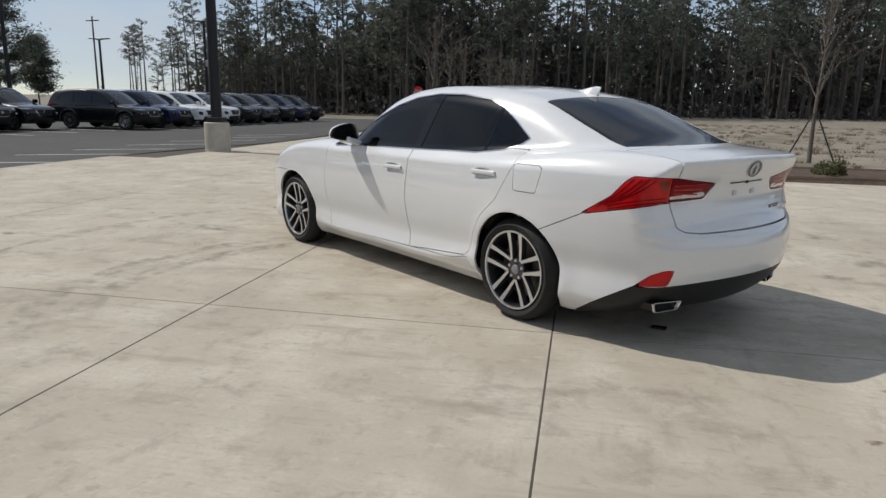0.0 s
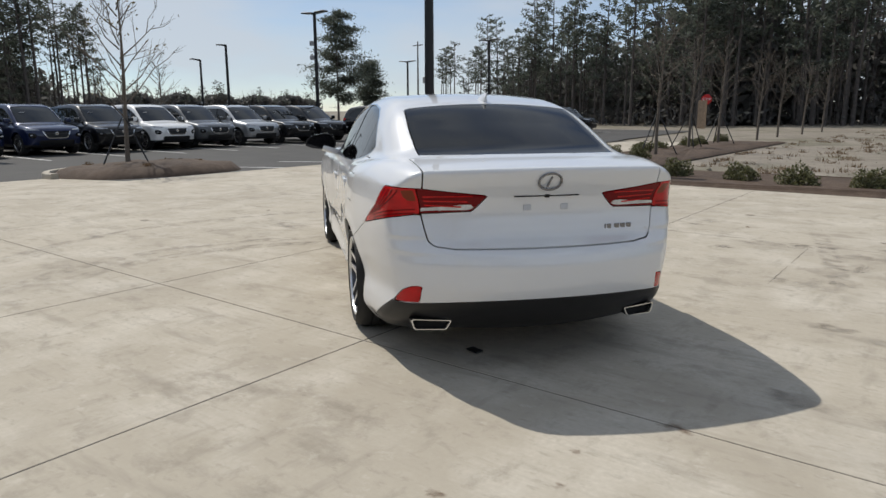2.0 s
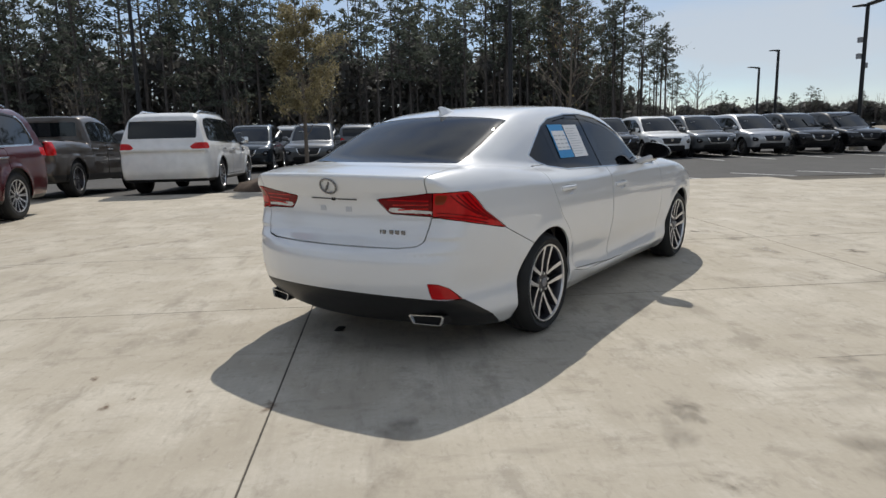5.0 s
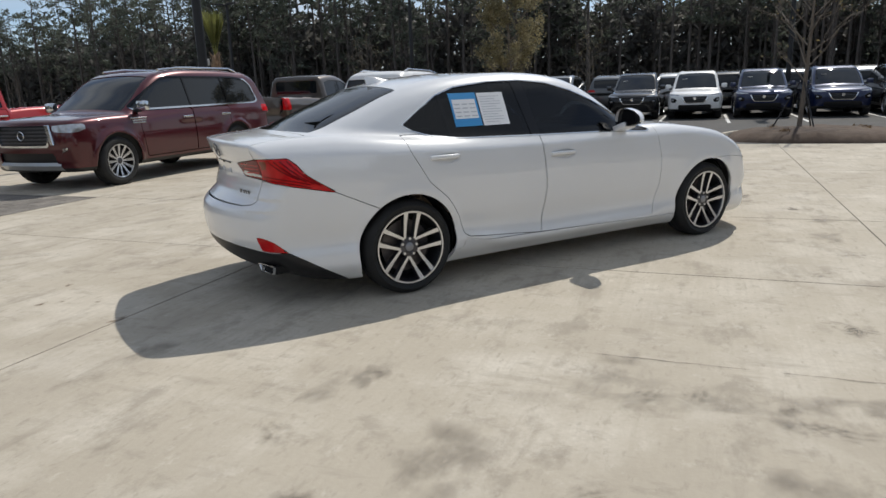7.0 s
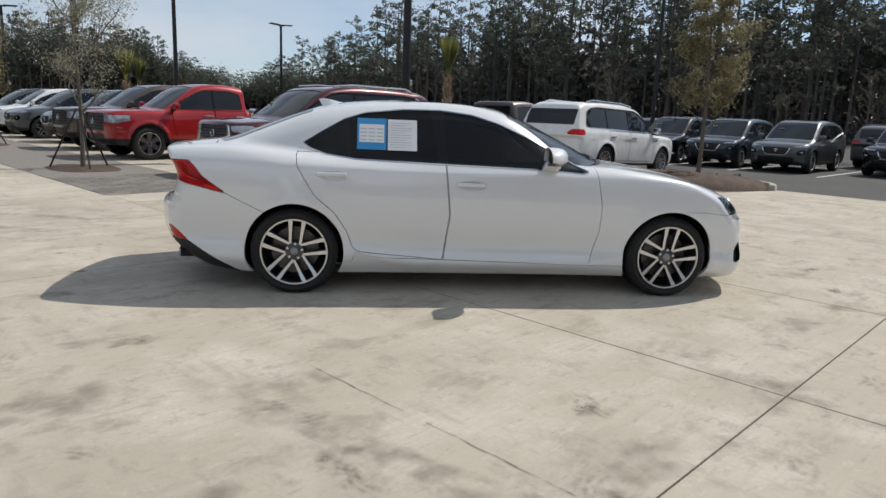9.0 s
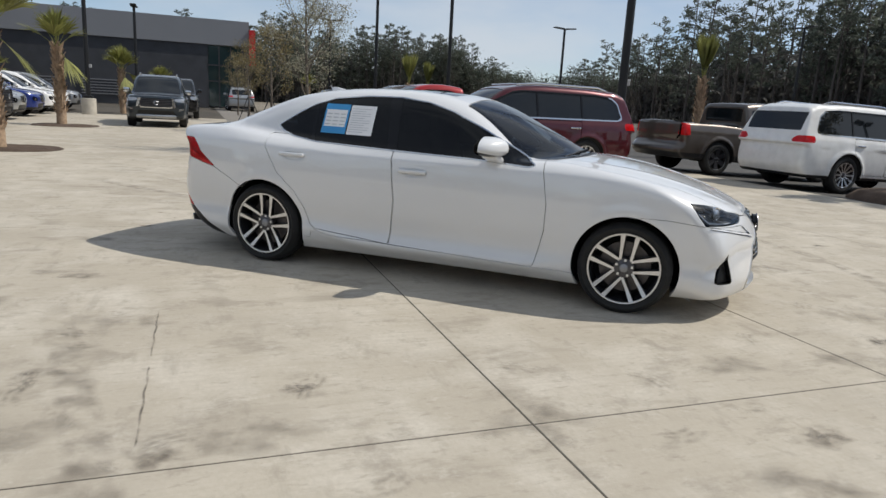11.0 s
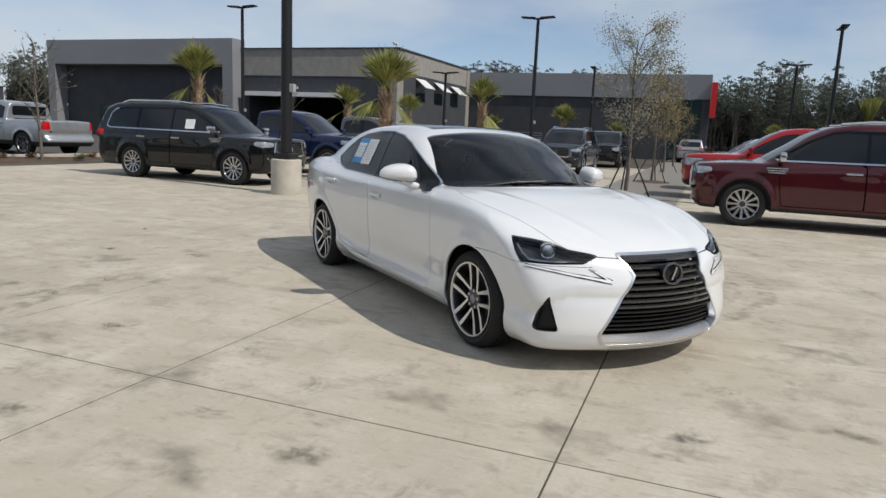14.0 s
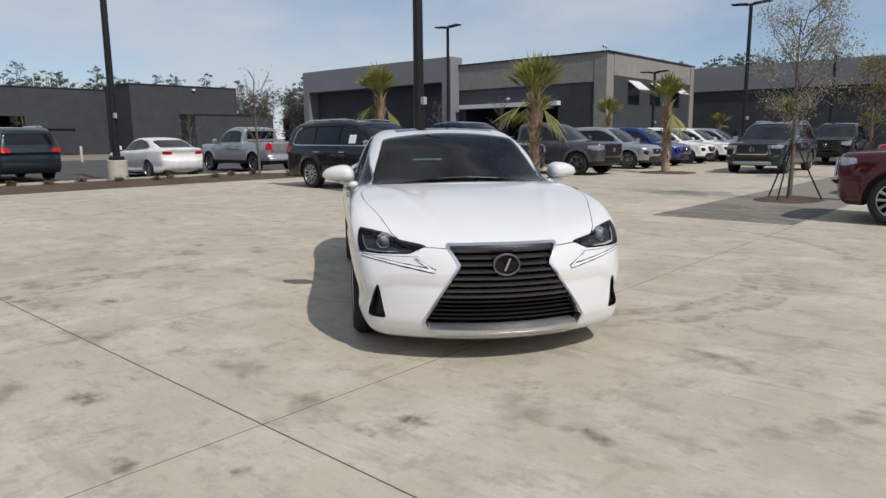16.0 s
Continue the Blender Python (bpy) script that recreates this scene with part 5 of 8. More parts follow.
def scaled(s, sx, sy, sz):
    """The curves of a body, stretched to another vehicle's length, width and height."""
    o = dict(s)
    for k in ("W", "G"):
        o[k] = [(x * sx, v * sy) for x, v in s[k]]
    for k in ("Zl", "Zr"):
        o[k] = [(x * sx, v * sz) for x, v in s[k]]
    for k in ("Xf", "Xr"):
        o[k] = [(z * sz, v * sx) for z, v in s[k]]
    o["prof"] = [(z * sz, v * sy) for z, v in s["prof"]]
    o["rc"] = [(x * sx, v * sz / sy**2) for x, v in s["rc"]]
    for k in ("dlo",):
        o[k] = [(x * sx, z * sz) for x, z in s[k]]
    o["doors"] = [[(x * sx, z * sz) for x, z in d] for d in s["doors"]]
    for k in ("head", "tail", "grille"):
        o[k] = [(y * sy, z * sz) for y, z in s[k]]
    for k, f in (("cab_end", sx),):
        if k in s:
            o[k] = s[k] * f
    if "bed" in s:
        b = s["bed"]
        o["bed"] = (b[0] * sx, b[1] * sx, b[2] * sy, b[3] * sz)
    o["axles"] = tuple(a * sx for a in s["axles"])
    o["pillars"] = tuple(a * sx for a in s["pillars"])
    o["ws"] = tuple(a * sx for a in s["ws"])
    o["back"] = (s["back"][0] * sz, s["back"][1] * sz, s["back"][2] * sy, s["back"][3] * sx)
    o["cab"] = (s["cab"][0] * sx, s["cab"][1] * sx, s["cab"][2] * sz)
    o["mouth"] = (s["mouth"][0] * sz, s["mouth"][1] * sz, s["mouth"][2] * sy)
    for k in ("hub", "arch", "zb", "belt", "cladding", "tyre", "rim"):
        o[k] = s[k] * sz
    o["track"] = s["track"] * sy
    return o


COMPACT = scaled(SUV, 0.872, 0.925, 0.872)
COMPACT.update(
    lip=0.025, fplan=(0.20, 1.1, 0.60), r_end=0.08, crown=0.05, cladding=0.36,
    W=[(-2.5, 0.80), (-2.3, 0.875), (-1.8, 0.918), (-1.35, 0.922), (0.0, 0.910), (1.35, 0.922), (1.8, 0.895), (2.25, 0.78)],
    prof=[(0.0, -0.14), (0.22, -0.08), (0.33, -0.03), (0.45, -0.022), (0.60, -0.004), (0.78, 0.0), (0.90, -0.012), (0.93, -0.026), (1.02, -0.075), (1.4, -0.21)],
    Zl=[(-2.6, 1.05), (-1.0, 1.07), (0.8, 1.07), (1.1, 1.055), (1.5, 1.010), (1.85, 0.955), (2.05, 0.895), (2.25, 0.78)],
    Xf=[(0.0, 1.95), (0.22, 2.06), (0.36, 2.14), (0.55, 2.185), (0.72, 2.185), (0.82, 2.155), (0.90, 2.09), (1.0, 1.92), (1.2, 1.5)],
    Zr=[(-2.52, 0.9), (-2.44, 1.05), (-2.36, 1.28), (-2.24, 1.50), (-2.10, 1.585), (-1.75, 1.640), (-0.9, 1.690), (-0.1, 1.685), (0.15, 1.655), (0.40, 1.560), (0.75, 1.350), (1.15, 1.085), (1.35, 0.95), (1.5, 0.85)],
    dlo=[(-2.02, 1.20), (-1.86, 1.40), (-1.66, 1.49), (-1.2, 1.545), (-0.1, 1.550), (0.12, 1.51), (0.48, 1.36), (0.88, 1.11), (0.84, 1.075), (-1.5, 1.115), (-1.9, 1.14)],
    pillars=(-1.15, -0.26), ws=(0.28, 1.16), bright_line=False, slim=True,
    grille=[(-0.42, 0.800), (0.42, 0.800), (0.30, 0.585), (-0.30, 0.585)], head=[(0.46, 0.858), (0.66, 0.872), (0.87, 0.905), (0.90, 0.870), (0.84, 0.832), (0.50, 0.828)],
    vents=[(0.58, 0.700), (0.80, 0.760), (0.84, 0.700), (0.80, 0.590), (0.66, 0.575)], mouth=(0.34, 0.505, 0.56),
    tail=[(0.52, 0.97), (0.90, 0.97), (0.90, 1.06), (0.56, 1.06)], back=(1.13, 1.47, 0.62, -2.05))
SUV.update(Zl=[(-3.0, 1.2), (-2.6, 1.24), (-1.0, 1.22), (0.9, 1.21), (1.3, 1.205), (1.8, 1.19), (2.2, 1.16), (2.5, 1.12), (2.7, 1.06)], Xf=[(0.0, 2.15), (0.25, 2.32), (0.4, 2.43), (0.6, 2.48), (0.95, 2.485), (1.06, 2.465), (1.15, 2.42), (1.3, 2.25)], r_end=0.06, cladding=0.37)
PICKUP.update(Zl=[(-3.1, 1.30), (-1.0, 1.30), (-0.7, 1.27), (0.9, 1.25), (1.4, 1.255), (2.0, 1.245), (2.45, 1.22), (2.7, 1.18), (2.9, 1.12)], Xf=[(0.0, 2.4), (0.3, 2.6), (0.45, 2.72), (0.7, 2.76), (1.0, 2.76), (1.12, 2.74), (1.25, 2.66), (1.4, 2.5)], r_end=0.05, r_side=0.08)
SUV = scaled(SUV, 0.94, 0.95, 0.92)
SUV.update(bright_line=True)
PICKUP = scaled(PICKUP, 0.95, 0.96, 0.93)


def own_paint(ob, mat):
    ob.material_slots[0].link = "OBJECT"
    ob.material_slots[0].material = mat
    return ob


def make_vehicle(name, s, step, near, style="many", roof_rails=False):
    """A parked vehicle with its parts; its painted parts carry paint of their own that a copy can change."""
    field = body_field(s)
    xf, xr = max(v for _, v in s["Xf"]) + 0.1, min(v for _, v in s["Xr"]) - 0.1
    top = max(v for _, v in s["Zr"]) + 0.08
    P, F = skin(field, (xr, -1.15, 0.1), (xf, 1.15, top), step)
    sh = Shell(field, P, F)
    big = np.maximum
    car = thing(name, "", "")
    gs = lambda x, y, z: np.abs(y) - (spl(x, s["G"]) - s["tumble"] * (z - s["belt"]))
    for ax in s["axles"]:
        sh.take(lambda x, y, z, ax=ax: big(np.sqrt((x - ax) ** 2 + (z - s["hub"]) ** 2) - s["arch"], 0.55 - np.abs(y)))
    if s.get("bright_line"):
        edge = sh.take(lambda x, y, z: big(in_poly(x, z, s["dlo"]) - 0.028, 0.4 - np.abs(y)))
        keep, edge = sh.split(edge, lambda x, y, z: in_poly(x, z, s["dlo"]), 0)
        edge, dark_edge = sh.split(edge, lambda x, y, z: np.minimum(z - 1.262 * s["belt"] / 1.2, x + 2.12 * s["axles"][1] / 1.54), 0)
        for sd in (1, -1):
            for faces, mat in ((edge, M["chrome"]), (dark_edge, M["gloss_black"])):
                half_edge, _ = sh.split(faces, lambda x, y, z: -y * sd, 0)
                sh.panel("window_line", half_edge, mat, car, "bright window line" if mat is M["chrome"] else "", sink=-0.003, skirt=0.01)
        dlo = keep
    else:
        dlo = sh.take(lambda x, y, z: big(in_poly(x, z, s["dlo"]), 0.4 - np.abs(y)), 0.0)
    for sd in (1, -1):
        g, _ = sh.split(dlo, lambda x, y, z: -y * sd, 0)
        for p in (*s["pillars"], None):
            if p is None:
                pane = g
            else:
                pane, g = sh.split(g, lambda x, y, z: x - p + 0.02, 0)
                pil, g = sh.split(g, lambda x, y, z: x - p - 0.02, 0)
                sh.panel("pillar", pil, M["gloss_black"], car, "", sink=0.003, skirt=0)
            sh.panel("side_window", pane, M["glass_car"], car, "dark side window", sink=0.012, skirt=0)
    ws = sh.take(lambda x, y, z: big(big(s["ws"][0] - x, x - s["ws"][1] + 0.15 * y * y), big(gs(x, y, z) + 0.09, s["belt"] + 0.01 - z)))
    sh.panel("windscreen", ws, M["glass_car"], car, "windscreen", sink=0.01, skirt=0)
    z0, z1, hw, xb = s["back"]
    bk = sh.take(lambda x, y, z: big(big(z0 - z, z - z1), big(np.abs(y) - hw, x - xb)))
    sh.panel("rear_window", bk, M["glass_car"], car, "dark rear window", sink=0.01, skirt=0)
    hd = sh.take(lambda x, y, z: big(in_poly(np.abs(y), z, s["head"]), 0.6 * xf - x))
    tl = sh.take(lambda x, y, z: big(in_poly(np.abs(y), z, s["tail"]), x - 0.86 * xr))
    for sd in (1, -1):
        a, _ = sh.split(hd, lambda x, y, z: -y * sd, 0)
        sh.panel("headlight", a, M["headlamp"], car, "clear headlight", skirt=0.03)
        a, _ = sh.split(tl, lambda x, y, z: -y * sd, 0)
        sh.panel("tail_light", a, M["red_lens"], car, "red tail light", skirt=0.03)
    gr = sh.take(lambda x, y, z: big(in_poly(y, z, s["grille"]), 0.8 * xf - x))
    gl = sh.panel("grille", gr, M["black_trim"], car, "black grille", sink=0.03, skirt=0)
    rimf = sh.take(lambda x, y, z: big(in_poly(y, z, s["grille"]) - 0.03, 0.8 * xf - x))
    rim_side, rim_top = sh.split(rimf, lambda x, y, z: z - s["grille"][0][1] + 0.01, 0)
    sh.panel("grille_frame", rim_side, M["gunmetal"] if style == "block" else M["chrome"], car, "dark grille frame" if style == "block" else "bright grille frame", sink=-0.006, skirt=0.04)
    if rim_top:
        own_paint(sh.panel("grille_top", rim_top, M["car_black"], car), M["car_black"])
    if s.get("slim") and gl:
        zt, zl_ = s["grille"][0][1], s["grille"][2][1]
        for k in range(2):
            z = zl_ + (zt - zl_) * (0.62 + 0.22 * k)
            bm = bmesh.new()
            rows = []
            for j in range(9):
                y = -0.34 + 0.68 * j / 8
                x = float(spl(np.array(z), s["Xf"])) - s["fplan"][0] * y * y - 0.015
                rows.append([bm.verts.new(q) for q in ((x, y, z + 0.007), (x, y, z - 0.007), (x - 0.03, y, z - 0.007), (x - 0.03, y, z + 0.007))])
            for a, b in zip(rows, rows[1:]):
                for i in range(4):
                    bm.faces.new((a[i], a[(i + 1) % 4], b[(i + 1) % 4], b[i]))
            part("grille_bar", bm, M["gunmetal"], gl)
        c = Vector((float(spl(np.array(0.72), s["Xf"])) - 0.006, 0, 0.72))
        part("grille_emblem", lathe_bm([(0.0001, 0.004), (0.048, 0.004), (0.056, -0.006)], seg=16, m=Matrix.Translation(c) @ pose(0, 0, 0, 0, 0, -90)), M["chrome"], gl, "", smooth=True)
        sheet_bm = box_bm((0.16, 0.004, 0.10), (0, 0, 0), 0.0, rot=Matrix.Translation((0.62, -0.40, 1.37)) @ pose(0, 0, 0, 0, 0, 90) @ pose(0, 0, 0, 38, 0, 0))
        part("windscreen_sheet", sheet_bm, M["paper"], car, "white paper behind the windscreen")
    if near and gl:
        zt, zl_ = s["grille"][0][1], s["grille"][2][1]
        for k in range(5):
            z = zl_ + (zt - zl_) * (k + 0.7) / 5.4
            h = float(np.interp(z, [zl_, zt], [s["grille"][2][0], s["grille"][1][0]])) - 0.01
            bm = bmesh.new()
            rows = []
            for j in range(9):
                y = -h + 2 * h * j / 8
                x = float(spl(np.array(z), s["Xf"])) - s["fplan"][0] * y * y - 0.02
                rows.append([bm.verts.new(q) for q in ((x, y, z + 0.012), (x, y, z - 0.012), (x - 0.03, y, z - 0.012), (x - 0.03, y, z + 0.012))])
            for a, b in zip(rows, rows[1:]):
                for i in range(4):
                    bm.faces.new((a[i], a[(i + 1) % 4], b[(i + 1) % 4], b[i]))
            part("grille_bar", bm, M["gunmetal"], gl)
        c = Vector((float(spl(np.array((zt + zl_) / 2), s["Xf"])) + 0.004, 0, (zt + zl_) / 2))
        part("grille_emblem", lathe_bm([(0.052, -0.01), (0.060, 0.0), (0.070, -0.01)], seg=24, m=Matrix.Translation(c) @ pose(0, 0, 0, 0, 0, -90)), M["chrome"], gl, "", smooth=True)
    if "vents" in s:
        vt = sh.take(lambda x, y, z: big(in_poly(np.abs(y), z, s["vents"]), 0.6 * xf - x))
        for sd in (1, -1):
            a, _ = sh.split(vt, lambda x, y, z: -y * sd, 0)
            sh.panel("lamp_housing", a, M["gloss_black"], car, "black lamp housing in the bumper", sink=0.012, skirt=0)
            zc = 0.665
            xc = float(spl(np.array(zc), s["Xf"])) - s["fplan"][0] * 0.72**2 - s["fplan"][1] * 0.12**2
            part("bumper_lamp", box_bm((0.03, 0.15, 0.055), (xc - 0.02, sd * 0.725, zc), 0.012, rot=pose(0, 0, 0, 0, 0, -24 * sd)), M["headlamp"], car, "bright bumper lamp")
    m0, m1, mh = s["mouth"]
    mo = sh.take(lambda x, y, z: big(big(m0 - z, z - m1), big(np.abs(y) - mh, 0.8 * xf - x)))
    sh.panel("lower_intake", mo, M["black_trim"], car, "black lower intake", sink=0.03, skirt=0)
    cl = sh.take(lambda x, y, z: z - s["cladding"])
    sh.panel("lower_cladding", cl, M["black_trim"], car, "black lower cladding", skirt=0.02)
    if near:
        for poly in s["doors"]:
            fs = sh.take(lambda x, y, z: big(in_poly(x, z, poly), 0.5 - np.abs(y)), 0.012)
            for sd in (1, -1):
                a, _ = sh.split(fs, lambda x, y, z: -y * sd, 0)
                d = own_paint(sh.panel("door", a, M["car_black"], car), M["car_black"])
                hx, hz = poly[0][0] + 0.16, poly[0][1] - 0.14
                y = sd * float(spl(np.array(hx), s["W"])) - sd * 0.005
                part("door_handle", box_bm((0.24, 0.05, 0.035), (hx, y, hz), 0.012), M["chrome"], d, "bright door handle")
    own_paint(sh.panel("body", sh.F, M["car_black"], car, "", skirt=0.02), M["car_black"])
    if s.get("bright_line"):
        skid = bmesh.new()
        rows = []
        for j in range(13):
            y = -0.62 + 1.24 * j / 12
            x = float(spl(np.array(0.40), s["Xf"])) - s["fplan"][0] * y * y
            rows.append([skid.verts.new((x - dx, y, z)) for z, dx in ((0.43, 0.0), (0.38, -0.012), (0.31, 0.05), (0.30, 0.14))])
        for a, b in zip(rows, rows[1:]):
            for i in range(3):
                skid.faces.new((a[i], b[i], b[i + 1], a[i + 1]))
        bmesh.ops.recalc_face_normals(skid, faces=skid.faces[:])
        part("skid_plate", skid, M["car_silver"], car, "silver lower skid plate", smooth=True)
        for sd in (1, -1):
            xg = float(spl(np.array(0.86), s["Xf"])) - s["fplan"][0] * 0.55**2
            part("grille_wing", prism_bm([(-0.075, -0.15), (0.0, -0.15), (0.085, 0.14), (-0.010, 0.14)], 0.03, Matrix.Translation((xg + 0.026, sd * 0.545, 0.835)) @ pose(0, 0, 0, 0, 0, 90 - 9 * sd) @ Matrix.Scale(-sd, 4, (1, 0, 0)), 0.006), M["chrome"], car, "bright slanted grille wing")
            xl = float(spl(np.array(0.60), s["Xf"])) - s["fplan"][0] * 0.74**2 - s["fplan"][1] * 0.08**2
            part("fog_trim", prism_bm([(-0.13, 0.03), (0.13, 0.05), (0.11, 0.015), (-0.07, -0.045)], 0.025, Matrix.Translation((xl + 0.022, sd * 0.74, 0.60)) @ pose(0, 0, 0, 0, 0, 90 - 22 * sd) @ Matrix.Scale(sd, 4, (1, 0, 0)), 0.005), M["chrome"], car, "bright fog lamp trim")
        for sd in (1, -1):
            y = (float(spl(np.array(1.10), s["W"])) - 0.004) * sd
            for k in range(3):
                part("fender_vent", box_bm((0.34 - 0.04 * k, 0.018, 0.020), (0.98, y, 1.005 - 0.036 * k), 0.005), M["chrome"], car, "bright fender vent bar" if k == 0 else "")
    inner = Shell(field, P, F)
    inner.F = [f for f in inner.F if max(inner.P[i][2] for i in f) < s["belt"]]
    # black inner shell that paints shade into the door gaps and arches
    if near:
        inner.panel("carcass", inner.F, M["gap_black"], car, "", sink=0.05, skirt=0)
    for sd in (1, -1):
        mx, mz = s["ws"][1] - 0.30, s["belt"] + 0.09
        m = box_bm((0.11, 0.20, 0.16), (mx, sd * (float(spl(np.array(mx), s["G"])) + 0.14), mz), 0.04)
        if s.get("bright_line"):
            part("door_mirror", m, M["chrome"], car, "chrome door mirror", smooth=True)
        else:
            own_paint(part("door_mirror", m, M["car_black"], car, "", smooth=True), M["car_black"])
        arm = box_bm((0.07, 0.12, 0.06), (mx + 0.02, sd * (float(spl(np.array(mx), s["G"])) + 0.04), mz - 0.075), 0.015)
        part("mirror_arm", arm, M["black_trim"], car)
        if roof_rails:
            r = bmesh.new()
            pts = [(-2.1, 1.90), (-1.9, 1.955), (-0.4, 1.965), (0.1, 1.915)]
            k = s["belt"] / 1.2
            kx = s["axles"][1] / 1.54
            for (xa, za), (xb_, zb_) in zip(pts, pts[1:]):
                rod_bm((xa * kx, sd * 0.66 * k, za * k), (xb_ * kx, sd * 0.66 * k, zb_ * k), 0.022, None, 8, r)
            part("roof_rail", r, M["chrome"] if near else M["black_trim"], car, "roof rail", smooth=True)
    for ax in s["axles"]:
        for sd in (1, -1):
            alloy_wheel(car, ax, sd * s["track"], sd, hub=s["hub"], R=s["tyre"], rim=s["rim"], width=0.25, style=style, lite=not near)
            well = bmesh.new()
            rr = s["arch"] + 0.01
            rings = [[well.verts.new((ax + r_ * math.cos(t), sd * yy, max(s["hub"] + r_ * math.sin(t), 0.3))) for t in [-0.4 + (math.pi + 0.8) * i / 14 for i in range(15)]] for yy, r_ in ((s["track"] + 0.10, rr), (0.5, rr), (0.5, 0.02))]
            for a, b in zip(rings, rings[1:]):
                for i in range(14):
                    well.faces.new((a[i], a[i + 1], b[i + 1], b[i]))
            part("wheel_well", well, M["liner"], car)
    part("underbody", box_bm((xf - xr - 0.6, 1.4, 0.12), ((xf + xr) / 2, 0, s["zb"] + 0.1), 0.03), M["liner"], car)
    part("cabin", box_bm((1.6, 1.2, 0.35), (-0.1, 0, s["belt"] - 0.1), 0.05), M["cabin"], car)
    return car


M["glass_car"] = material("dark_car_glass", (0.008, 0.010, 0.012), 0.03, spec=0.6)
M["headlamp"] = material("headlamp", (0.50, 0.52, 0.55), 0.10, metal=0.5, coat=1.0, vary=0.5, scale=12)
for key, col, rough, metal in (("car_black", (0.006, 0.006, 0.007), 0.35, 0.0), ("car_white", (0.78, 0.78, 0.77), 0.4, 0.0), ("car_navy", (0.010, 0.018, 0.060), 0.3, 0.3), ("car_grey", (0.10, 0.105, 0.11), 0.35, 0.6), ("car_silver", (0.42, 0.43, 0.44), 0.35, 0.7), ("car_red", (0.34, 0.008, 0.010), 0.35, 0.1), ("car_maroon", (0.070, 0.005, 0.009), 0.30, 0.35), ("car_bronze", (0.095, 0.078, 0.065), 0.35, 0.6), ("car_blue", (0.012, 0.035, 0.22), 0.3, 0.4), ("car_slate", (0.030, 0.040, 0.050), 0.3, 0.5)):
    M[key] = material(key + "_paint", col, rough, metal=metal, coat=1.0, vary=0.12, scale=5, spec=0.10 if key in ("car_black", "car_navy", "car_slate") else 0.3)
PLACED = {}


def park(kind, paint, u, v, heading, label, group="parked vehicles"):
    """A parked vehicle at a site place; heading: degrees from the site's u axis."""
    x, y, _ = site(u, v)
    src = TEMPLATE[kind]
    reach = 1.6 * math.cos(radians(heading))
    zf, zr = fall(u + reach), fall(u - reach)
    m = pose(x, y, (zf + zr) / 2, 0, math.degrees(math.atan2(zr - zf, 3.2)), SITE + heading)
    if kind not in PLACED:
        PLACED[kind] = car = src
        car.matrix_basis = m
    else:
        car = copy_thing(src, m)
    for o in (car, *car.children_recursive):
        if o.type == "MESH" and o.material_slots and o.material_slots[0].link == "OBJECT":
            o.material_slots[0].link = "OBJECT"
            o.material_slots[0].material = M[paint]
    return tagged(car, label, "pickup truck" if "pickup" in kind else "car", group)


TEMPLATE = dict(
    suv=make_vehicle("suv", SUV, 0.055, True, "many", True),
    pickup=make_vehicle("pickup_truck", PICKUP, 0.055, True, "block"),
    compact=make_vehicle("compact_suv", COMPACT, 0.066, False, "twin"),
    saloon=make_vehicle("saloon", SALOON, 0.06, False, "twin"))
ROW = "row of parked new cars"
park("suv", "car_maroon", 3.95, 7.85, 180, "dark red full-size SUV with chrome rails on concrete", "parked large SUVs")
park("suv", "car_black", -9.35, 7.70, 0, "black full-size SUV beside the light pole", "parked large SUVs")
park("suv", "car_white", 11.7, 5.85, 0, "white full-size SUV seen from behind", "parked large SUVs")
park("pickup", "car_red", 3.9, 13.0, 180, "bright red pickup truck with black grille", "parked pickups")
park("pickup", "car_bronze", 11.2, 8.75, 0, "bronze brown pickup truck with open bed", "parked pickups")
park("pickup", "car_navy", -10.0, 12.4, 0, "dark blue pickup truck behind the palms", "parked pickups")
park("pickup", "car_grey", -9.6, 16.7, 0, "dark grey pickup truck behind the palms", "parked pickups")
park("pickup", "car_silver", -21.2, 11.6, 180, "silver pickup truck beyond the mulch bed", "parked pickups")
park("saloon", "car_white", -20.6, 7.1, 180, "white saloon beyond the mulch bed", "parked saloons")
park("suv", "car_slate", -22.9, 3.0, 180, "dark blue-grey SUV beyond the mulch bed", "parked large SUVs")
park("suv", "car_slate", -3.4, 21.9, -90, "slate grey SUV facing the lot", "parked large SUVs")
park("pickup", "car_black", -3.0, 30.5, -90, "black pickup truck behind the slate SUV", "parked pickups")
park("compact", "car_silver", -9.8, 21.6, 0, "silver SUV in the row by the building", ROW)
park("compact", "car_blue", -9.8, 24.6, 0, "blue SUV in the row by the building", ROW)
park("compact", "car_white", -9.8, 27.6, 0, "white SUV in the row by the building", ROW)
park("compact", "car_white", -9.8, 30.6, 0, "white SUV in the row by the building", ROW)
park("compact", "car_silver", -9.8, 33.6, 0, "silver SUV in the row by the building", ROW)
park("compact", "car_silver", 0.8, 47.0, 90, "silver SUV far down the aisle", ROW)
park("pickup", "car_bronze", 4.1, 16.2, 180, "bronze pickup truck beside the red one", "parked pickups")
park("compact", "car_slate", 4.2, 19.4, 180, "slate grey SUV in the row", ROW)
park("compact", "car_grey", 3.9, 22.4, 180, "grey SUV in the row", ROW)
park("compact", "car_white", 3.9, 25.4, 180, "white SUV in the row", ROW)
park("compact", "car_grey", 3.9, 28.4, 180, "grey SUV in the row", ROW)
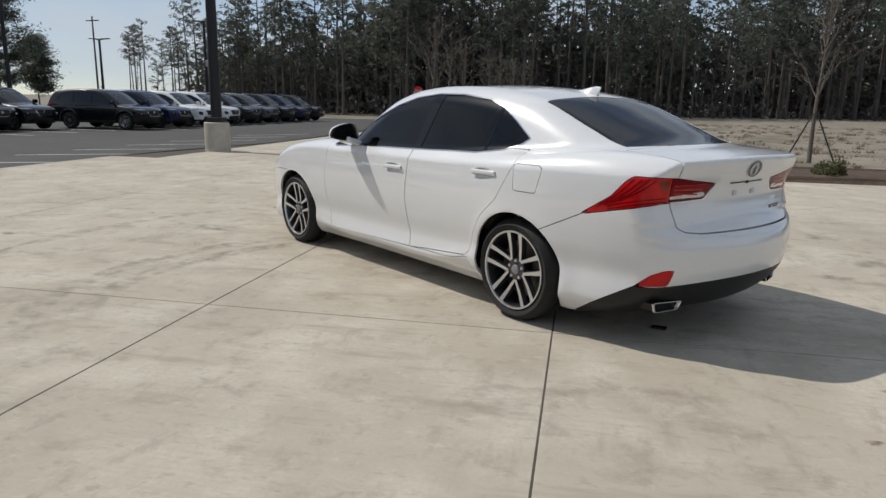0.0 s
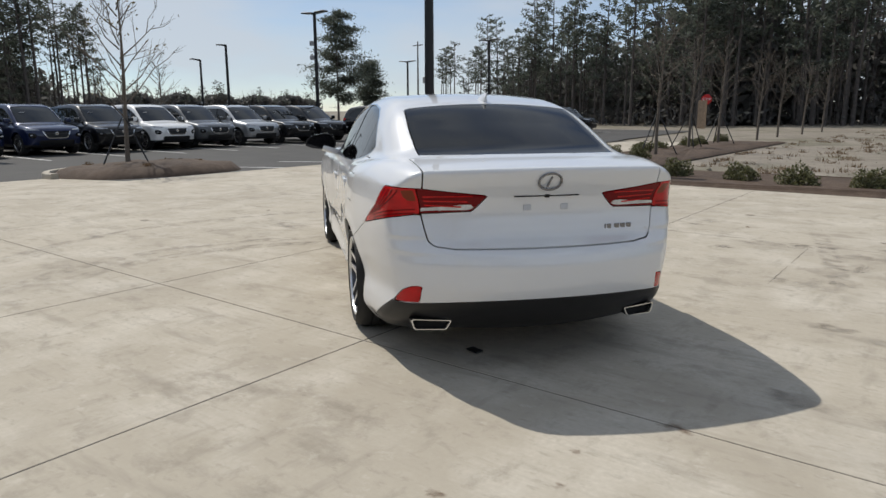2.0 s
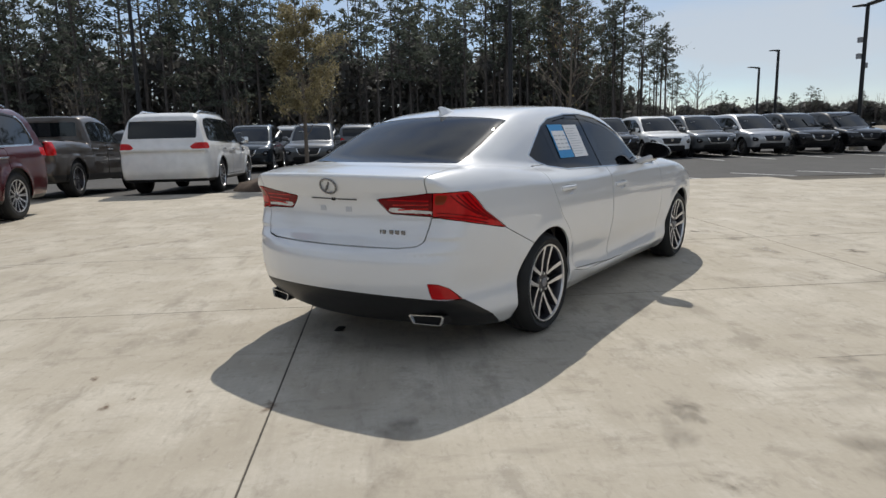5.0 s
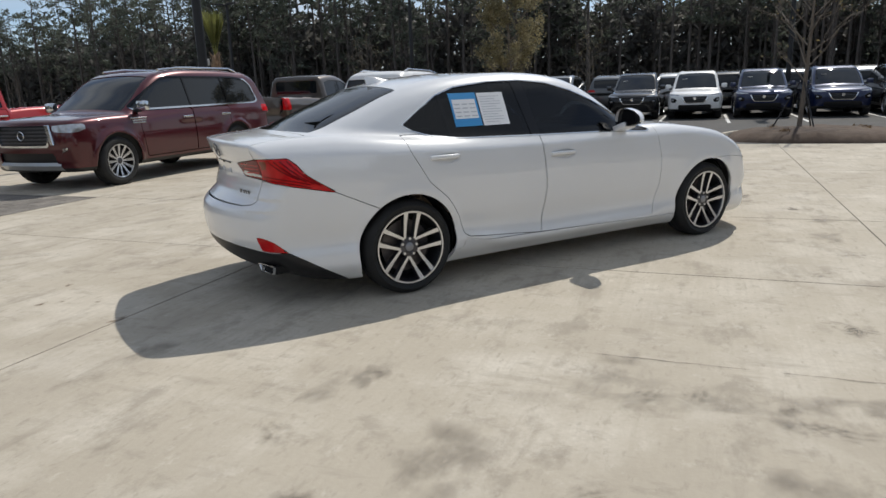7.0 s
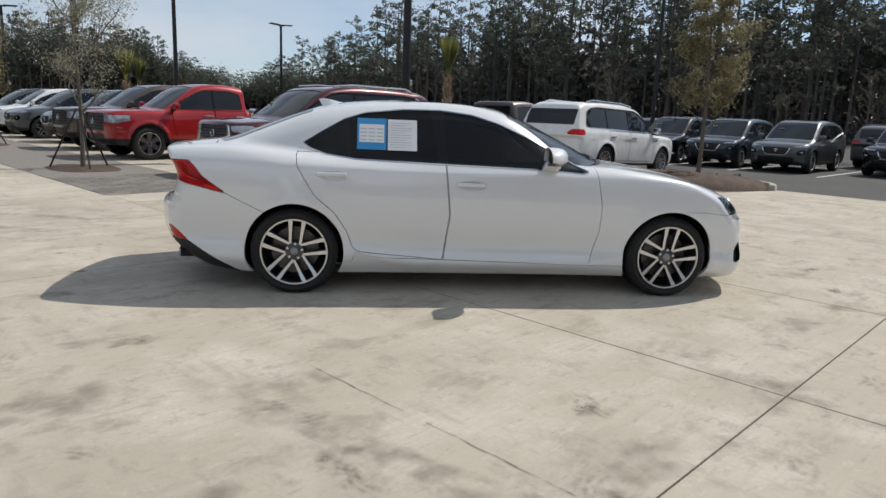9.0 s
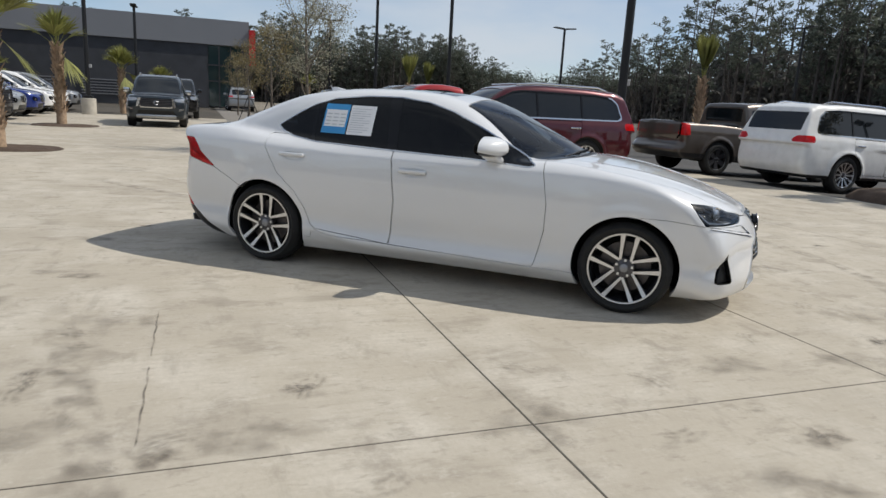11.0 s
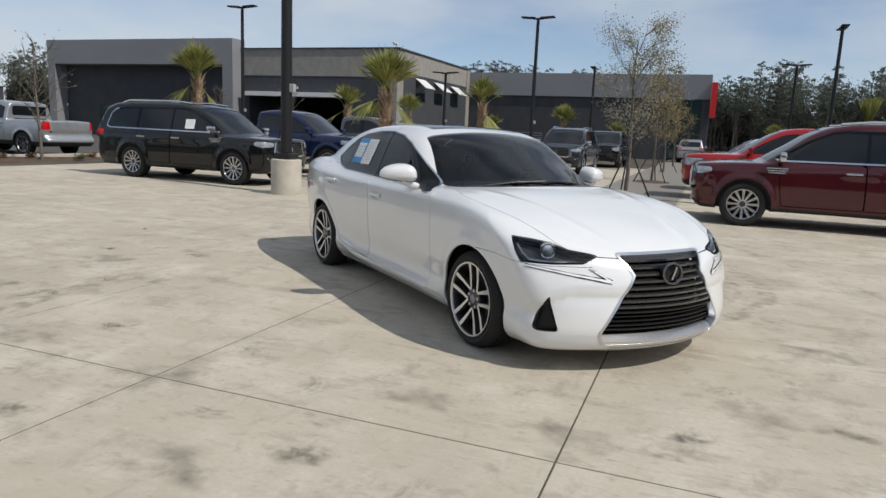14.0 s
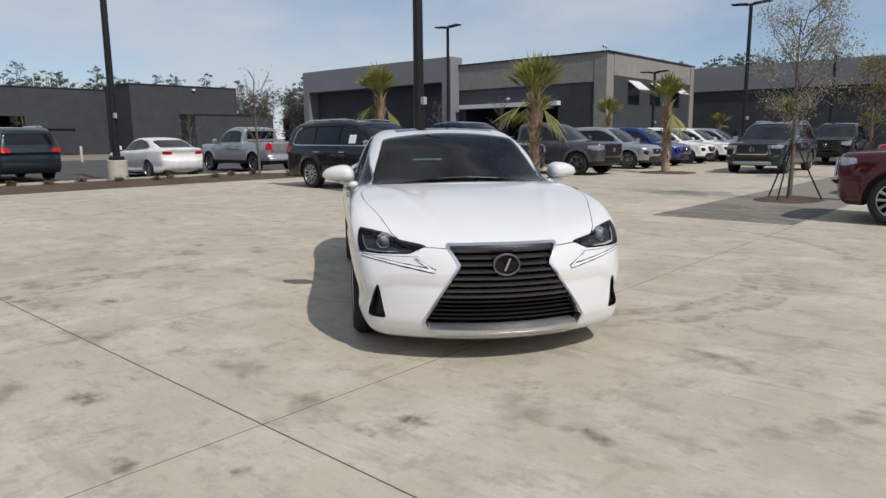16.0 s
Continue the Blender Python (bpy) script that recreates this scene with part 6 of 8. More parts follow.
for v, paint in ((8.4, "car_black"), (6.2, "car_slate"), (3.9, "car_grey"), (0.95, "car_black"), (-1.2, "car_white"), (-3.45, "car_navy"), (-5.8, "car_navy"), (-8.1, "car_black"), (-10.2, "car_white"), (-12.1, "car_grey"), (-14.4, "car_silver"), (-16.5, "car_black"), (-18.6, "car_black")):
    park("compact", paint, 22.7 - (1.6 if 3 < v < 9 else 0), v, 180 + random.uniform(-1.2, 1.2), {"car_black": "black", "car_white": "white", "car_navy": "dark blue", "car_grey": "grey", "car_silver": "silver", "car_slate": "slate"}[paint] + " compact SUV on the asphalt lot", ROW)
for k, paint in enumerate(("car_black", "car_navy", "car_white", "car_white", "car_black", "car_grey", "car_black", "car_navy", "car_black")):
    park("compact", paint, 19.6 - 0.12 * k, -21.3 - 2.15 * k, 180 + random.uniform(-1, 1), {"car_black": "black", "car_white": "white", "car_navy": "dark blue", "car_grey": "grey"}[paint] + " compact SUV far along the lot", ROW)
for k, (v, paint) in enumerate(((13.5, "car_grey"), (11, "car_black"), (5.4, "car_silver"), (2.4, "car_grey"), (-0.3, "car_silver"), (-2.5, "car_black"), (-4.8, "car_grey"), (-7.2, "car_silver"), (-9.5, "car_black"), (-12, "car_white"), (-15, "car_grey"))):
    park("compact", paint, 27.6 + (3 if k < 2 else 0), v, random.uniform(-1, 1), {"car_black": "black", "car_white": "white", "car_grey": "grey", "car_silver": "silver"}[paint] + " compact SUV in the second row", ROW)


def window_paper(u, v, heading, x, z, size, label):
    """A price sheet on the right front window of a large SUV parked at a site place."""
    y = -(float(spl(np.array(x), SUV["G"])) - SUV["tumble"] * (z - SUV["belt"])) + 0.004
    px, py, _ = site(u, v)
    sheet = thing("window_sheet", label, "sticker", (0, 0, 0), 0, "price sheets")
    sheet.matrix_basis = pose(px, py, 0, 0, 0, SITE + heading) @ pose(x, y, z, -math.degrees(math.atan(SUV["tumble"])), 0, 0)
    part("paper", box_bm((size[0], 0.003, size[1]), (0, 0, 0), 0.0), M["paper"], sheet)
    for k in range(4):
        part("print_line", box_bm((size[0] * 0.7, 0.002, 0.008), (0, -0.0025, size[1] * (0.3 - 0.18 * k)), 0.0), M["print_grey"], sheet)


window_paper(-9.35, 7.70, 0, 0.20, 1.30, (0.26, 0.22), "white price sheet on the black SUV's window")

# ---- ground ----
def sheet_uv(name, mat, polys, z, label, category, thick=0.0, slope=False):
    """A flat surface given by outlines in site axes."""
    bm = bmesh.new()
    for poly in polys:
        f = bm.faces.new([bm.verts.new(site(u, v, z + (fall(u) if slope else 0))) for u, v in poly])
        if f.normal.z < 0:
            f.normal_flip()
    bmesh.ops.recalc_face_normals(bm, faces=bm.faces[:])
    for f in bm.faces:
        if f.normal.z < 0:
            f.normal_flip()
    if thick:
        ext = bmesh.ops.extrude_face_region(bm, geom=bm.faces[:])
        for g in ext["geom"]:
            if isinstance(g, bmesh.types.BMVert):
                g.co.z -= thick
        bmesh.ops.recalc_face_normals(bm, faces=bm.faces[:])
    return tagged(part(name, bm, mat), label, category, kind="structure")


def rect(u0, u1, v0, v1):
    return [(u0, v0), (u1, v0), (u1, v1), (u0, v1)]


sheet_uv("ground", M["dirt"], [rect(-1800, 9.1, -1800, 1800), rect(9.1, 12.4, -1800, 1800), rect(12.4, 1800, -1800, 1800)], -0.06, "dry bare dirt field with thin grass", "ground", slope=True)
sheet_uv("road", M["asphalt"], [[(9.1, 60), (9.1, 1.55), (12.35, 1.3), (12.35, -2.0), (9.3, -2.1), (9.1, -9.0), (9.1, -26), (12, -46), (12.4, -46), (12.4, 60)], [(9.1, -9.0), (8.2, -14), (8.6, -24), (9.1, -26)], rect(12.4, 60, -46, 60), rect(-45, -18.4, -40, 60)], -0.014, "dark grey asphalt parking lot", "asphalt", slope=True)
pave = sheet_uv("pavement", M["joint"], [[(-15.2, -7.5), (9.1, -7.5), (9.1, 50), (-16.5, 50), (-16.5, 10)], [(5.2, -24), (8.3, -24), (7.9, -14), (8.8, -9.0), (9.0, -7.5), (5.2, -7.5)], rect(9.1, 12.3, -2.05, 1.4)], -0.0022, "pale concrete yard of sawn slabs with dark joints", "pavement", slope=True)


# ---- light poles ----
def light_pole(u, v, h=7.2, heads=2, base=True, turn=0.0, cams=False, r=0.115, label="black steel light pole on a round concrete base"):
    x, y, _ = site(u, v)
    p = thing("light_pole", label, "light pole", (x, y, -0.02 + fall(u)), SITE + turn, "light poles")
    z0 = 0.0
    if base:
        part("pole_base", lathe_z([(0.0, 0.0), (0.30, 0.0), (0.30, 0.70), (0.285, 0.715), (0.0, 0.72)], 28), M["pole_base"], p, "round cast concrete base", smooth=True)
        z0 = 0.72
        part("base_cover", box_bm((0.36, 0.36, 0.12), (0, 0, 0.78), 0.03), M["steel_black"], p, "black base cover")
    part("pole", rod_bm((0, 0, z0), (0, 0, h), r, r * 0.78, 14), M["steel_black"], p, "black steel pole", smooth=True)
    part("arm", box_bm((0.5 if heads > 1 else 0.3, 0.06, 0.06), (0 if heads > 1 else 0.15, 0, h - 0.05), 0.01), M["steel_black"], p)
    for k in range(heads):
        s = 1 if k == 0 else -1
        hd = prism_bm([(0.12, -0.02), (0.82, 0.03), (0.86, 0.06), (0.80, 0.10), (0.12, 0.06)], 0.34, Matrix.Translation((0, 0.17 if s < 0 else -0.17, h - 0.03)) @ pose(0, 0, 0, 0, 0, 0 if s > 0 else 180), 0.012)
        part("lamp_head", hd, M["steel_black"], p, "flat black lamp head")
    if cams:
        for z, dy in ((h - 1.5, 0.16), (h - 2.6, -0.16), (h - 2.2, 0.17)):
            part("camera_housing", box_bm((0.16, 0.2, 0.24), (0.1, dy, z), 0.04), M["plastic_cam"], p, "pale grey housing on the pole")
    else:
        part("control_box", box_bm((0.12, 0.10, 0.16), (0.13, 0, 2.1), 0.02), M["plastic_cam"], p, "small grey control box")
    return p


def lathe_z(profile, seg=24, bm=None, m=None):
    """Turns (radius, height) points round the z axis."""
    out = bm or bmesh.new()
    m = m or Matrix.Identity(4)
    rings = [[out.verts.new(m @ Vector((max(r, 1e-4) * math.cos(2 * math.pi * i / seg), max(r, 1e-4) * math.sin(2 * math.pi * i / seg), h))) for i in range(seg)] for r, h in profile]
    for a, b in zip(rings, rings[1:]):
        for i in range(seg):
            out.faces.new((a[i], a[(i + 1) % seg], b[(i + 1) % seg], b[i]))
    return out


light_pole(7.85, -9.75, h=8.0, r=0.13)
light_pole(-5.95, 5.95, h=8.0)
light_pole(8.0, 9.7, h=8.0)
light_pole(-18.0, 4.7, h=8.0)
for u, v, h, n, c in ((-6.6, 28.6, 7.2, 2, 0), (-21.1, 24.3, 7.3, 2, 0), (9.6, 27.0, 8.0, 2, 0), (6.6, 42.9, 6.5, 2, 0), (-5.5, 40.3, 5.95, 2, 0), (7.4, 33, 7.2, 2, 0), (36.0, -23.6, 5.75, 1, 0), (44.3, -27.1, 5.35, 1, 0), (23.6, -20.2, 6.35, 2, 1), (35.7, -41.8, 5.65, 2, 0), (24.1, -37.1, 6.35, 2, 0), (25.3, -4.6, 8.0, 2, 0), (26, 12, 8.0, 2, 0), (33, 28, 7.2, 2, 0), (-13.5, 34.0, 5.0, 2, 0), (22, 38, 7.0, 2, 0)):
    light_pole(u, v, h, n, True, random.choice((0, 90)), bool(c), 0.10)


# ---- islands, beds, kerbs ----
def mound(name, outline, mat, height, label, category, kerb=False, lip=0.12, noise_amp=0.05):
    """A low planted mound inside an outline of site points, fanned out in rings."""
    pts = []
    n = len(outline)
    for i in range(n):
        (u0, v0), (u1, v1) = outline[i], outline[(i + 1) % n]
        k = max(2, int(math.hypot(u1 - u0, v1 - v0) / 0.35))
        pts += [(u0 + (u1 - u0) * j / k, v0 + (v1 - v0) * j / k) for j in range(k)]
    cu, cv = sum(p[0] for p in pts) / len(pts), sum(p[1] for p in pts) / len(pts)
    bm = bmesh.new()
    rings = []
    for f, z in ((1.0, 0.0), (0.985, 0.02) if kerb else (0.97, -0.005), (0.9, 0.4), (0.7, 0.75), (0.45, 0.95), (0.2, 1.0)):
        ring = []
        for u, v in pts:
            x, y, _ = site(cu + (u - cu) * f, cv + (v - cv) * f)
            zz = z * height if f < 0.95 else z
            if f < 0.95:
                zz = zz + lip * 0.6 * kerb + noise_amp * (noise.noise(Vector((x * 2.2, y * 2.2, 0))) + 0.5 * noise.noise(Vector((x * 7, y * 7, 1))))
            ring.append(bm.verts.new((x, y, fall(cu + (u - cu) * f) + max(zz, -0.03) - (0.03 if f == 1.0 else 0))))
        rings.append(ring)
    for a, b in zip(rings, rings[1:]):
        for i in range(len(pts)):
            j = (i + 1) % len(pts)
            bm.faces.new((a[i], a[j], b[j], b[i]))
    bm.faces.new(rings[-1])
    bmesh.ops.recalc_face_normals(bm, faces=bm.faces[:])
    ob = tagged(part(name, bm, mat, smooth=True), label, category, kind="structure")
    if kerb:
        kb = bmesh.new()
        m_ = len(pts)
        loops = []
        for i, (u, v) in enumerate(pts):
            (ua, va), (ub, vb) = pts[i - 1], pts[(i + 1) % m_]
            d = Vector((ub - ua, vb - va)).normalized()
            nrm = Vector((d.y, -d.x))
            if (Vector((u, v)) + nrm * 0.1 - Vector((cu, cv))).length < (Vector((u, v)) - Vector((cu, cv))).length:
                nrm = -nrm
            loops.append([kb.verts.new(site(u + nrm.x * o, v + nrm.y * o, z + fall(u))) for o, z in ((0.16, -0.08), (0.15, lip - 0.02), (0.13, lip), (0.01, lip), (0.0, lip - 0.02), (0.0, -0.08))])
        far_side = min(p[0] for p in pts) + (2.6 if cu < 15 else 0)
        for i in range(m_):
            a, b = loops[i], loops[(i + 1) % m_]
            if pts[i][0] < far_side and pts[(i + 1) % m_][0] < far_side:
                continue
            for q in range(5):
                kb.faces.new((a[q], a[q + 1], b[q + 1], b[q]))
            if pts[i][0] < far_side:
                kb.faces.new(a)
            if pts[(i + 1) % m_][0] < far_side:
                kb.faces.new(b)
        bmesh.ops.recalc_face_normals(kb, faces=kb.faces[:])
        tagged(part("kerb", kb, M["kerb"], smooth=True), "pale concrete kerb round the mulch bed", "kerb", kind="structure")
    return ob


def oval(u0, u1, v0, v1, n=28, p=2.6):
    o = []
    for i in range(n):
        t = 2 * math.pi * i / n
        c, s = math.cos(t), math.sin(t)
        o.append(((u0 + u1) / 2 + (u1 - u0) / 2 * abs(c) ** (2 / p) * (1 if c > 0 else -1), (v0 + v1) / 2 + (v1 - v0) / 2 * abs(s) ** (2 / p) * (1 if s > 0 else -1)))
    return o


mound("planting_island", oval(9.35, 13.3, 1.6, 4.85), M["mulch"], 0.20, "brown mulch island on the lot edge", "mulch bed", True)
mound("planting_island", oval(9.45, 13.5, -5.7, -2.0), M["mulch"], 0.20, "brown mulch island with a thin tree", "mulch bed", True)
mound("planting_island", oval(18.6, 24.5, 9.7, 11.3), M["mulch"], 0.08, "brown mulch island among parked cars", "mulch bed", True)
mound("mulch_bed", [(-60, -7.62), (5.05, -7.62), (5.05, -26), (2.6, -26), (2.6, -11.0), (-60, -11.0)][0:2] + [(5.05, -10.6), (-60, -10.6)], M["mulch"], 0.07, "brown mulch bed along the slab edge", "mulch bed")
mound("mulch_bed", [(5.05, -10.4), (5.05, -27), (2.4, -27), (2.4, -10.4)], M["mulch"], 0.07, "brown mulch bed beside the path", "mulch bed")
mound("mulch_bed", [(-15.4, -9), (-18.2, -9), (-18.2, 12.6), (-16.7, 12.6), (-15.4, 4)], M["mulch"], 0.08, "brown mulch strip with low tufts", "mulch bed")
tagged(part("kerb", box_bm((0.16, 24.0, 0.16), (0, 0, 0), 0.02, None, Matrix.Translation(site(-18.3, 1.5, 0.03)) @ pose(0, 0, 0, 0, 0, SITE)), M["kerb"]), "pale concrete kerb behind the mulch strip", "kerb", kind="structure")
for u0, u1, v0, v1 in ((-6.7, -4.6, 9.3, 10.9), (-7.0, -5.0, 18.0, 19.8), (-0.45, 0.85, 9.5, 11.3), (-0.45, 0.85, 17.6, 19.2)):
    mound("tree_pit", oval(u0, u1, v0, v1, 20), M["mulch"], 0.05, "brown mulch pit round the trunk", "mulch bed", noise_amp=0.02)


# ---- painted lines ----
def line(u0, v0, u1, v1, w=0.10):
    a, b = Vector(site(u0, v0, fall(u0))), Vector(site(u1, v1, fall(u1)))
    d = (b - a).normalized()
    nrm = Vector((-d.y, d.x, 0)) * w / 2
    bm = bmesh.new()
    vs = [p + Vector((0, 0, z)) for z in (-0.016, -0.010) for p in (a - nrm, b - nrm, b + nrm, a + nrm)]
    vv = [bm.verts.new(v) for v in vs]
    for f in ((4, 5, 6, 7), (0, 1, 5, 4), (1, 2, 6, 5), (2, 3, 7, 6), (3, 0, 4, 7)):
        bm.faces.new([vv[i] for i in f])
    return tagged(part("parking_line", bm, M["line_paint"]), "white painted parking line on asphalt", "line", "parking lines", "structure")


edges = [7.3, 5.1, 2.4, -0.1, -2.3, -4.6, -7.0, -9.1, -11.2, -13.2, -15.4, -17.6, -19.8]
for v in edges:
    line(18.3, v, 23.6, v)
for k in range(9):
    line(16.6 - 0.1 * k, -22.4 - 2.15 * k, 21.4, -22.4 - 2.15 * k)
for v in (-6.0, -8.3, -10.2, -12.4, -14.6, -16.8, -19):
    line(9.3, v, 12.4, v - 0.1)
for v in (10.3, 14.9, 17.8):
    line(1.5, v, 6.5, v)
line(23.8, 12, 23.8, 3.0, 0.10)


# ---- buildings ----
def wall_box(name, mat, u0, u1, v0, v1, z0, z1, parent, label="", bevel=0.0):
    x, y, _ = site((u0 + u1) / 2, (v0 + v1) / 2)
    return part(name, box_bm((u1 - u0, v1 - v0, z1 - z0), (0, 0, 0), bevel, None, Matrix.Translation((x, y, (z0 + z1) / 2)) @ pose(0, 0, 0, 0, 0, SITE)), mat, parent, label)


b1 = thing("showroom_building", "low grey block building with a metal portal and awning windows", "building")
V0, U1 = 36.5, -17.9
wall_box("wall", M["block_dark"], -30.6, -29.9, V0, V0 + 0.4, 0, 4.9, b1, "dark painted block wall")
wall_box("wall", M["block_dark"], -21.6, U1 - 0.9, V0, V0 + 0.4, 0, 4.9, b1, "dark painted block wall")
wall_box("wall", M["block_dark"], -29.9, -21.6, V0, V0 + 0.4, 3.7, 4.9, b1, "dark painted block wall")
wall_box("upper_wall", M["block"], -30.6, U1 - 0.9, V0 - 0.03, V0 + 0.4, 4.9, 6.75, b1, "light split-block parapet")
wall_box("corner_pier", M["block"], U1 - 0.9, U1, V0 - 0.06, V0 + 0.9, 0, 6.75, b1, "light block corner pier")
wall_box("side_wall", M["block_dark"], U1 - 0.4, U1, V0 + 0.9, 50.2, 0, 5.3, b1, "dark painted side wall")
wall_box("side_upper_wall", M["block"], U1 - 0.4, U1 + 0.03, V0 + 0.9, 50.2, 5.3, 6.75, b1, "light split-block parapet")
wall_box("end_pier", M["block"], U1 - 0.4, U1 + 0.08, 50.2, 51.0, 0, 6.75, b1, "light block pier")
wall_box("coping", M["coping"], -30.6, U1 + 0.12, V0 - 0.12, V0 + 0.5, 6.75, 6.83, b1, "dark metal coping")
wall_box("coping", M["coping"], U1 - 0.5, U1 + 0.12, V0 + 0.5, 51.0, 6.75, 6.83, b1, "dark metal coping")
wall_box("back_wall", M["block_dark"], -30.6, U1 - 0.4, 50.6, 51.0, 0, 6.75, b1)
wall_box("roof", M["coping"], -49, U1 - 0.4, V0 + 0.4, 50.6, 6.2, 6.4, b1, "flat dark roof")
wall_box("portal_band", M["panel_grey"], -49.0, -30.6, V0 - 1.0, V0 + 0.4, 5.55, 7.4, b1, "grey metal panel band")
wall_box("portal_post", M["panel_grey"], -49.0, -48.2, V0 - 1.0, V0 + 0.4, 0, 5.55, b1, "grey portal post")
wall_box("portal_post", M["panel_grey"], -31.5, -30.6, V0 - 1.0, V0 + 0.4, 0, 5.55, b1, "grey portal post")
wall_box("portal_wall", M["block_dark"], -48.2, -31.5, V0 + 0.1, V0 + 0.5, 0, 5.55, b1, "dark block wall in the portal")
wall_box("portal_side", M["block_dark"], -49.0, -48.6, V0 + 0.4, 50.6, 0, 6.2, b1)
wall_box("door", M["glazing"], -44.6, -42.4, V0 - 0.02, V0 + 0.1, 0, 2.4, b1, "dark glass door")
wall_box("canopy", M["panel_white"], -30.2, -21.4, V0 - 0.5, V0 + 0.2, 3.45, 3.75, b1, "white canopy edge over the service bay")
wall_box("bay_soffit", M["coping"], -30.0, -21.5, V0 + 0.2, V0 + 7.5, 3.7, 3.85, b1)
# near-black sheet: the bay's inner shade is put into its colour
wall_box("bay_back", M["liner"], -30.0, -21.5, V0 + 7.5, V0 + 7.7, 0, 3.8, b1, "black sheet painting in the shade inside the service bay")
wall_box("bay_side", M["block_dark"], -30.3, -30.0, V0 + 0.4, V0 + 7.7, 0, 3.8, b1)
wall_box("bay_side", M["block_dark"], -21.5, -21.2, V0 + 0.4, V0 + 7.7, 0, 3.8, b1)
wall_box("wall_sign", M["panel_white"], -26.0, -25.7, V0 - 0.05, V0, 4.0, 4.15, b1)
for v in (39.5, 43.0, 46.5):
    w = wall_box("window", M["glazing"], U1 - 0.02, U1 + 0.02, v, v + 1.7, 3.55, 5.15, b1, "dark upper window")
    x, y, _ = site(U1 + 0.42, v + 0.85)
    part("awning", box_bm((1.05, 1.75, 0.05), (0, 0, 0), 0.01, None, Matrix.Translation((x, y, 4.75)) @ pose(0, 0, 0, 0, 0, SITE) @ pose(0, 0, 0, 0, 38, 0)), M["panel_white"], w, "pale metal awning")
for u, v in ((-18.5, 37), (-18.6, 37.6)):
    c = bmesh.new()
    x, y, _ = site(u, v)
    rod_bm((x, y, 6.8), (x, y, 7.15), 0.03, None, 8, c)
    box_bm((0.3, 0.12, 0.12), (x, y, 7.2), 0.03, c)
    part("roof_camera", c, M["panel_white"], b1, "white camera on the roof corner")

b2 = thing("dealership_building", "long dark building with pale band, glass entrance and red blade", "building")
wall_box("wall", M["block_dark"], -17.8, -1.3, 51.05, 51.5, 0, 4.75, b2, "dark wall")
wall_box("fascia", M["panel_grey"], -17.8, 1.75, 50.9, 51.5, 4.75, 6.6, b2, "light grey fascia band")
wall_box("end_wall", M["block_dark"], 1.3, 1.75, 51.05, 70, 0, 4.75, b2)
wall_box("fascia", M["panel_grey"], 1.3, 1.75, 51.5, 70, 4.75, 6.6, b2, "light grey fascia band")
wall_box("roof", M["coping"], -17.8, 1.3, 51.5, 70, 6.1, 6.3, b2)
wall_box("red_blade", M["sign_red"], 1.76, 2.2, 50.5, 51.1, 3.4, 6.0, b2, "red illuminated blade beside the entrance")
wall_box("vent", M["coping"], -14.2, -11.2, 51.0, 51.05, 0.6, 1.9, b2, "louvred vent")
for k in range(6):
    wall_box("vent_slat", M["panel_grey"], -14.2, -11.2, 50.95, 51.0, 0.65 + 0.2 * k, 0.72 + 0.2 * k, b2)
for k in range(6):
    wall_box("vent_slat", M["panel_grey"], -10.0, -7.4, 50.95, 51.05, 0.65 + 0.2 * k, 0.72 + 0.2 * k, b2)
for k in range(3):
    for z0, z1 in ((0.15, 2.0), (2.1, 3.2), (3.3, 4.7)):
        wall_box("pane", M["glazing"], -1.25 + 0.85 * k, -0.50 + 0.85 * k, 51.15, 51.2, z0, z1, b2, "dark green glass pane")
for k in range(4):
    wall_box("mullion", M["coping"], -1.35 + 0.85 * k, -1.25 + 0.85 * k, 51.05, 51.25, 0, 4.75, b2)
for z in (2.05, 3.25):
    wall_box("transom", M["coping"], -1.3, 1.3, 51.06, 51.24, z - 0.05, z + 0.05, b2)

b3 = thing("service_building", "low dark block building with a set-back wing and a small annex", "building")
wall_box("front_wall", M["block_dark"], -61.9, -61.5, 24.7, 36.1, 0, 6.6, b3, "dark block wall")
wall_box("side_wall", M["block_dark"], -67.4, -61.9, 24.7, 25.1, 0, 6.6, b3, "dark block wall")
wall_box("wing_wall", M["block_dark"], -67.4, -67.0, 17.4, 24.7, 0, 6.25, b3, "dark block wall")
wall_box("wing_lintel", M["block_dark"], -67.4, -67.0, 12.6, 17.4, 3.6, 6.25, b3, "dark block wall")
wall_box("wing_wall", M["block_dark"], -67.4, -67.0, 2.0, 12.6, 0, 6.25, b3, "dark block wall")
wall_box("wing_end", M["block_dark"], -80, -67.4, 2.0, 2.4, 0, 6.25, b3)
wall_box("wing_coping", M["coping"], -67.5, -66.92, 2.0, 24.6, 6.25, 6.33, b3, "dark metal coping")
wall_box("coping", M["coping"], -67.4, -61.42, 24.62, 25.2, 6.6, 6.68, b3, "dark metal coping")
wall_box("coping", M["coping"], -62.0, -61.42, 25.2, 36.2, 6.6, 6.68, b3, "dark metal coping")
wall_box("roof", M["coping"], -80, -67.4, 2.4, 36, 5.7, 5.9, b3)
wall_box("roof", M["coping"], -67.4, -61.9, 25.1, 36, 6.1, 6.3, b3)
# near-black sheet paints the unlit depth of this bay
wall_box("bay_back", M["liner"], -74.0, -73.8, 12.0, 18.0, 0, 5.6, b3, "black sheet painting in the shade inside the open bay")
wall_box("bay_frame", M["coping"], -67.02, -66.94, 12.6, 12.75, 0, 3.6, b3)
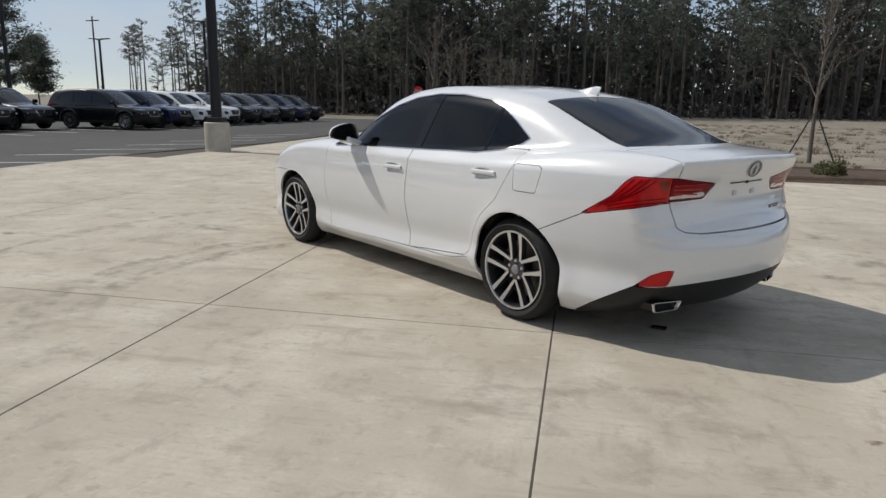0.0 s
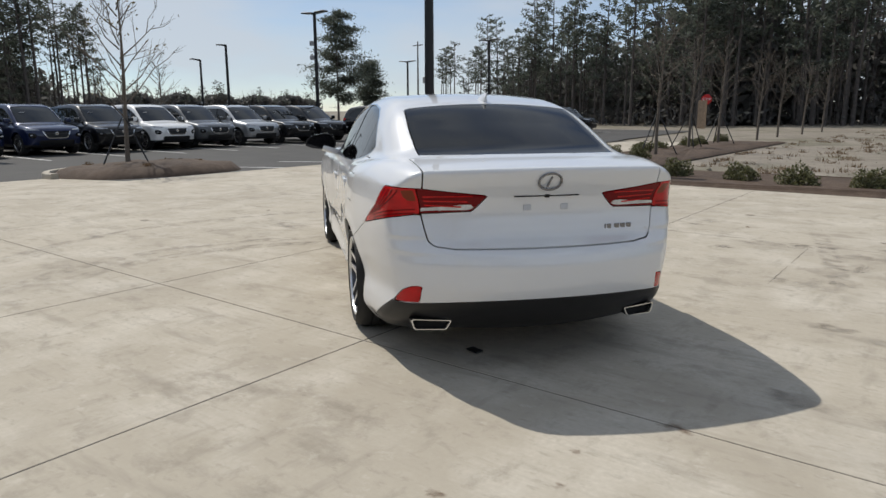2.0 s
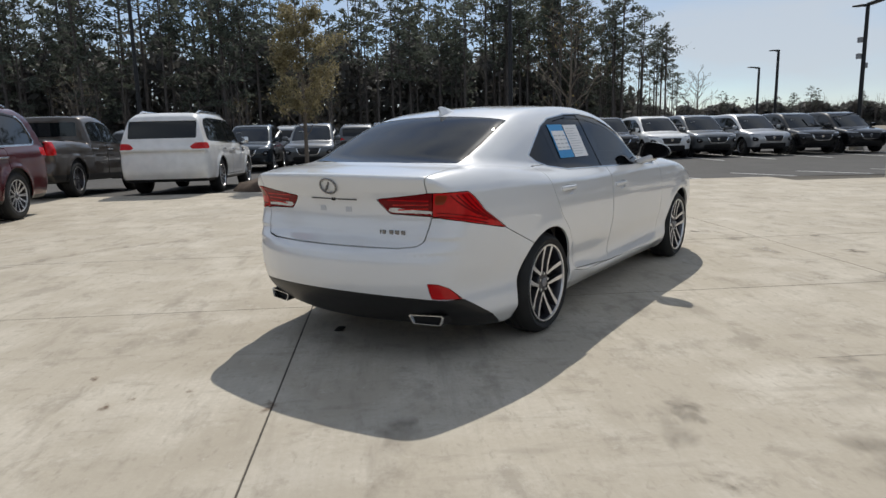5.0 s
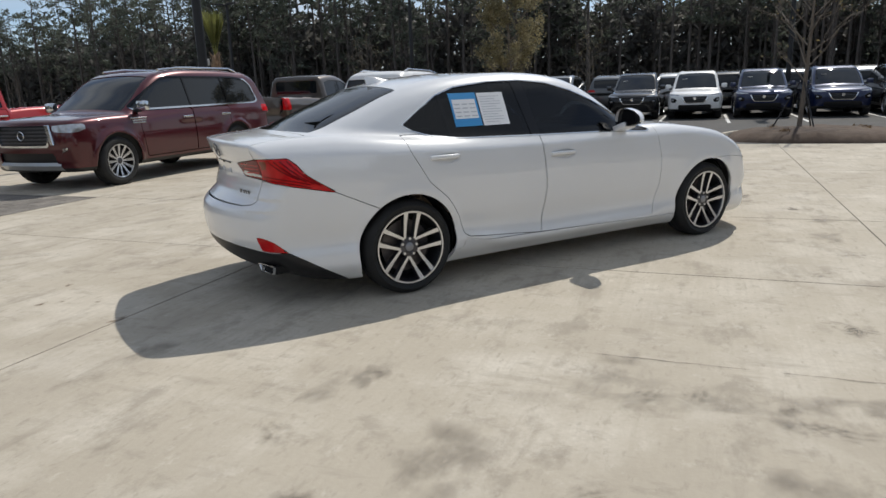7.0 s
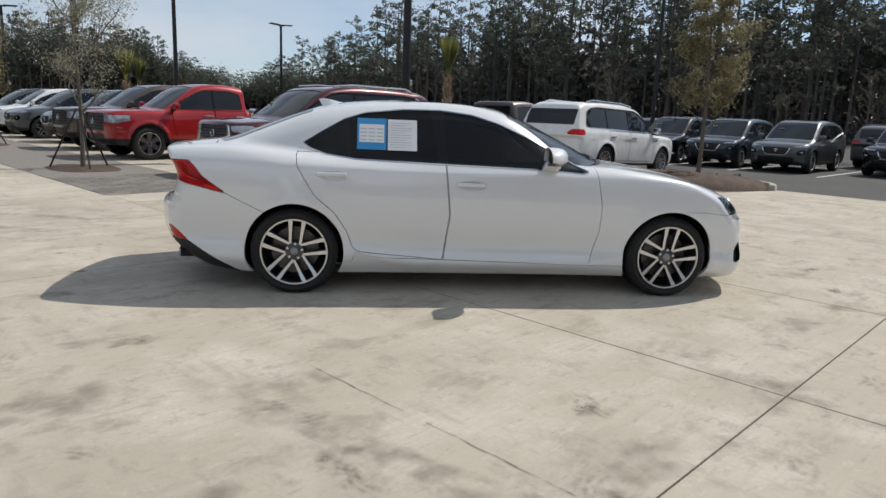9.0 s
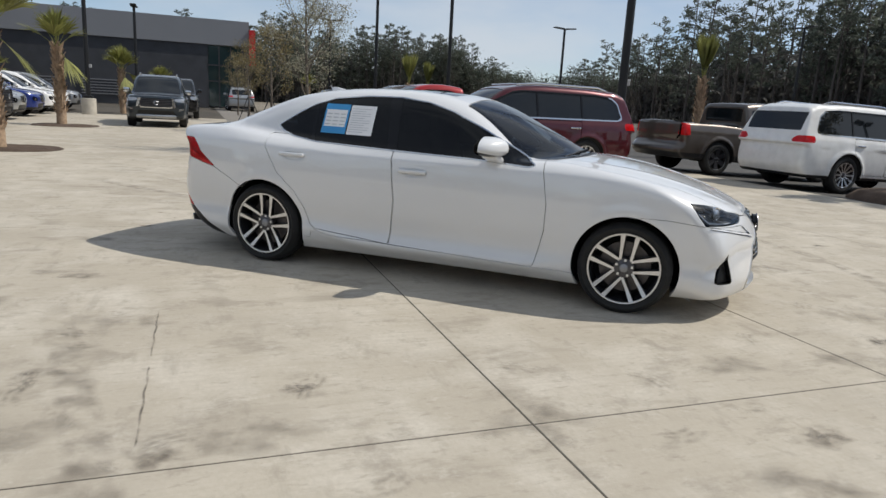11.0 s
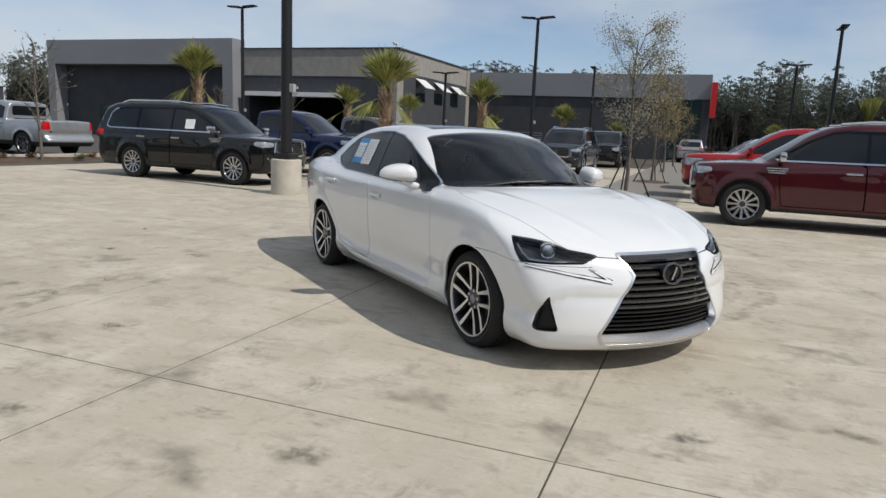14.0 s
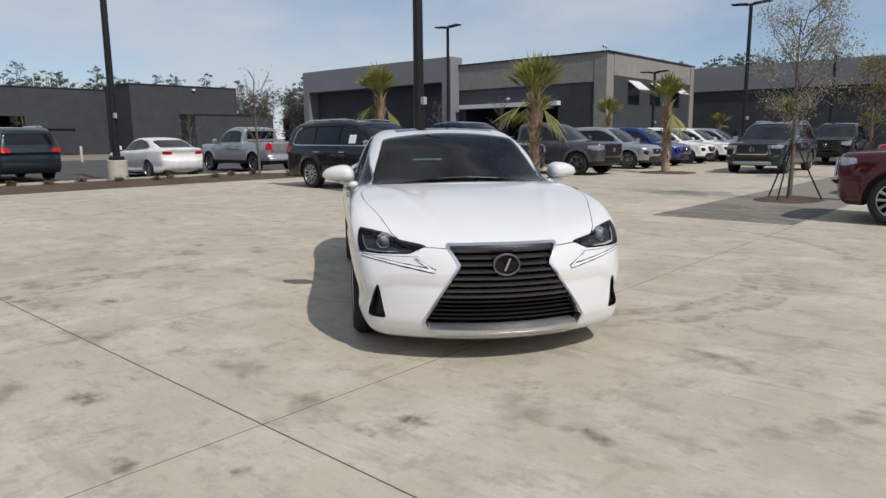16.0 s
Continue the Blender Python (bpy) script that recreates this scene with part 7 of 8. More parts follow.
wall_box("bay_frame", M["coping"], -67.02, -66.94, 17.25, 17.4, 0, 3.6, b3)
wall_box("roller_door", M["coping"], -67.0, -66.95, 18.6, 21.4, 0, 2.45, b3, "grey roller door")
for k in range(9):
    wall_box("door_slat", M["block_dark"], -66.95, -66.92, 18.68, 21.32, 0.06 + 0.265 * k, 0.30 + 0.265 * k, b3)
wall_box("door_hood", M["coping"], -67.0, -66.75, 18.5, 21.5, 2.45, 2.75, b3)
wall_box("annex", M["block_dark"], -61.5, -58.6, 29.6, 38.6, 0, 3.75, b3, "dark block annex")
wall_box("annex_coping", M["coping"], -61.5, -58.5, 29.5, 38.7, 3.75, 3.83, b3)
wall_box("annex_door", M["coping"], -58.6, -58.54, 33.0, 35.0, 0, 2.3, b3, "grey double door")
wall_box("door_sign", M["panel_white"], -58.6, -58.52, 33.2, 33.6, 1.95, 2.1, b3)
wall_box("meter_box", M["coping"], -60.6, -58.7, 29.3, 29.58, 0.4, 1.5, b3, "dark meter box")
wall_box("wall_lamp", M["panel_white"], -61.5, -61.3, 31.0, 31.3, 6.2, 6.4, b3, "small pale wall lamp")
for u, v in ((-70, 20), (-64, 34)):
    x, y, _ = site(u, v)
    c = box_bm((0.08, 1.6, 0.06), (x, y, 7.6), 0.01)
    box_bm((0.08, 1.6, 0.06), (x, y, 7.0), 0.01, c)
    for dy in (-0.75, 0, 0.75):
        box_bm((0.07, 0.07, 1.6), (x, y + dy, 6.9), 0.01, c)
    part("roof_ladder", c, M["panel_white"], b3, "white roof rail")
x, y, _ = site(-40, 18)
cab = thing("utility_cabinet", "green steel utility cabinet by the far building", "cabinet", (x, y, 0), SITE)
part("cabinet_body", box_bm((1.0, 1.4, 1.2), (0, 0, 0.6), 0.03), M["green_box"], cab)
for k in range(6):
    x, y, _ = site(-41 - k * 0.2, 10 + k * 2.3)
    b = thing("bollard", "short pale grey bollard on the far kerb", "bollard", (x, y, -0.02), 0, "bollards")
    part("bollard_post", lathe_z([(0, 0), (0.08, 0), (0.08, 0.95), (0.05, 1.0), (0, 1.01)], 12), M["pole_base"], b, smooth=True)

# ---- plants ----
def leaf_cloud(centres, size, rng, flat=0.0, aspect=1.0):
    """Small random quads at the given centres."""
    n = len(centres)
    a = rng.normal(size=(n, 3))
    a[:, 2] *= 1 - flat
    a /= np.linalg.norm(a, axis=1, keepdims=True)
    b = rng.normal(size=(n, 3))
    b -= (a * b).sum(1, keepdims=True) * a
    b /= np.linalg.norm(b, axis=1, keepdims=True)
    s = size * rng.uniform(0.6, 1.4, (n, 1))
    V = np.stack([centres - a * s, centres - b * s * 0.5 * aspect, centres + a * s, centres + b * s * 0.5 * aspect], 1).reshape(-1, 3)
    return V, np.arange(4 * n).reshape(-1, 4)


def tube(points, radii, seg=6):
    """A tapered tube through points: vertices and quads."""
    V, F = [], []
    points = [np.array(p, float) for p in points]
    for i, p in enumerate(points):
        d = points[min(i + 1, len(points) - 1)] - points[max(i - 1, 0)]
        d /= max(np.linalg.norm(d), 1e-9)
        h = np.array([1.0, 0, 0]) if abs(d[0]) < 0.8 else np.array([0, 1.0, 0])
        u = np.cross(d, h)
        u /= np.linalg.norm(u)
        w = np.cross(d, u)
        for k in range(seg):
            t = 2 * math.pi * k / seg
            V.append(p + radii[i] * (math.cos(t) * u + math.sin(t) * w))
    for i in range(len(points) - 1):
        for k in range(seg):
            F.append((i * seg + k, i * seg + (k + 1) % seg, (i + 1) * seg + (k + 1) % seg, (i + 1) * seg + k))
    return np.array(V), np.array(F)


class Bag:
    """Gathers vertices, quads and material numbers for one mesh."""

    def __init__(self):
        self.V, self.F, self.I, self.n = [], [], [], 0

    def add(self, V, F, idx):
        self.V.append(V)
        self.F.append(F + self.n)
        self.I.append(np.full(len(F), idx))
        self.n += len(V)

    def done(self, name, mats, parent=None, label="", smooth=False):
        V, F, I = np.concatenate(self.V), np.concatenate(self.F), np.concatenate(self.I)
        me = bpy.data.meshes.new(name)
        me.vertices.add(len(V))
        me.vertices.foreach_set("co", V.astype(np.float32).ravel())
        me.loops.add(F.size)
        me.loops.foreach_set("vertex_index", F.astype(np.int32).ravel())
        me.polygons.add(len(F))
        me.polygons.foreach_set("loop_start", np.arange(0, F.size, 4, dtype=np.int32))
        me.polygons.foreach_set("material_index", I.astype(np.int32))
        if smooth:
            me.polygons.foreach_set("use_smooth", np.ones(len(F), bool))
        for m in mats:
            me.materials.append(m)
        me.update(calc_edges=True)
        me.validate()
        ob = new(name, me)
        if parent:
            ob.parent = parent
        if label:
            ob["label"] = label
        return ob


def pine_kind(seed, h, crown=0.45, wide=2.0, leaves=260, size=0.3, limbs=20, fluff=1.0):
    """A tall pine as raw arrays: trunk and limbs, needle clumps."""
    rng = np.random.default_rng(seed)
    lean = rng.normal(0, 0.012, 2) * h
    pts = [(lean[0] * t * t, lean[1] * t * t, h * t) for t in np.linspace(0, 1, 6)]
    parts_ = [(*tube(pts, [0.18 * h / 16 * (1 - 0.8 * t) for t in np.linspace(0, 1, 6)], 6 if limbs > 12 else 4), 0)]
    C = []
    for k in range(limbs):
        f = 1 - crown + crown * (k + rng.uniform(0, 0.8)) / limbs
        base = np.array([lean[0] * f * f, lean[1] * f * f, h * f])
        r = wide * (0.35 + 0.9 * math.sin(math.pi * min(1, (f - (1 - crown)) / crown * 0.85 + 0.12))) * rng.uniform(0.5, 1.15)
        a = rng.uniform(0, 2 * math.pi)
        tip = base + np.array([math.cos(a) * r, math.sin(a) * r, r * (rng.uniform(0.05, 0.5) if fluff == 1 else rng.uniform(-0.12, 0.22))])
        if limbs > 12:
            parts_.append((*tube([base, (base + tip) / 2 + np.array([0, 0, -0.05 * r]), tip], [0.05, 0.035, 0.012], 4), 0))
        n = max(4, int(leaves / limbs))
        tuft_at = base + (tip - base) * rng.choice([0.55, 0.8, 1.0], (n, 1))
        C.append(tuft_at + rng.normal(0, (0.16 * r / wide + 0.16) * fluff, (n, 3)) * np.array([1, 1, 0.6 if fluff == 1 else 0.40]))
    for k in range(7 if limbs > 12 else 0):
        f = rng.uniform(0.12, max(0.15, 1 - crown))
        base = np.array([lean[0] * f * f, lean[1] * f * f, h * f])
        a = rng.uniform(0, 2 * math.pi)
        r = rng.uniform(0.4, 1.6)
        parts_.append((*tube([base, base + np.array([math.cos(a) * r, math.sin(a) * r, 0.1])], [0.025, 0.008], 4), 0))
    V, F = leaf_cloud(np.concatenate(C), size, rng, 0.2, 0.55)
    parts_.append((V, F, 1))
    return parts_


KINDS = ((15, 0.50, 1.9, 460), (17, 0.40, 2.1, 460), (13, 0.58, 1.8, 420), (18, 0.36, 1.9, 420), (11, 0.75, 1.9, 480), (16, 0.46, 2.3, 520))
PINES = [pine_kind(k, h, c, w, n, 0.27) for k, (h, c, w, n) in enumerate(KINDS)]
FAR_PINES = [pine_kind(20 + k, h, c, w, n * 0.36, 0.42, 10) for k, (h, c, w, n) in enumerate(KINDS)]


def woods(path, depth, spacing, seed, label, under=1.0, fill=1.0, clumps=0.0):
    """A belt of pines along site points (u, v, height), with undergrowth: one object."""
    rng = np.random.default_rng(seed)
    bag = Bag()
    c, s = math.cos(radians(SITE)), math.sin(radians(SITE))
    for (u0, v0, h0), (u1, v1, h1) in zip(path, path[1:]):
        ln = math.hypot(u1 - u0, v1 - v0)
        du, dv = (u1 - u0) / ln, (v1 - v0) / ln
        nu, nv = -dv, du
        if nu * (u0 + u1) / 2 + nv * (v0 + v1) / 2 < 0:
            nu, nv = -nu, -nv
        for _ in range(int(ln * depth / spacing**2)):
            a, d = rng.uniform(0, ln), depth * rng.uniform(0, 1) ** 1.15
            x, y, _z = site(u0 + du * a + nu * d, v0 + dv * a + nv * d)
            k = (h0 + (h1 - h0) * a / ln) * rng.uniform(0.70, 1.16)
            t = rng.uniform(0, 2 * math.pi)
            R = np.array([[math.cos(t), -math.sin(t), 0], [math.sin(t), math.cos(t), 0], [0, 0, 1]])
            for V, F, i in (PINES if d < depth * 0.35 else FAR_PINES)[rng.integers(len(KINDS))]:
                bag.add(V @ R.T * k + np.array([x, y, -0.1]), F, i)
        for n, lo, top, power, size in ((int(ln * 26 * under), 0.0, 1.8, 1.0, 0.34), (int(ln * 66 * under * fill), 0.3, 10.0, 1.2, 0.58), (int(ln * 85 * under * fill), 0.4, 11.5, 0.95, 0.80)):
            a, d = rng.uniform(0, ln, n), rng.uniform(lo, 1, n) * depth
            h = rng.uniform(0, 1, n) ** power * top * (h0 + (h1 - h0) * a / ln) * (0.72 + 0.28 * np.sin(a * 0.35 + seed) ** 2)
            U, W_ = u0 + du * a + nu * d, v0 + dv * a + nv * d
            V, F = leaf_cloud(np.stack([U * c - W_ * s, U * s + W_ * c, h], 1), size, rng, 0.0, 0.7)
            bag.add(V, F, 2)
        for _ in range(int(ln * clumps)):
            a, d = rng.uniform(0, ln), rng.uniform(0, 1) * depth
            h = h0 + (h1 - h0) * a / ln
            x, y, _z = site(u0 + du * a + nu * d, v0 + dv * a + nv * d)
            C = np.array([x, y, h * rng.uniform(5.0, 14.5)]) + rng.normal(0, 1, (170, 3)) * np.array([1.15, 1.15, 0.75])
            bag.add(*leaf_cloud(C, 0.22, rng, 0.2, 0.6), 1)
        for _ in range(int(ln * 1.3 * under)):
            a, d = rng.uniform(0, ln), rng.uniform(0, 0.6) * depth
            x, y, _z = site(u0 + du * a + nu * d, v0 + dv * a + nv * d)
            top = np.array([rng.normal(0, 0.5), rng.normal(0, 0.5), rng.uniform(2.5, 6.5)])
            bag.add(*tube([np.array([x, y, 0]), np.array([x, y, 0]) + top], [0.05, 0.012], 4), 0)
            for _k in range(4):
                b0 = np.array([x, y, 0]) + top * rng.uniform(0.4, 0.9)
                bag.add(*tube([b0, b0 + rng.normal(0, 0.5, 3) + np.array([0, 0, 0.8])], [0.022, 0.006], 4), 3)
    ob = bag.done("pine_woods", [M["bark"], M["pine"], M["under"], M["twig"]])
    return tagged(ob, label, "woods", kind="stuff")


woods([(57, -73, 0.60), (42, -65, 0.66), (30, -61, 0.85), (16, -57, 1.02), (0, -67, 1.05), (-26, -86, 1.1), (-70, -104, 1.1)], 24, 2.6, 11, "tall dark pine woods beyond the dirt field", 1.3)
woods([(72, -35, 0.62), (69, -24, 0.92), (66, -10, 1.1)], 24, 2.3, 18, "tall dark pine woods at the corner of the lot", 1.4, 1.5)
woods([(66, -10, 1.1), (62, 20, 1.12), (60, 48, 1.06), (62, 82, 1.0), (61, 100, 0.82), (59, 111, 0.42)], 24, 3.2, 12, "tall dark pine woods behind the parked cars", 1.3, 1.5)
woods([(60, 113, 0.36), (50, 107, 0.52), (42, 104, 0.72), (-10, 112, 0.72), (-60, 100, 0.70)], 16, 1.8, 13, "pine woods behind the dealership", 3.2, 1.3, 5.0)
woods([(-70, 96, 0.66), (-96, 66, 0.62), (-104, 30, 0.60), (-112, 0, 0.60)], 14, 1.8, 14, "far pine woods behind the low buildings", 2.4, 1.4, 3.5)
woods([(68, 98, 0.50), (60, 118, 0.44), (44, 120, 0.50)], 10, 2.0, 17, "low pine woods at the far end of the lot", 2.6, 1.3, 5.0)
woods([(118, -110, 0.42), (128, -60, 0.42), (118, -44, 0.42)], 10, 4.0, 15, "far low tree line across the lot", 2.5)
# out of view, added for the car paint to reflect
woods([(-30, -120, 0.9), (-110, -90, 0.9), (-130, -20, 0.9)], 14, 3.8, 16, "unseen pine woods added for reflections", 0.5)


def single_pine(u, v, h, seed, label):
    x, y, _ = site(u, v)
    p = thing("pine_tree", label, "tree", (x, y, -0.05), 0)
    tr, cr = Bag(), Bag()
    for V, F, i in pine_kind(seed, h, 0.80, h * 0.20, 13000, 0.18, 52, 1.9):
        (cr if i else tr).add(V, F, 0)
    tr.done("trunk", [M["bark"]], p)
    cr.done("crown", [M["pine"]], p, "dark green needle crown")


single_pine(56, -53, 12.6, 31, "lone broad pine tree beyond the lot")
single_pine(66, -69, 8.2, 32, "small pine tree beyond the lot")


def young_tree(u, v, h, seed, leaf, leaves, spread, label, stakes=True, size=0.05, clear=0.32, z=0.0, multi=1):
    """A thin planted tree: trunk, forking limbs, small leaves, and stakes with ties."""
    rng = np.random.default_rng(seed)
    x, y, _ = site(u, v)
    tree = thing("young_tree", label, "tree", (x, y, z + fall(u)), 0, "young planted trees")
    trunk, limbs, C = Bag(), Bag(), []
    top = np.array([rng.normal(0, 0.06), rng.normal(0, 0.06), h * 0.92])
    pts = [top * t + np.array([0.03 * math.sin(5 * t), 0.03 * math.cos(4 * t) - 0.03, 0]) for t in np.linspace(0, 1, 7)]
    trunk.add(*tube(pts, [0.05 * h / 4 * (1 - 0.85 * t) + 0.004 for t in np.linspace(0, 1, 7)], 8), 0)

    def grow(base, way, length, r, depth):
        mid = base + way * length * 0.5 + rng.normal(0, 0.04 * length, 3)
        tip = base + way * length + np.array([0, 0, 0.10 * length]) + rng.normal(0, 0.05 * length, 3)
        limbs.add(*tube([base, mid, tip], [r, r * 0.75, r * 0.35], 4), 0)
        if depth == 0:
            n = rng.poisson(leaves)
            if n:
                C.append(base + (tip - base) * rng.uniform(0.2, 1.1, (n, 1)) + rng.normal(0, 0.12 * spread, (n, 3)))
            return
        for _ in range(rng.integers(2, 4)):
            f = rng.uniform(0.35, 1.0)
            d = way + rng.normal(0, 0.45, 3)
            d[2] = abs(d[2]) * 0.9 + 0.1
            d /= np.linalg.norm(d)
            grow(base + (tip - base) * f, d, length * rng.uniform(0.45, 0.7), r * 0.55, depth - 1)

    nb = int(12 + 2 * h)
    for k in range(nb):
        f = clear + (0.97 - clear) * (k + rng.uniform(0, 0.9)) / nb
        a = k * 2.4 + rng.normal(0, 0.3)
        reach = spread * h * 0.30 * (1.05 - abs((f - clear) / (1 - clear) - 0.32) * 1.0) * rng.uniform(0.7, 1.1)
        up = 0.75 + rng.uniform(0, 0.5)
        d = np.array([math.cos(a), math.sin(a), up])
        d /= np.linalg.norm(d)
        grow(top * f, d, reach, 0.016 * h / 4, 2)
    trunk.done("trunk", [M["twig"]], tree, smooth=True)
    limbs.done("branching", [M["twig"]], tree, "thin grey limbs and twigs")
    if C:
        C = np.concatenate(C)
        cb = Bag()
        cb.add(*leaf_cloud(C, size, rng, 0.0, 0.9), 0)
        cb.done("crown", [leaf], tree, "loose crown of small leaves")
    if stakes:
        for k in range(3):
            a = 2 * math.pi * k / 3 + seed
            foot, head = (0.62 * math.cos(a), 0.62 * math.sin(a), -0.02), (0.05 * math.cos(a), 0.05 * math.sin(a), 1.15)
            part("stake", rod_bm(foot, head, 0.018, 0.016, 6), M["steel_black"], tree, "dark guy stake")
    return tree


young_tree(11.6, 3.15, 4.35, 41, M["olive"], 105.0, 0.66, "young tree with yellow-green spring leaves on the island", False, 0.034, 0.27, 0.10)
young_tree(11.8, -3.55, 4.3, 42, M["spring"], 1.6, 0.95, "thin young tree with few leaves on the island", True, 0.04, 0.25, 0.10)
young_tree(0.2, 10.4, 3.85, 43, M["blossom"], 70.0, 0.88, "young tree with pale buds in the paved strip", True, 0.022, 0.30)
young_tree(0.2, 18.4, 3.5, 44, M["spring"], 24.0, 0.85, "young tree with bronze leaves in the paved strip", True, 0.034, 0.30)
young_tree(0.1, 27.0, 3.5, 45, M["spring"], 24.0, 0.85, "young tree with bronze leaves in the paved strip", True, 0.034, 0.30)
young_tree(0.1, 36.0, 3.5, 46, M["spring"], 24.0, 0.85, "young tree with bronze leaves in the paved strip", False, 0.034, 0.30)
young_tree(-6.2, -11.9, 4.2, 47, M["blossom"], 0.25, 0.95, "bare young tree held by three stakes", True, 0.03, 0.36, 0.03)
for k, (u, v, h) in enumerate(((3.6, -14.9, 3.9), (3.9, -18.8, 3.8), (4.0, -22.6, 3.9), (3.6, -27, 3.9), (3.6, -31, 3.8), (3.4, -36, 3.9), (3.2, -41, 3.8))):
    young_tree(u, v, h, 50 + k, M["blossom"], 0.15, 0.95, "bare young tree along the path", k < 3, 0.03, 0.34, 0.03)
for k, (u, v, h) in enumerate(((-16.6, 9.0, 3.6), (-16.4, -1.5, 4.2), (-38, 18, 3.4), (-24, 33, 4.0), (-30, 33.5, 4.0), (34.0, -17.5, 4.6), (29, 16, 4.4), (30, 4, 4.0), (38, 10, 3.6))):
    young_tree(u, v, h, 60 + k, M["blossom"] if k < 5 else M["spring"], (0.6, 1.6, 0.6, 0.8, 0.8, 0.1, 1.4, 1.4, 2.0)[k], 0.85, "slender young tree with sparse buds", False, 0.035, 0.25, 0.03)


def palm(u, v, h, seed, fronds, bound, label):
    """A planted fan palm: crossed boot stubs up the trunk, and a crown of fans or a tied bundle."""
    rng = np.random.default_rng(seed)
    x, y, _ = site(u, v)
    p = thing("palm_tree", label, "palm", (x, y, -0.02), 0, "planted palms")
    th = h * 0.66
    tb = Bag()
    tb.add(*tube([(0, 0, 0), (0.02, 0, th * 0.5), (0, 0.01, th)], [0.15, 0.125, 0.12], 10), 0)
    tb.done("trunk", [M["palm_bark"]], p, "tan fibrous palm trunk")
    bb = Bag()
    z, k = h * 0.10, 0
    while z < th * 1.02:
        for j in range(7):
            a = 2 * math.pi * j / 7 + k * 0.45
            o = np.array([math.cos(a), math.sin(a), 0])
            t_ = np.array([-o[1], o[0], 0])
            r0 = 0.115
            b0 = o * r0 + np.array([0, 0, z])
            tip = o * (r0 + 0.10) + t_ * rng.choice([-0.07, 0.07]) + np.array([0, 0, z + 0.20])
            bb.add(np.array([b0 - t_ * 0.055, b0 + t_ * 0.055, tip + t_ * 0.018, tip - t_ * 0.018]), np.array([[0, 1, 2, 3]]), 0)
        z += 0.10
        k += 1
    bb.done("trunk_bark", [M["palm_bark"]], p, "crossed tan leaf stubs")
    for f in range(fronds):
        a = f * 2.4 + rng.normal(0, 0.2)
        up = (1.52 - 1.05 * (f / fronds) ** 1.3 if f < fronds * 0.88 else rng.uniform(-1.1, 0.1)) if not bound else rng.uniform(1.25, 1.5)
        o = np.array([math.cos(a) * math.cos(up), math.sin(a) * math.cos(up), math.sin(up)])
        stem = rng.uniform(0.35, 0.55)
        base, tip = np.array([0, 0, th]), np.array([0, 0, th]) + o * stem
        fb = Bag()
        fb.add(*tube([base, tip], [0.014, 0.009], 4), 0)
        side = np.cross(o, np.array([0, 0, 1.0]))
        side /= max(np.linalg.norm(side), 1e-6)
        upv = np.cross(side, o)
        nb = 18
        for j in range(nb):
            t = (j / (nb - 1) - 0.5) * (1.35 if not bound else 0.5)
            d = o * math.cos(t) + side * math.sin(t)
            ln = (0.86 - 0.20 * abs(t)) * rng.uniform(0.85, 1.1) * (1.0 if not bound else 1.3)
            droop = np.array([0, 0, -0.34 * ln * (0 if bound else 1) * rng.uniform(0.3, 1.2)])
            w = np.cross(d, upv) * 0.026
            m_ = tip + d * ln * 0.55 + droop * 0.25
            e = tip + d * ln + droop
            fb.add(np.array([tip - w * 0.4, tip + w * 0.4, m_ + w, m_ - w, e + w * 0.1, e - w * 0.1]), np.array([[0, 1, 2, 3], [3, 2, 4, 5]]), 0)
        fb.done("frond", [M["frond"]], p, "yellow-green fan frond" if f == 0 else "")
    return p


palm(-12.5, 11.0, 3.9, 71, 26, False, "planted fan palm behind the black SUV")
palm(-5.75, 10.0, 3.4, 72, 26, False, "planted fan palm with drooping fronds")
palm(-6.1, 18.9, 3.6, 73, 14, False, "planted fan palm with few fronds")
palm(-13.2, 28.0, 3.4, 74, 16, False, "planted fan palm by the building")
palm(-13.5, 21.9, 3.4, 75, 16, False, "planted fan palm in the vehicle row")
palm(-5.5, 31.4, 3.1, 76, 20, False, "planted fan palm far down the row")
palm(-14.8, 48.5, 3.0, 77, 14, False, "planted fan palm at the far wall")
palm(-4.4, 46.0, 2.6, 78, 16, False, "planted fan palm near the entrance")
palm(14.5, 14.5, 3.9, 79, 12, True, "planted palm with tied-up fronds")
palm(8.5, 30.0, 3.3, 80, 12, True, "planted palm with tied-up fronds")
palm(11.5, 36.0, 3.3, 81, 12, True, "planted palm with tied-up fronds")
palm(6.5, 52.0, 3.0, 82, 16, False, "planted fan palm far down the lot")


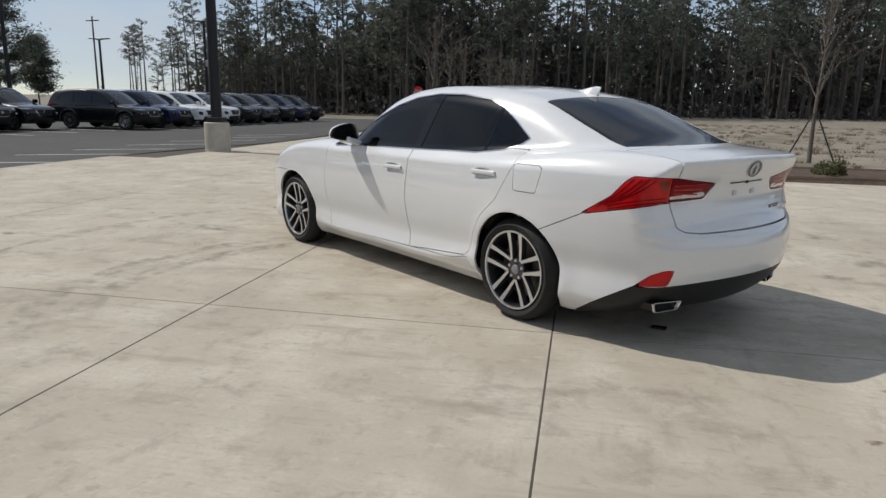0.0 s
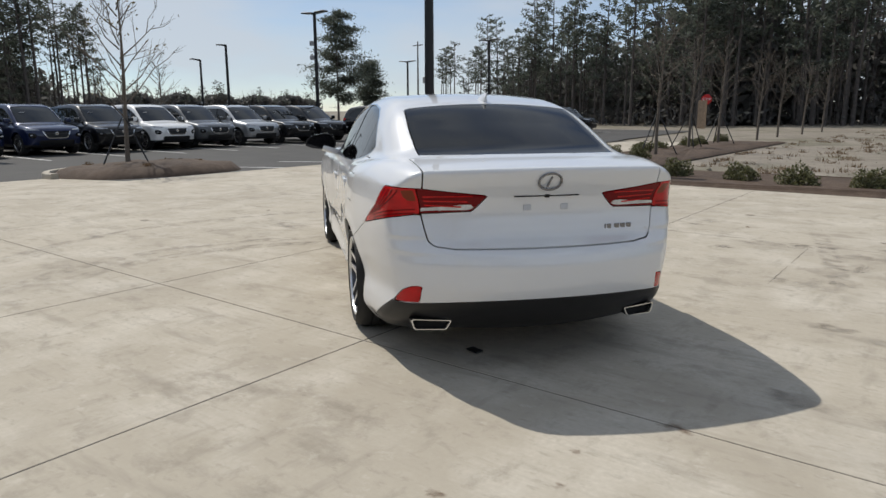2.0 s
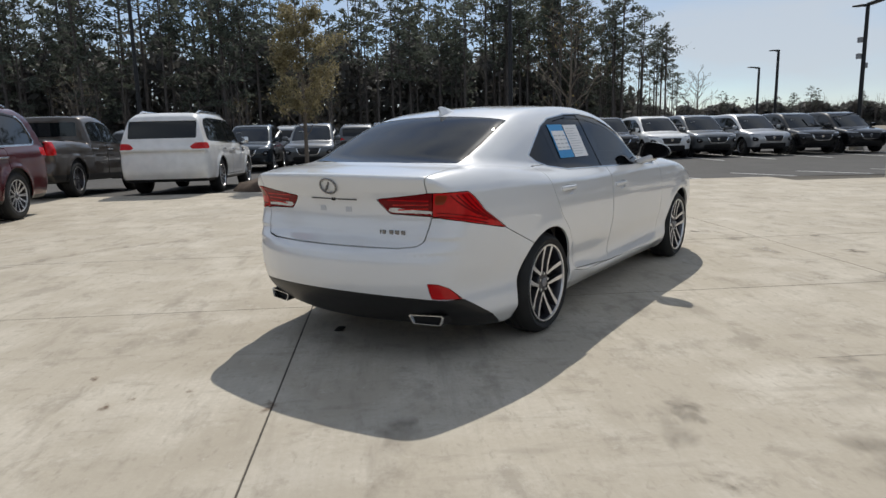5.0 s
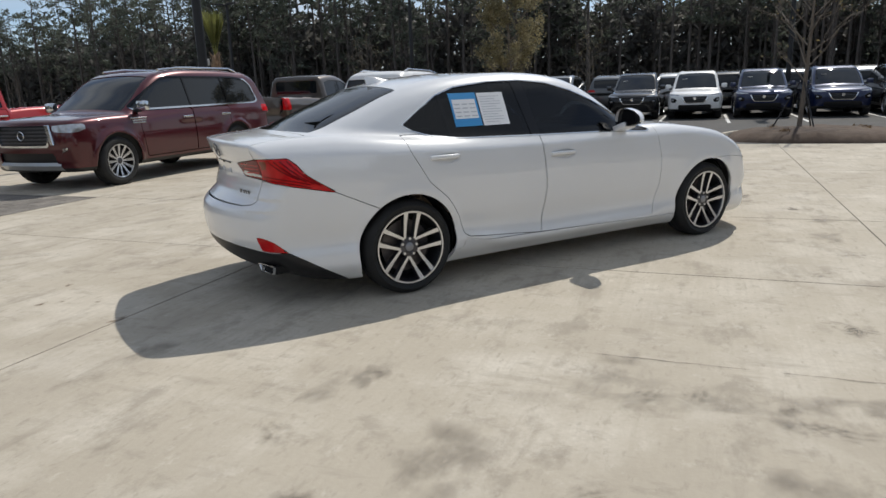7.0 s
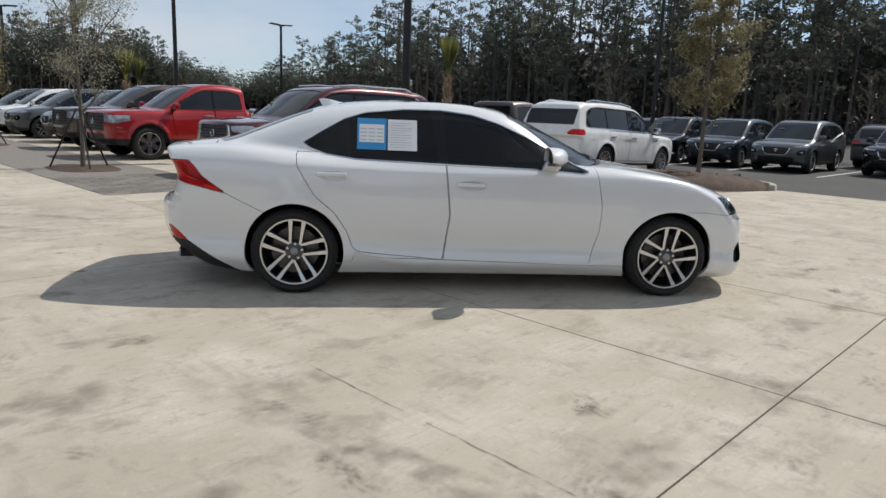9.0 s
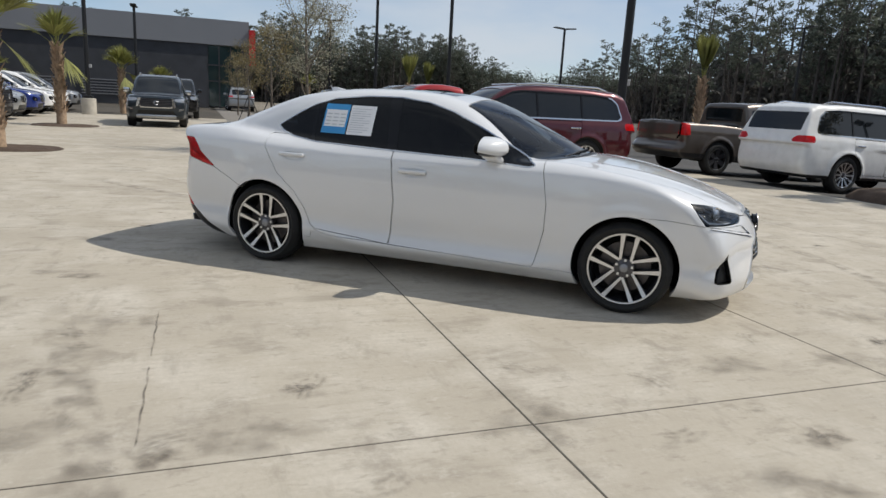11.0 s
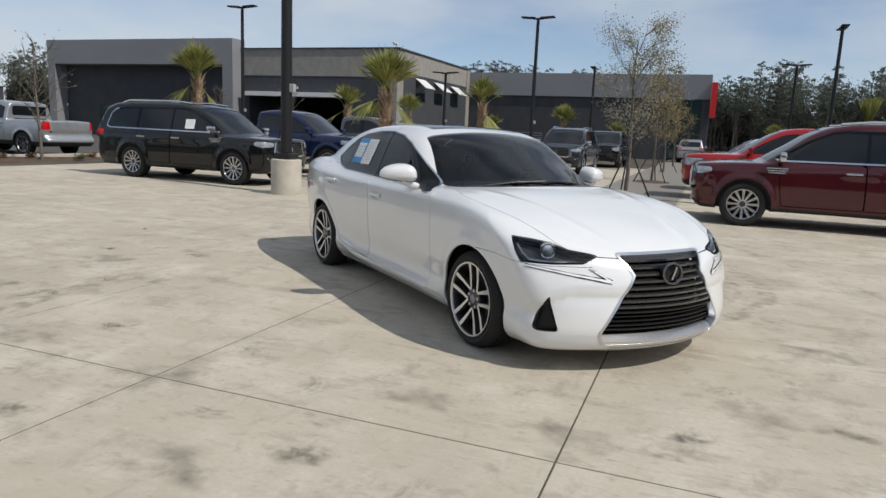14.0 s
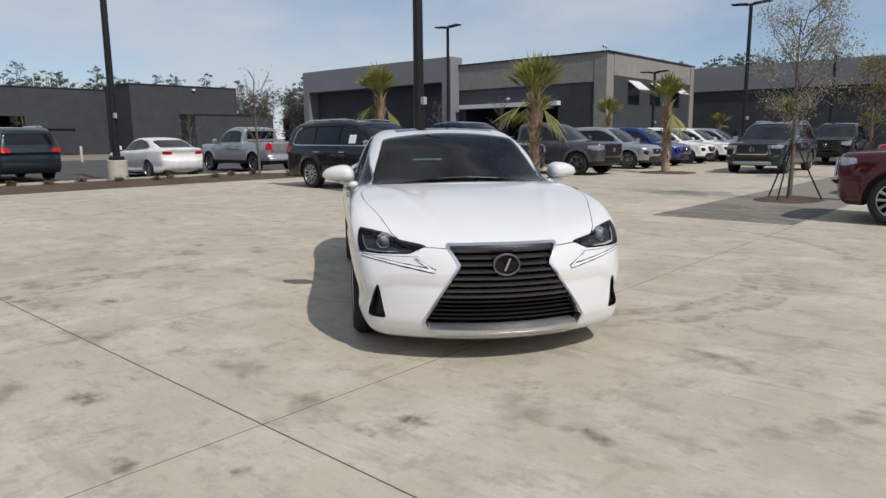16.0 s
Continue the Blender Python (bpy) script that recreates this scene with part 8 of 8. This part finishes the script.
def shrub(u, v, r, seed, label="low rounded evergreen shrub in brown mulch"):
    rng = np.random.default_rng(seed)
    x, y, _ = site(u, v)
    s = thing("shrub", label, "shrub", (x, y, 0.03), 0, "low shrubs")
    n = 1500
    d = rng.normal(size=(n, 3))
    d /= np.linalg.norm(d, axis=1, keepdims=True)
    d[:, 2] = np.abs(d[:, 2])
    lump = 1 + 0.18 * np.sin(d[:, :1] * 5 + seed) + 0.15 * np.cos(d[:, 1:2] * 6 + 2 * seed)
    C = d * r * lump * rng.uniform(0.35, 1.02, (n, 1)) ** 0.5 * np.array([1, 1, 0.95])
    b = Bag()
    b.add(*leaf_cloud(C, 0.029, rng, 0, 0.9), 0)
    b.done("leaves", [M["shrub"]], s, "dull green leaves")
    w = Bag()
    for k in range(7):
        a = 2 * math.pi * k / 7
        w.add(*tube([(0, 0, -0.04), (0.3 * r * math.cos(a), 0.3 * r * math.sin(a), r * 0.5), (0.7 * r * math.cos(a), 0.7 * r * math.sin(a), r * 0.75)], [0.012, 0.008, 0.003], 4), 0)
    w.done("woody_base", [M["twig"]], s)
    return s


for k, (u, v, r) in enumerate(((-0.2, -8.9, 0.30), (-1.25, -8.5, 0.33), (-2.3, -8.55, 0.31), (-3.35, -8.5, 0.31), (-5.6, -8.6, 0.30), (-4.5, -8.6, 0.30), (-7, -8.6, 0.3), (3.1, -8.75, 0.33), (2.2, -9.1, 0.30), (1.05, -9.0, 0.32), (4.1, -9.0, 0.34), (4.6, -9.9, 0.32), (3.5, -9.8, 0.30), (4.7, -11.2, 0.30), (4.6, -12.4, 0.33), (4.4, -13.6, 0.31), (3.4, -13.0, 0.30), (4.6, -16.4, 0.32), (4.5, -17.6, 0.30), (4.4, -20.3, 0.32), (4.3, -21.4, 0.3), (4.4, -24.5, 0.32))):
    shrub(u, v, r, 100 + k)


def tuft(u, v, r, seed, mat, label, z=0.05):
    rng = np.random.default_rng(seed)
    x, y, _ = site(u, v)
    s = thing("plant_tuft", label, "plant", (x, y, z + fall(u)), 0, "low tufts")
    b = Bag()
    V, F = [], []
    for k in range(90):
        a, up = rng.uniform(0, 2 * math.pi), rng.uniform(0.3, 1.3)
        o = np.array([math.cos(a) * math.cos(up), math.sin(a) * math.cos(up), math.sin(up)])
        c = np.array([rng.normal(0, r * 0.25), rng.normal(0, r * 0.25), 0])
        w = np.array([-o[1], o[0], 0]) * 0.008
        b.add(np.array([c - w, c + w, c + o * r + w * 0.4, c + o * r - w * 0.4]), np.array([[0, 1, 2, 3]]), 0)
    b.add(*leaf_cloud(rng.normal(0, r * 0.35, (60, 3)) * np.array([1, 1, 0.5]) + np.array([0, 0, r * 0.4]), 0.04, rng), 0)
    b.done("tuft_growth", [mat], s)


rng_t = random.Random(5)
for k in range(9):
    tuft(rng_t.uniform(10.2, 12.6), rng_t.uniform(2.3, 4.2), 0.20, 200 + k, M["dead_leaf"], "dry brown plant tuft on the island", 0.12)
for k in range(8):
    tuft(rng_t.uniform(10.2, 12.8), rng_t.uniform(-5.2, -2.8), 0.18, 220 + k, M["dead_leaf"], "dry brown plant tuft on the island", 0.12)
for k in range(20):
    tuft(rng_t.uniform(-17.8, -16.0), -7 + k * 0.95, 0.22, 240 + k, M["dead_leaf"] if k % 3 else M["shrub"], "low dry tuft in the mulch strip")

# ---- clods and thin grass on the dirt ----
def litter(seed, u0, u1, v0, v1, clods, blades):
    """Loose clods and thin grass blades over a stretch of the field: one object."""
    rng = np.random.default_rng(seed)
    c, sn = math.cos(radians(SITE)), math.sin(radians(SITE))
    bag = Bag()
    base = np.array([[1, 0.1, 0], [0.2, 0.9, 0], [-0.9, 0.3, 0], [-0.1, -1, 0], [0.6, 0.1, 0.6], [0.1, 0.5, 0.7], [-0.5, 0.1, 0.6], [0, -0.6, 0.5]])
    faces = np.array([[0, 1, 5, 4], [1, 2, 6, 5], [2, 3, 7, 6], [3, 0, 4, 7], [4, 5, 6, 7]])
    for _ in range(clods):
        u, v = rng.uniform(u0, u1), v1 - (v1 - v0) * rng.uniform(0, 1) ** 1.6
        r = 0.022 * math.exp(rng.normal(0, 0.5))
        a = rng.uniform(0, 6.28)
        R = np.array([[math.cos(a), math.sin(a), 0], [-math.sin(a), math.cos(a), 0], [0, 0, 1]])
        bag.add((base + rng.normal(0, 0.15, base.shape)) @ R * r + np.array([u * c - v * sn, u * sn + v * c, -0.062]), faces, 0)
    heart = np.stack([rng.uniform(u0, u1, blades // 40), v1 - (v1 - v0) * rng.uniform(0, 1, blades // 40) ** 1.5], 1)
    at = heart[rng.integers(len(heart), size=blades)] + rng.normal(0, 0.10, (blades, 2))
    P = np.stack([at[:, 0] * c - at[:, 1] * sn, at[:, 0] * sn + at[:, 1] * c, np.full(blades, -0.065)], 1)
    lean = np.stack([rng.normal(0, 0.05, blades), rng.normal(0, 0.05, blades), rng.uniform(0.03, 0.12, blades)], 1)
    w = rng.normal(0, 1, (blades, 3)) * np.array([0.006, 0.006, 0])
    bag.add(np.stack([P - w, P + w, P + lean + w * 0.3, P + lean - w * 0.3], 1).reshape(-1, 3), np.arange(4 * blades).reshape(-1, 4), 1)
    tagged(bag.done("field_litter", [M["dirt"], M["dead_leaf"]]), "loose clods and thin dry grass on the dirt", "grass", kind="stuff")


litter(71, -26, 2.2, -50, -11.2, 2600, 26000)


# ---- small things ----
x, y = -2.05, 0.28
deb = thing("plastic_scrap", "small black plastic scrap lying on the concrete", "debris", (x, y, 0.001), 25)
part("scrap", box_bm((0.085, 0.05, 0.010), (0, 0, 0.006), 0.004), M["black_trim"], deb)
for u, v, k in ((-2.9, -3.4, 1), (3.8, -1.2, 2), (-4.6, 0.9, 3), (2.2, -4.0, 4), (-1.6, -3.6, 5)):
    x, y, _ = site(u, v)
    lf = thing("dry_leaf", "curled dry brown leaf on the concrete", "leaf", (x, y, 0.002), 40 * k, "dry leaves")
    bm = bmesh.new()
    pts = [(-0.03, 0, 0.004), (-0.01, 0.012, 0.010), (0.03, 0.0, 0.003), (-0.01, -0.012, 0.001)]
    bm.faces.new([bm.verts.new(p) for p in pts])
    part("blade", bm, M["dead_leaf"], lf)
sx, sy, _ = site(12.3, -49.0)
sign = thing("stop_sign", "red octagonal stop sign on a thin post", "sign", (sx, sy, 0), 180 - 19)
part("post", rod_bm((0, 0, 0), (0, 0, 2.2), 0.035, None, 8), M["steel_black"], sign)
o8 = [(0.40 * math.cos(math.pi / 8 + math.pi / 4 * k), 0.40 * math.sin(math.pi / 8 + math.pi / 4 * k)) for k in range(8)]
part("plate", prism_bm(o8, 0.02, Matrix.Translation((0.06, 0, 2.1)) @ pose(0, 0, 0, 0, 0, 90)), M["sign_red"], sign, "red octagonal plate")
fc = bpy.data.curves.new("stop_word", "FONT")
fc.body, fc.size, fc.align_x, fc.align_y, fc.extrude = "STOP", 0.26, "CENTER", "CENTER", 0.003
fo = new("sign_word", fc)
fo.data.materials.append(M["panel_white"])
fo.parent = sign
fo.matrix_basis = pose(0.075, 0, 2.1, 90, 0, 90)
bx, by, _ = site(4.2, -10.6)
box_ = thing("irrigation_box", "pale grey utility box in the mulch bed", "utility box", (bx, by, 0.0), SITE)
part("box_body", box_bm((0.30, 0.22, 0.34), (0, 0, 0.17), 0.02), M["plastic_cam"], box_)
cx, cy, _ = site(11.8, -46.5)
col = thing("stone_pillar", "short tan stone pillar beside the road", "pillar", (cx, cy, 0), SITE)
part("shaft", box_bm((0.5, 0.5, 2.0), (0, 0, 1.0), 0.03), M["palm_bark"], col)
px, py, _ = site(70, -85)
up = thing("utility_pole", "far wooden utility pole with crossarm", "utility pole", (px, py, 0), 30)
part("pole", rod_bm((0, 0, 0), (0, 0, 12.5), 0.16, 0.1, 8), M["bark"], up)
part("crossarm", box_bm((2.4, 0.12, 0.14), (0, 0, 11.9), 0.01), M["bark"], up)


# ---- paving pieces ----
def slab_mesh(du, dv, name):
    bm = box_bm((du, dv, 0.1), (0, 0, -0.05), 0.0)
    top = [f for f in bm.faces if f.normal.z > 0.9 or f.calc_center_median().z > -0.01]
    bmesh.ops.bevel(bm, geom=[e for e in bm.edges if all(v.co.z > -0.01 for v in e.verts)], offset=0.002, segments=1, affect="EDGES")
    me = bpy.data.meshes.new(name)
    bm.to_mesh(me)
    bm.free()
    me.materials.append(M["concrete"])
    return me


SAWN_U = (-10.9, -6.6, -0.79, 1.38, 5.05)
SAWN_V = (-2.88, 1.76, 6.40, 11.04, 15.68, 20.3, 25.0)


def lay(u0, u1, v0, v1, meshes={}):
    """Slabs between the sawn joints of the yard, inside a rectangle; an edge piece is cut to fit."""
    us = [u0] + [x for x in SAWN_U if u0 + 0.05 < x < u1 - 0.05] + [u1]
    vs = [v0] + [x for x in SAWN_V if v0 + 0.05 < x < v1 - 0.05] + [v1]
    for a, b in zip(us, us[1:]):
        for c, d in zip(vs, vs[1:]):
            key = (round(b - a, 3), round(d - c, 3))
            if key not in meshes:
                meshes[key] = slab_mesh(b - a - 0.009, d - c - 0.009, "slab")
            s = new("slab", meshes[key])
            s.parent = pave
            s.matrix_basis = pose(*site((a + b) / 2, (c + d) / 2, fall((a + b) / 2) + random.uniform(-0.0004, 0.0004)), 0, math.degrees(math.atan2(fall(a) - fall(b), b - a)), SITE)


lay(-15.2, 9.1, -7.5, 29.6)
lay(9.1, 12.3, -2.05, 1.5)
lay(5.2, 8.0, -24, -7.5)
PU, PV = 0.42, 0.21


def pavers(u0, u1, v0, v1):
    """Grey pavers laid proud of the slabs, in running bond, cut straight at the edges."""
    meshes = {}
    j, v = 0, v0 + PV / 2
    while v < v1:
        edges = [u0] + [u0 + PU * (k + (0.5 if j % 2 else 1.0)) for k in range(9)]
        edges = [e for e in edges if e < u1 - 0.06] + [u1]
        for a, b in zip(edges, edges[1:]):
            key = round(b - a, 3)
            if key not in meshes:
                bm = box_bm((b - a - 0.008, PV - 0.008, 0.03), (0, 0, 0), 0.003, seg=1)
                meshes[key] = bpy.data.meshes.new("paver")
                bm.to_mesh(meshes[key])
                bm.free()
                meshes[key].materials.append(M["brick_grey"])
            p = new("paver", meshes[key])
            p.parent = pave
            p.matrix_basis = pose(*site((a + b) / 2, v, -0.009 + random.uniform(-0.001, 0.001)), 0, 0, SITE)
        v += PV
        j += 1


pavers(-0.85, 1.35, 6.25, 8.9)
sheet_uv("pavement", M["brick_grey"], [rect(-0.85, 1.35, 8.85, 60)], 0.006, "grey paver strip between the parking rows", "pavement")


# ---- marks on the slabs ----
def film(name, rows, mat, label):
    """A thin film over rows of site points (u, v, strength)."""
    bm = bmesh.new()
    lay_ = bm.verts.layers.float.new("film")
    made = []
    for row in rows:
        line = []
        for u, v, k in row:
            p = bm.verts.new(site(u, v, 0.0025))
            p[lay_] = k
            line.append(p)
        made.append(line)
    for a, b in zip(made, made[1:]):
        for i in range(len(a) - 1):
            bm.faces.new((a[i], a[i + 1], b[i + 1], b[i]))
    for f in bm.faces:
        f.normal_update()
        if f.normal.z < 0:
            f.normal_flip()
    return tagged(part(name, bm, mat), label, "mark", "marks on the slabs", "structure")


def mark(pts, width, label):
    rows = []
    for i, (u, v) in enumerate(pts):
        (ua, va), (ub, vb) = pts[max(i - 1, 0)], pts[min(i + 1, len(pts) - 1)]
        d = Vector((ub - ua, vb - va)).normalized()
        end = min(1.0, 4.0 * min(i, len(pts) - 1 - i) / len(pts))
        rows.append([(u - d.y * width * o, v + d.x * width * o, end * k) for o, k in ((-0.6, 0), (-0.35, 0.9), (0, 0.7), (0.35, 0.9), (0.6, 0))])
    film("tyre_mark", rows, M["tyre_mark"], label)


def stain(name, u, v, w, mat, label, seed):
    rng = random.Random(seed)
    lobes = [rng.uniform(0.6, 1.2) for _ in range(15)]
    turn = rng.uniform(0, 3)
    rows = []
    for i in range(16):
        t = 2 * math.pi * i / 15
        r = w * lobes[i % 15]
        rows.append([(u + r * f * math.cos(t + turn), v + r * f * 0.62 * math.sin(t + turn), k) for f, k in ((0.02, 1), (0.5, 0.9), (1.0, 0))])
    film(name, rows, mat, label)


def arc(cu, cv, r, a0, a1, n=26):
    return [(cu + r * math.cos(radians(a0 + (a1 - a0) * i / n)), cv + r * math.sin(radians(a0 + (a1 - a0) * i / n))) for i in range(n + 1)]


for cu, cv, r, a0, a1, w in ((0.35, 1.3, 1.85, -70, 40, 0.17), (0.35, 1.3, 2.15, -65, 50, 0.17), (0.2, 2.6, 2.6, 10, 90, 0.15), (0.5, 0.4, 3.3, -50, 40, 0.15)):
    mark(arc(cu, cv, r, a0, a1), w, "faint curved tyre mark on the slabs")
for u0, v0, u1, v1 in ((-2.0, 3.3, -3.6, 5.6), (-1.2, 3.5, -2.9, 6.0), (-3.0, -0.6, -2.2, -4.0)):
    mark([(u0 + (u1 - u0) * i / 12, v0 + (v1 - v0) * i / 12 + 0.05 * math.sin(i * 0.5)) for i in range(13)], 0.16, "faint straight tyre mark on the slabs")
stain("rust_stain", -2.59, 1.78, 0.09, M["rust_stain"], "small rusty stain on a joint", 1)
for k, (u, v, w) in enumerate(((1.9, -2.4, 0.13), (1.82, -2.62, 0.08), (2.6, -2.0, 0.16), (1.3, -3.5, 0.12), (1.72, -3.2, 0.10), (0.4, -3.3, 0.16), (-1.0, -3.5, 0.14), (-2.9, -0.1, 0.16), (4.35, 0.2, 0.14), (-3.0, -3.0, 0.16), (-1.4, -4.6, 0.12), (-3.9, -0.3, 0.15), (-2.8, -1.9, 0.14), (-2.3, -2.8, 0.2), (-1.7, -2.3, 0.1))):
    stain("oil_stain", u, v, w, M["oil_stain"], "small dark stain on the slabs", 10 + k)
def scuff(u, v, turn, seed):
    """A fan of short curved rubs, three ridges wide, fading at both ends."""
    rng = random.Random(seed)
    r0, span, n = rng.uniform(0.10, 0.24), rng.uniform(50, 95), 14
    cu, cv = u - r0 * math.cos(radians(turn)), v - r0 * math.sin(radians(turn))
    rows = []
    for i in range(n + 1):
        a = radians(turn + span * (i / n - 0.5))
        end = math.sin(math.pi * i / n) ** 0.7
        rows.append([(cu + (r0 + d) * math.cos(a), cv + (r0 + d) * math.sin(a), end * k) for d, k in ((-0.03, 0), (0.0, 0.9), (0.018, 0.15), (0.036, 0.8), (0.055, 0.15), (0.072, 0.6), (0.10, 0))])
    film("scuff_mark", rows, M["scuff"], "faint fan-shaped scuff on the slabs")


for k, (u, v) in enumerate(((0.02, -2.59), (0.44, -3.28), (1.08, -2.17), (-1.05, -3.47), (-1.53, -3.15), (-1.73, -2.33), (-0.6, -2.3), (2.09, -1.67), (-2.83, -1.95), (-2.69, -1.5), (-1.65, -2.23), (-3.56, -1.25), (-2.22, -2.69), (-2.86, -2.1), (-2.74, -1.3), (-3.52, 0.03), (1.88, -2.42), (0.28, -3.0), (2.03, 0.68), (2.48, 0.17), (-0.2, -3.1), (0.9, -3.4))):
    scuff(u, v, 67 * k + 20, 40 + k)
for k, (u, v, w) in enumerate(((-3.06, 0.0, 0.26), (-2.96, 1.16, 0.22), (-0.75, -2.9, 0.34), (0.6, -2.5, 0.30), (1.35, -2.6, 0.32), (-1.9, -2.7, 0.30), (-2.6, -1.2, 0.36), (-3.5, -0.7, 0.38), (-2.9, -2.5, 0.34), (2.3, -1.9, 0.34), (2.7, -0.6, 0.30), (-1.0, -3.8, 0.32), (0.0, -3.6, 0.3), (-3.3, -1.9, 0.3))):
    stain("dust_stain", u, v, w, M["dust_stain"], "pale grey scrubbed patch on the slabs", 70 + k)
for u, v, w in ((-2.43, 2.46, 0.05), (-2.5, 2.56, 0.06), (-2.09, 2.76, 0.05), (-2.35, 2.2, 0.04)):
    stain("rust_stain", u, v, w, M["rust_stain"], "small rusty speck on a slab", int(u * 100))
for v0, v1, k in ((-1.0, -2.75, 1.0),):
    film("hairline_crack", [[(-2.352 + 0.004 * math.sin(9 * i) + o, v0 + (v1 - v0) * i / 16, k * f) for o, f in ((-0.007, 0), (-0.002, 1), (0.002, 1), (0.007, 0))] for i in range(17)], M["crack"], "thin hairline crack in a slab")
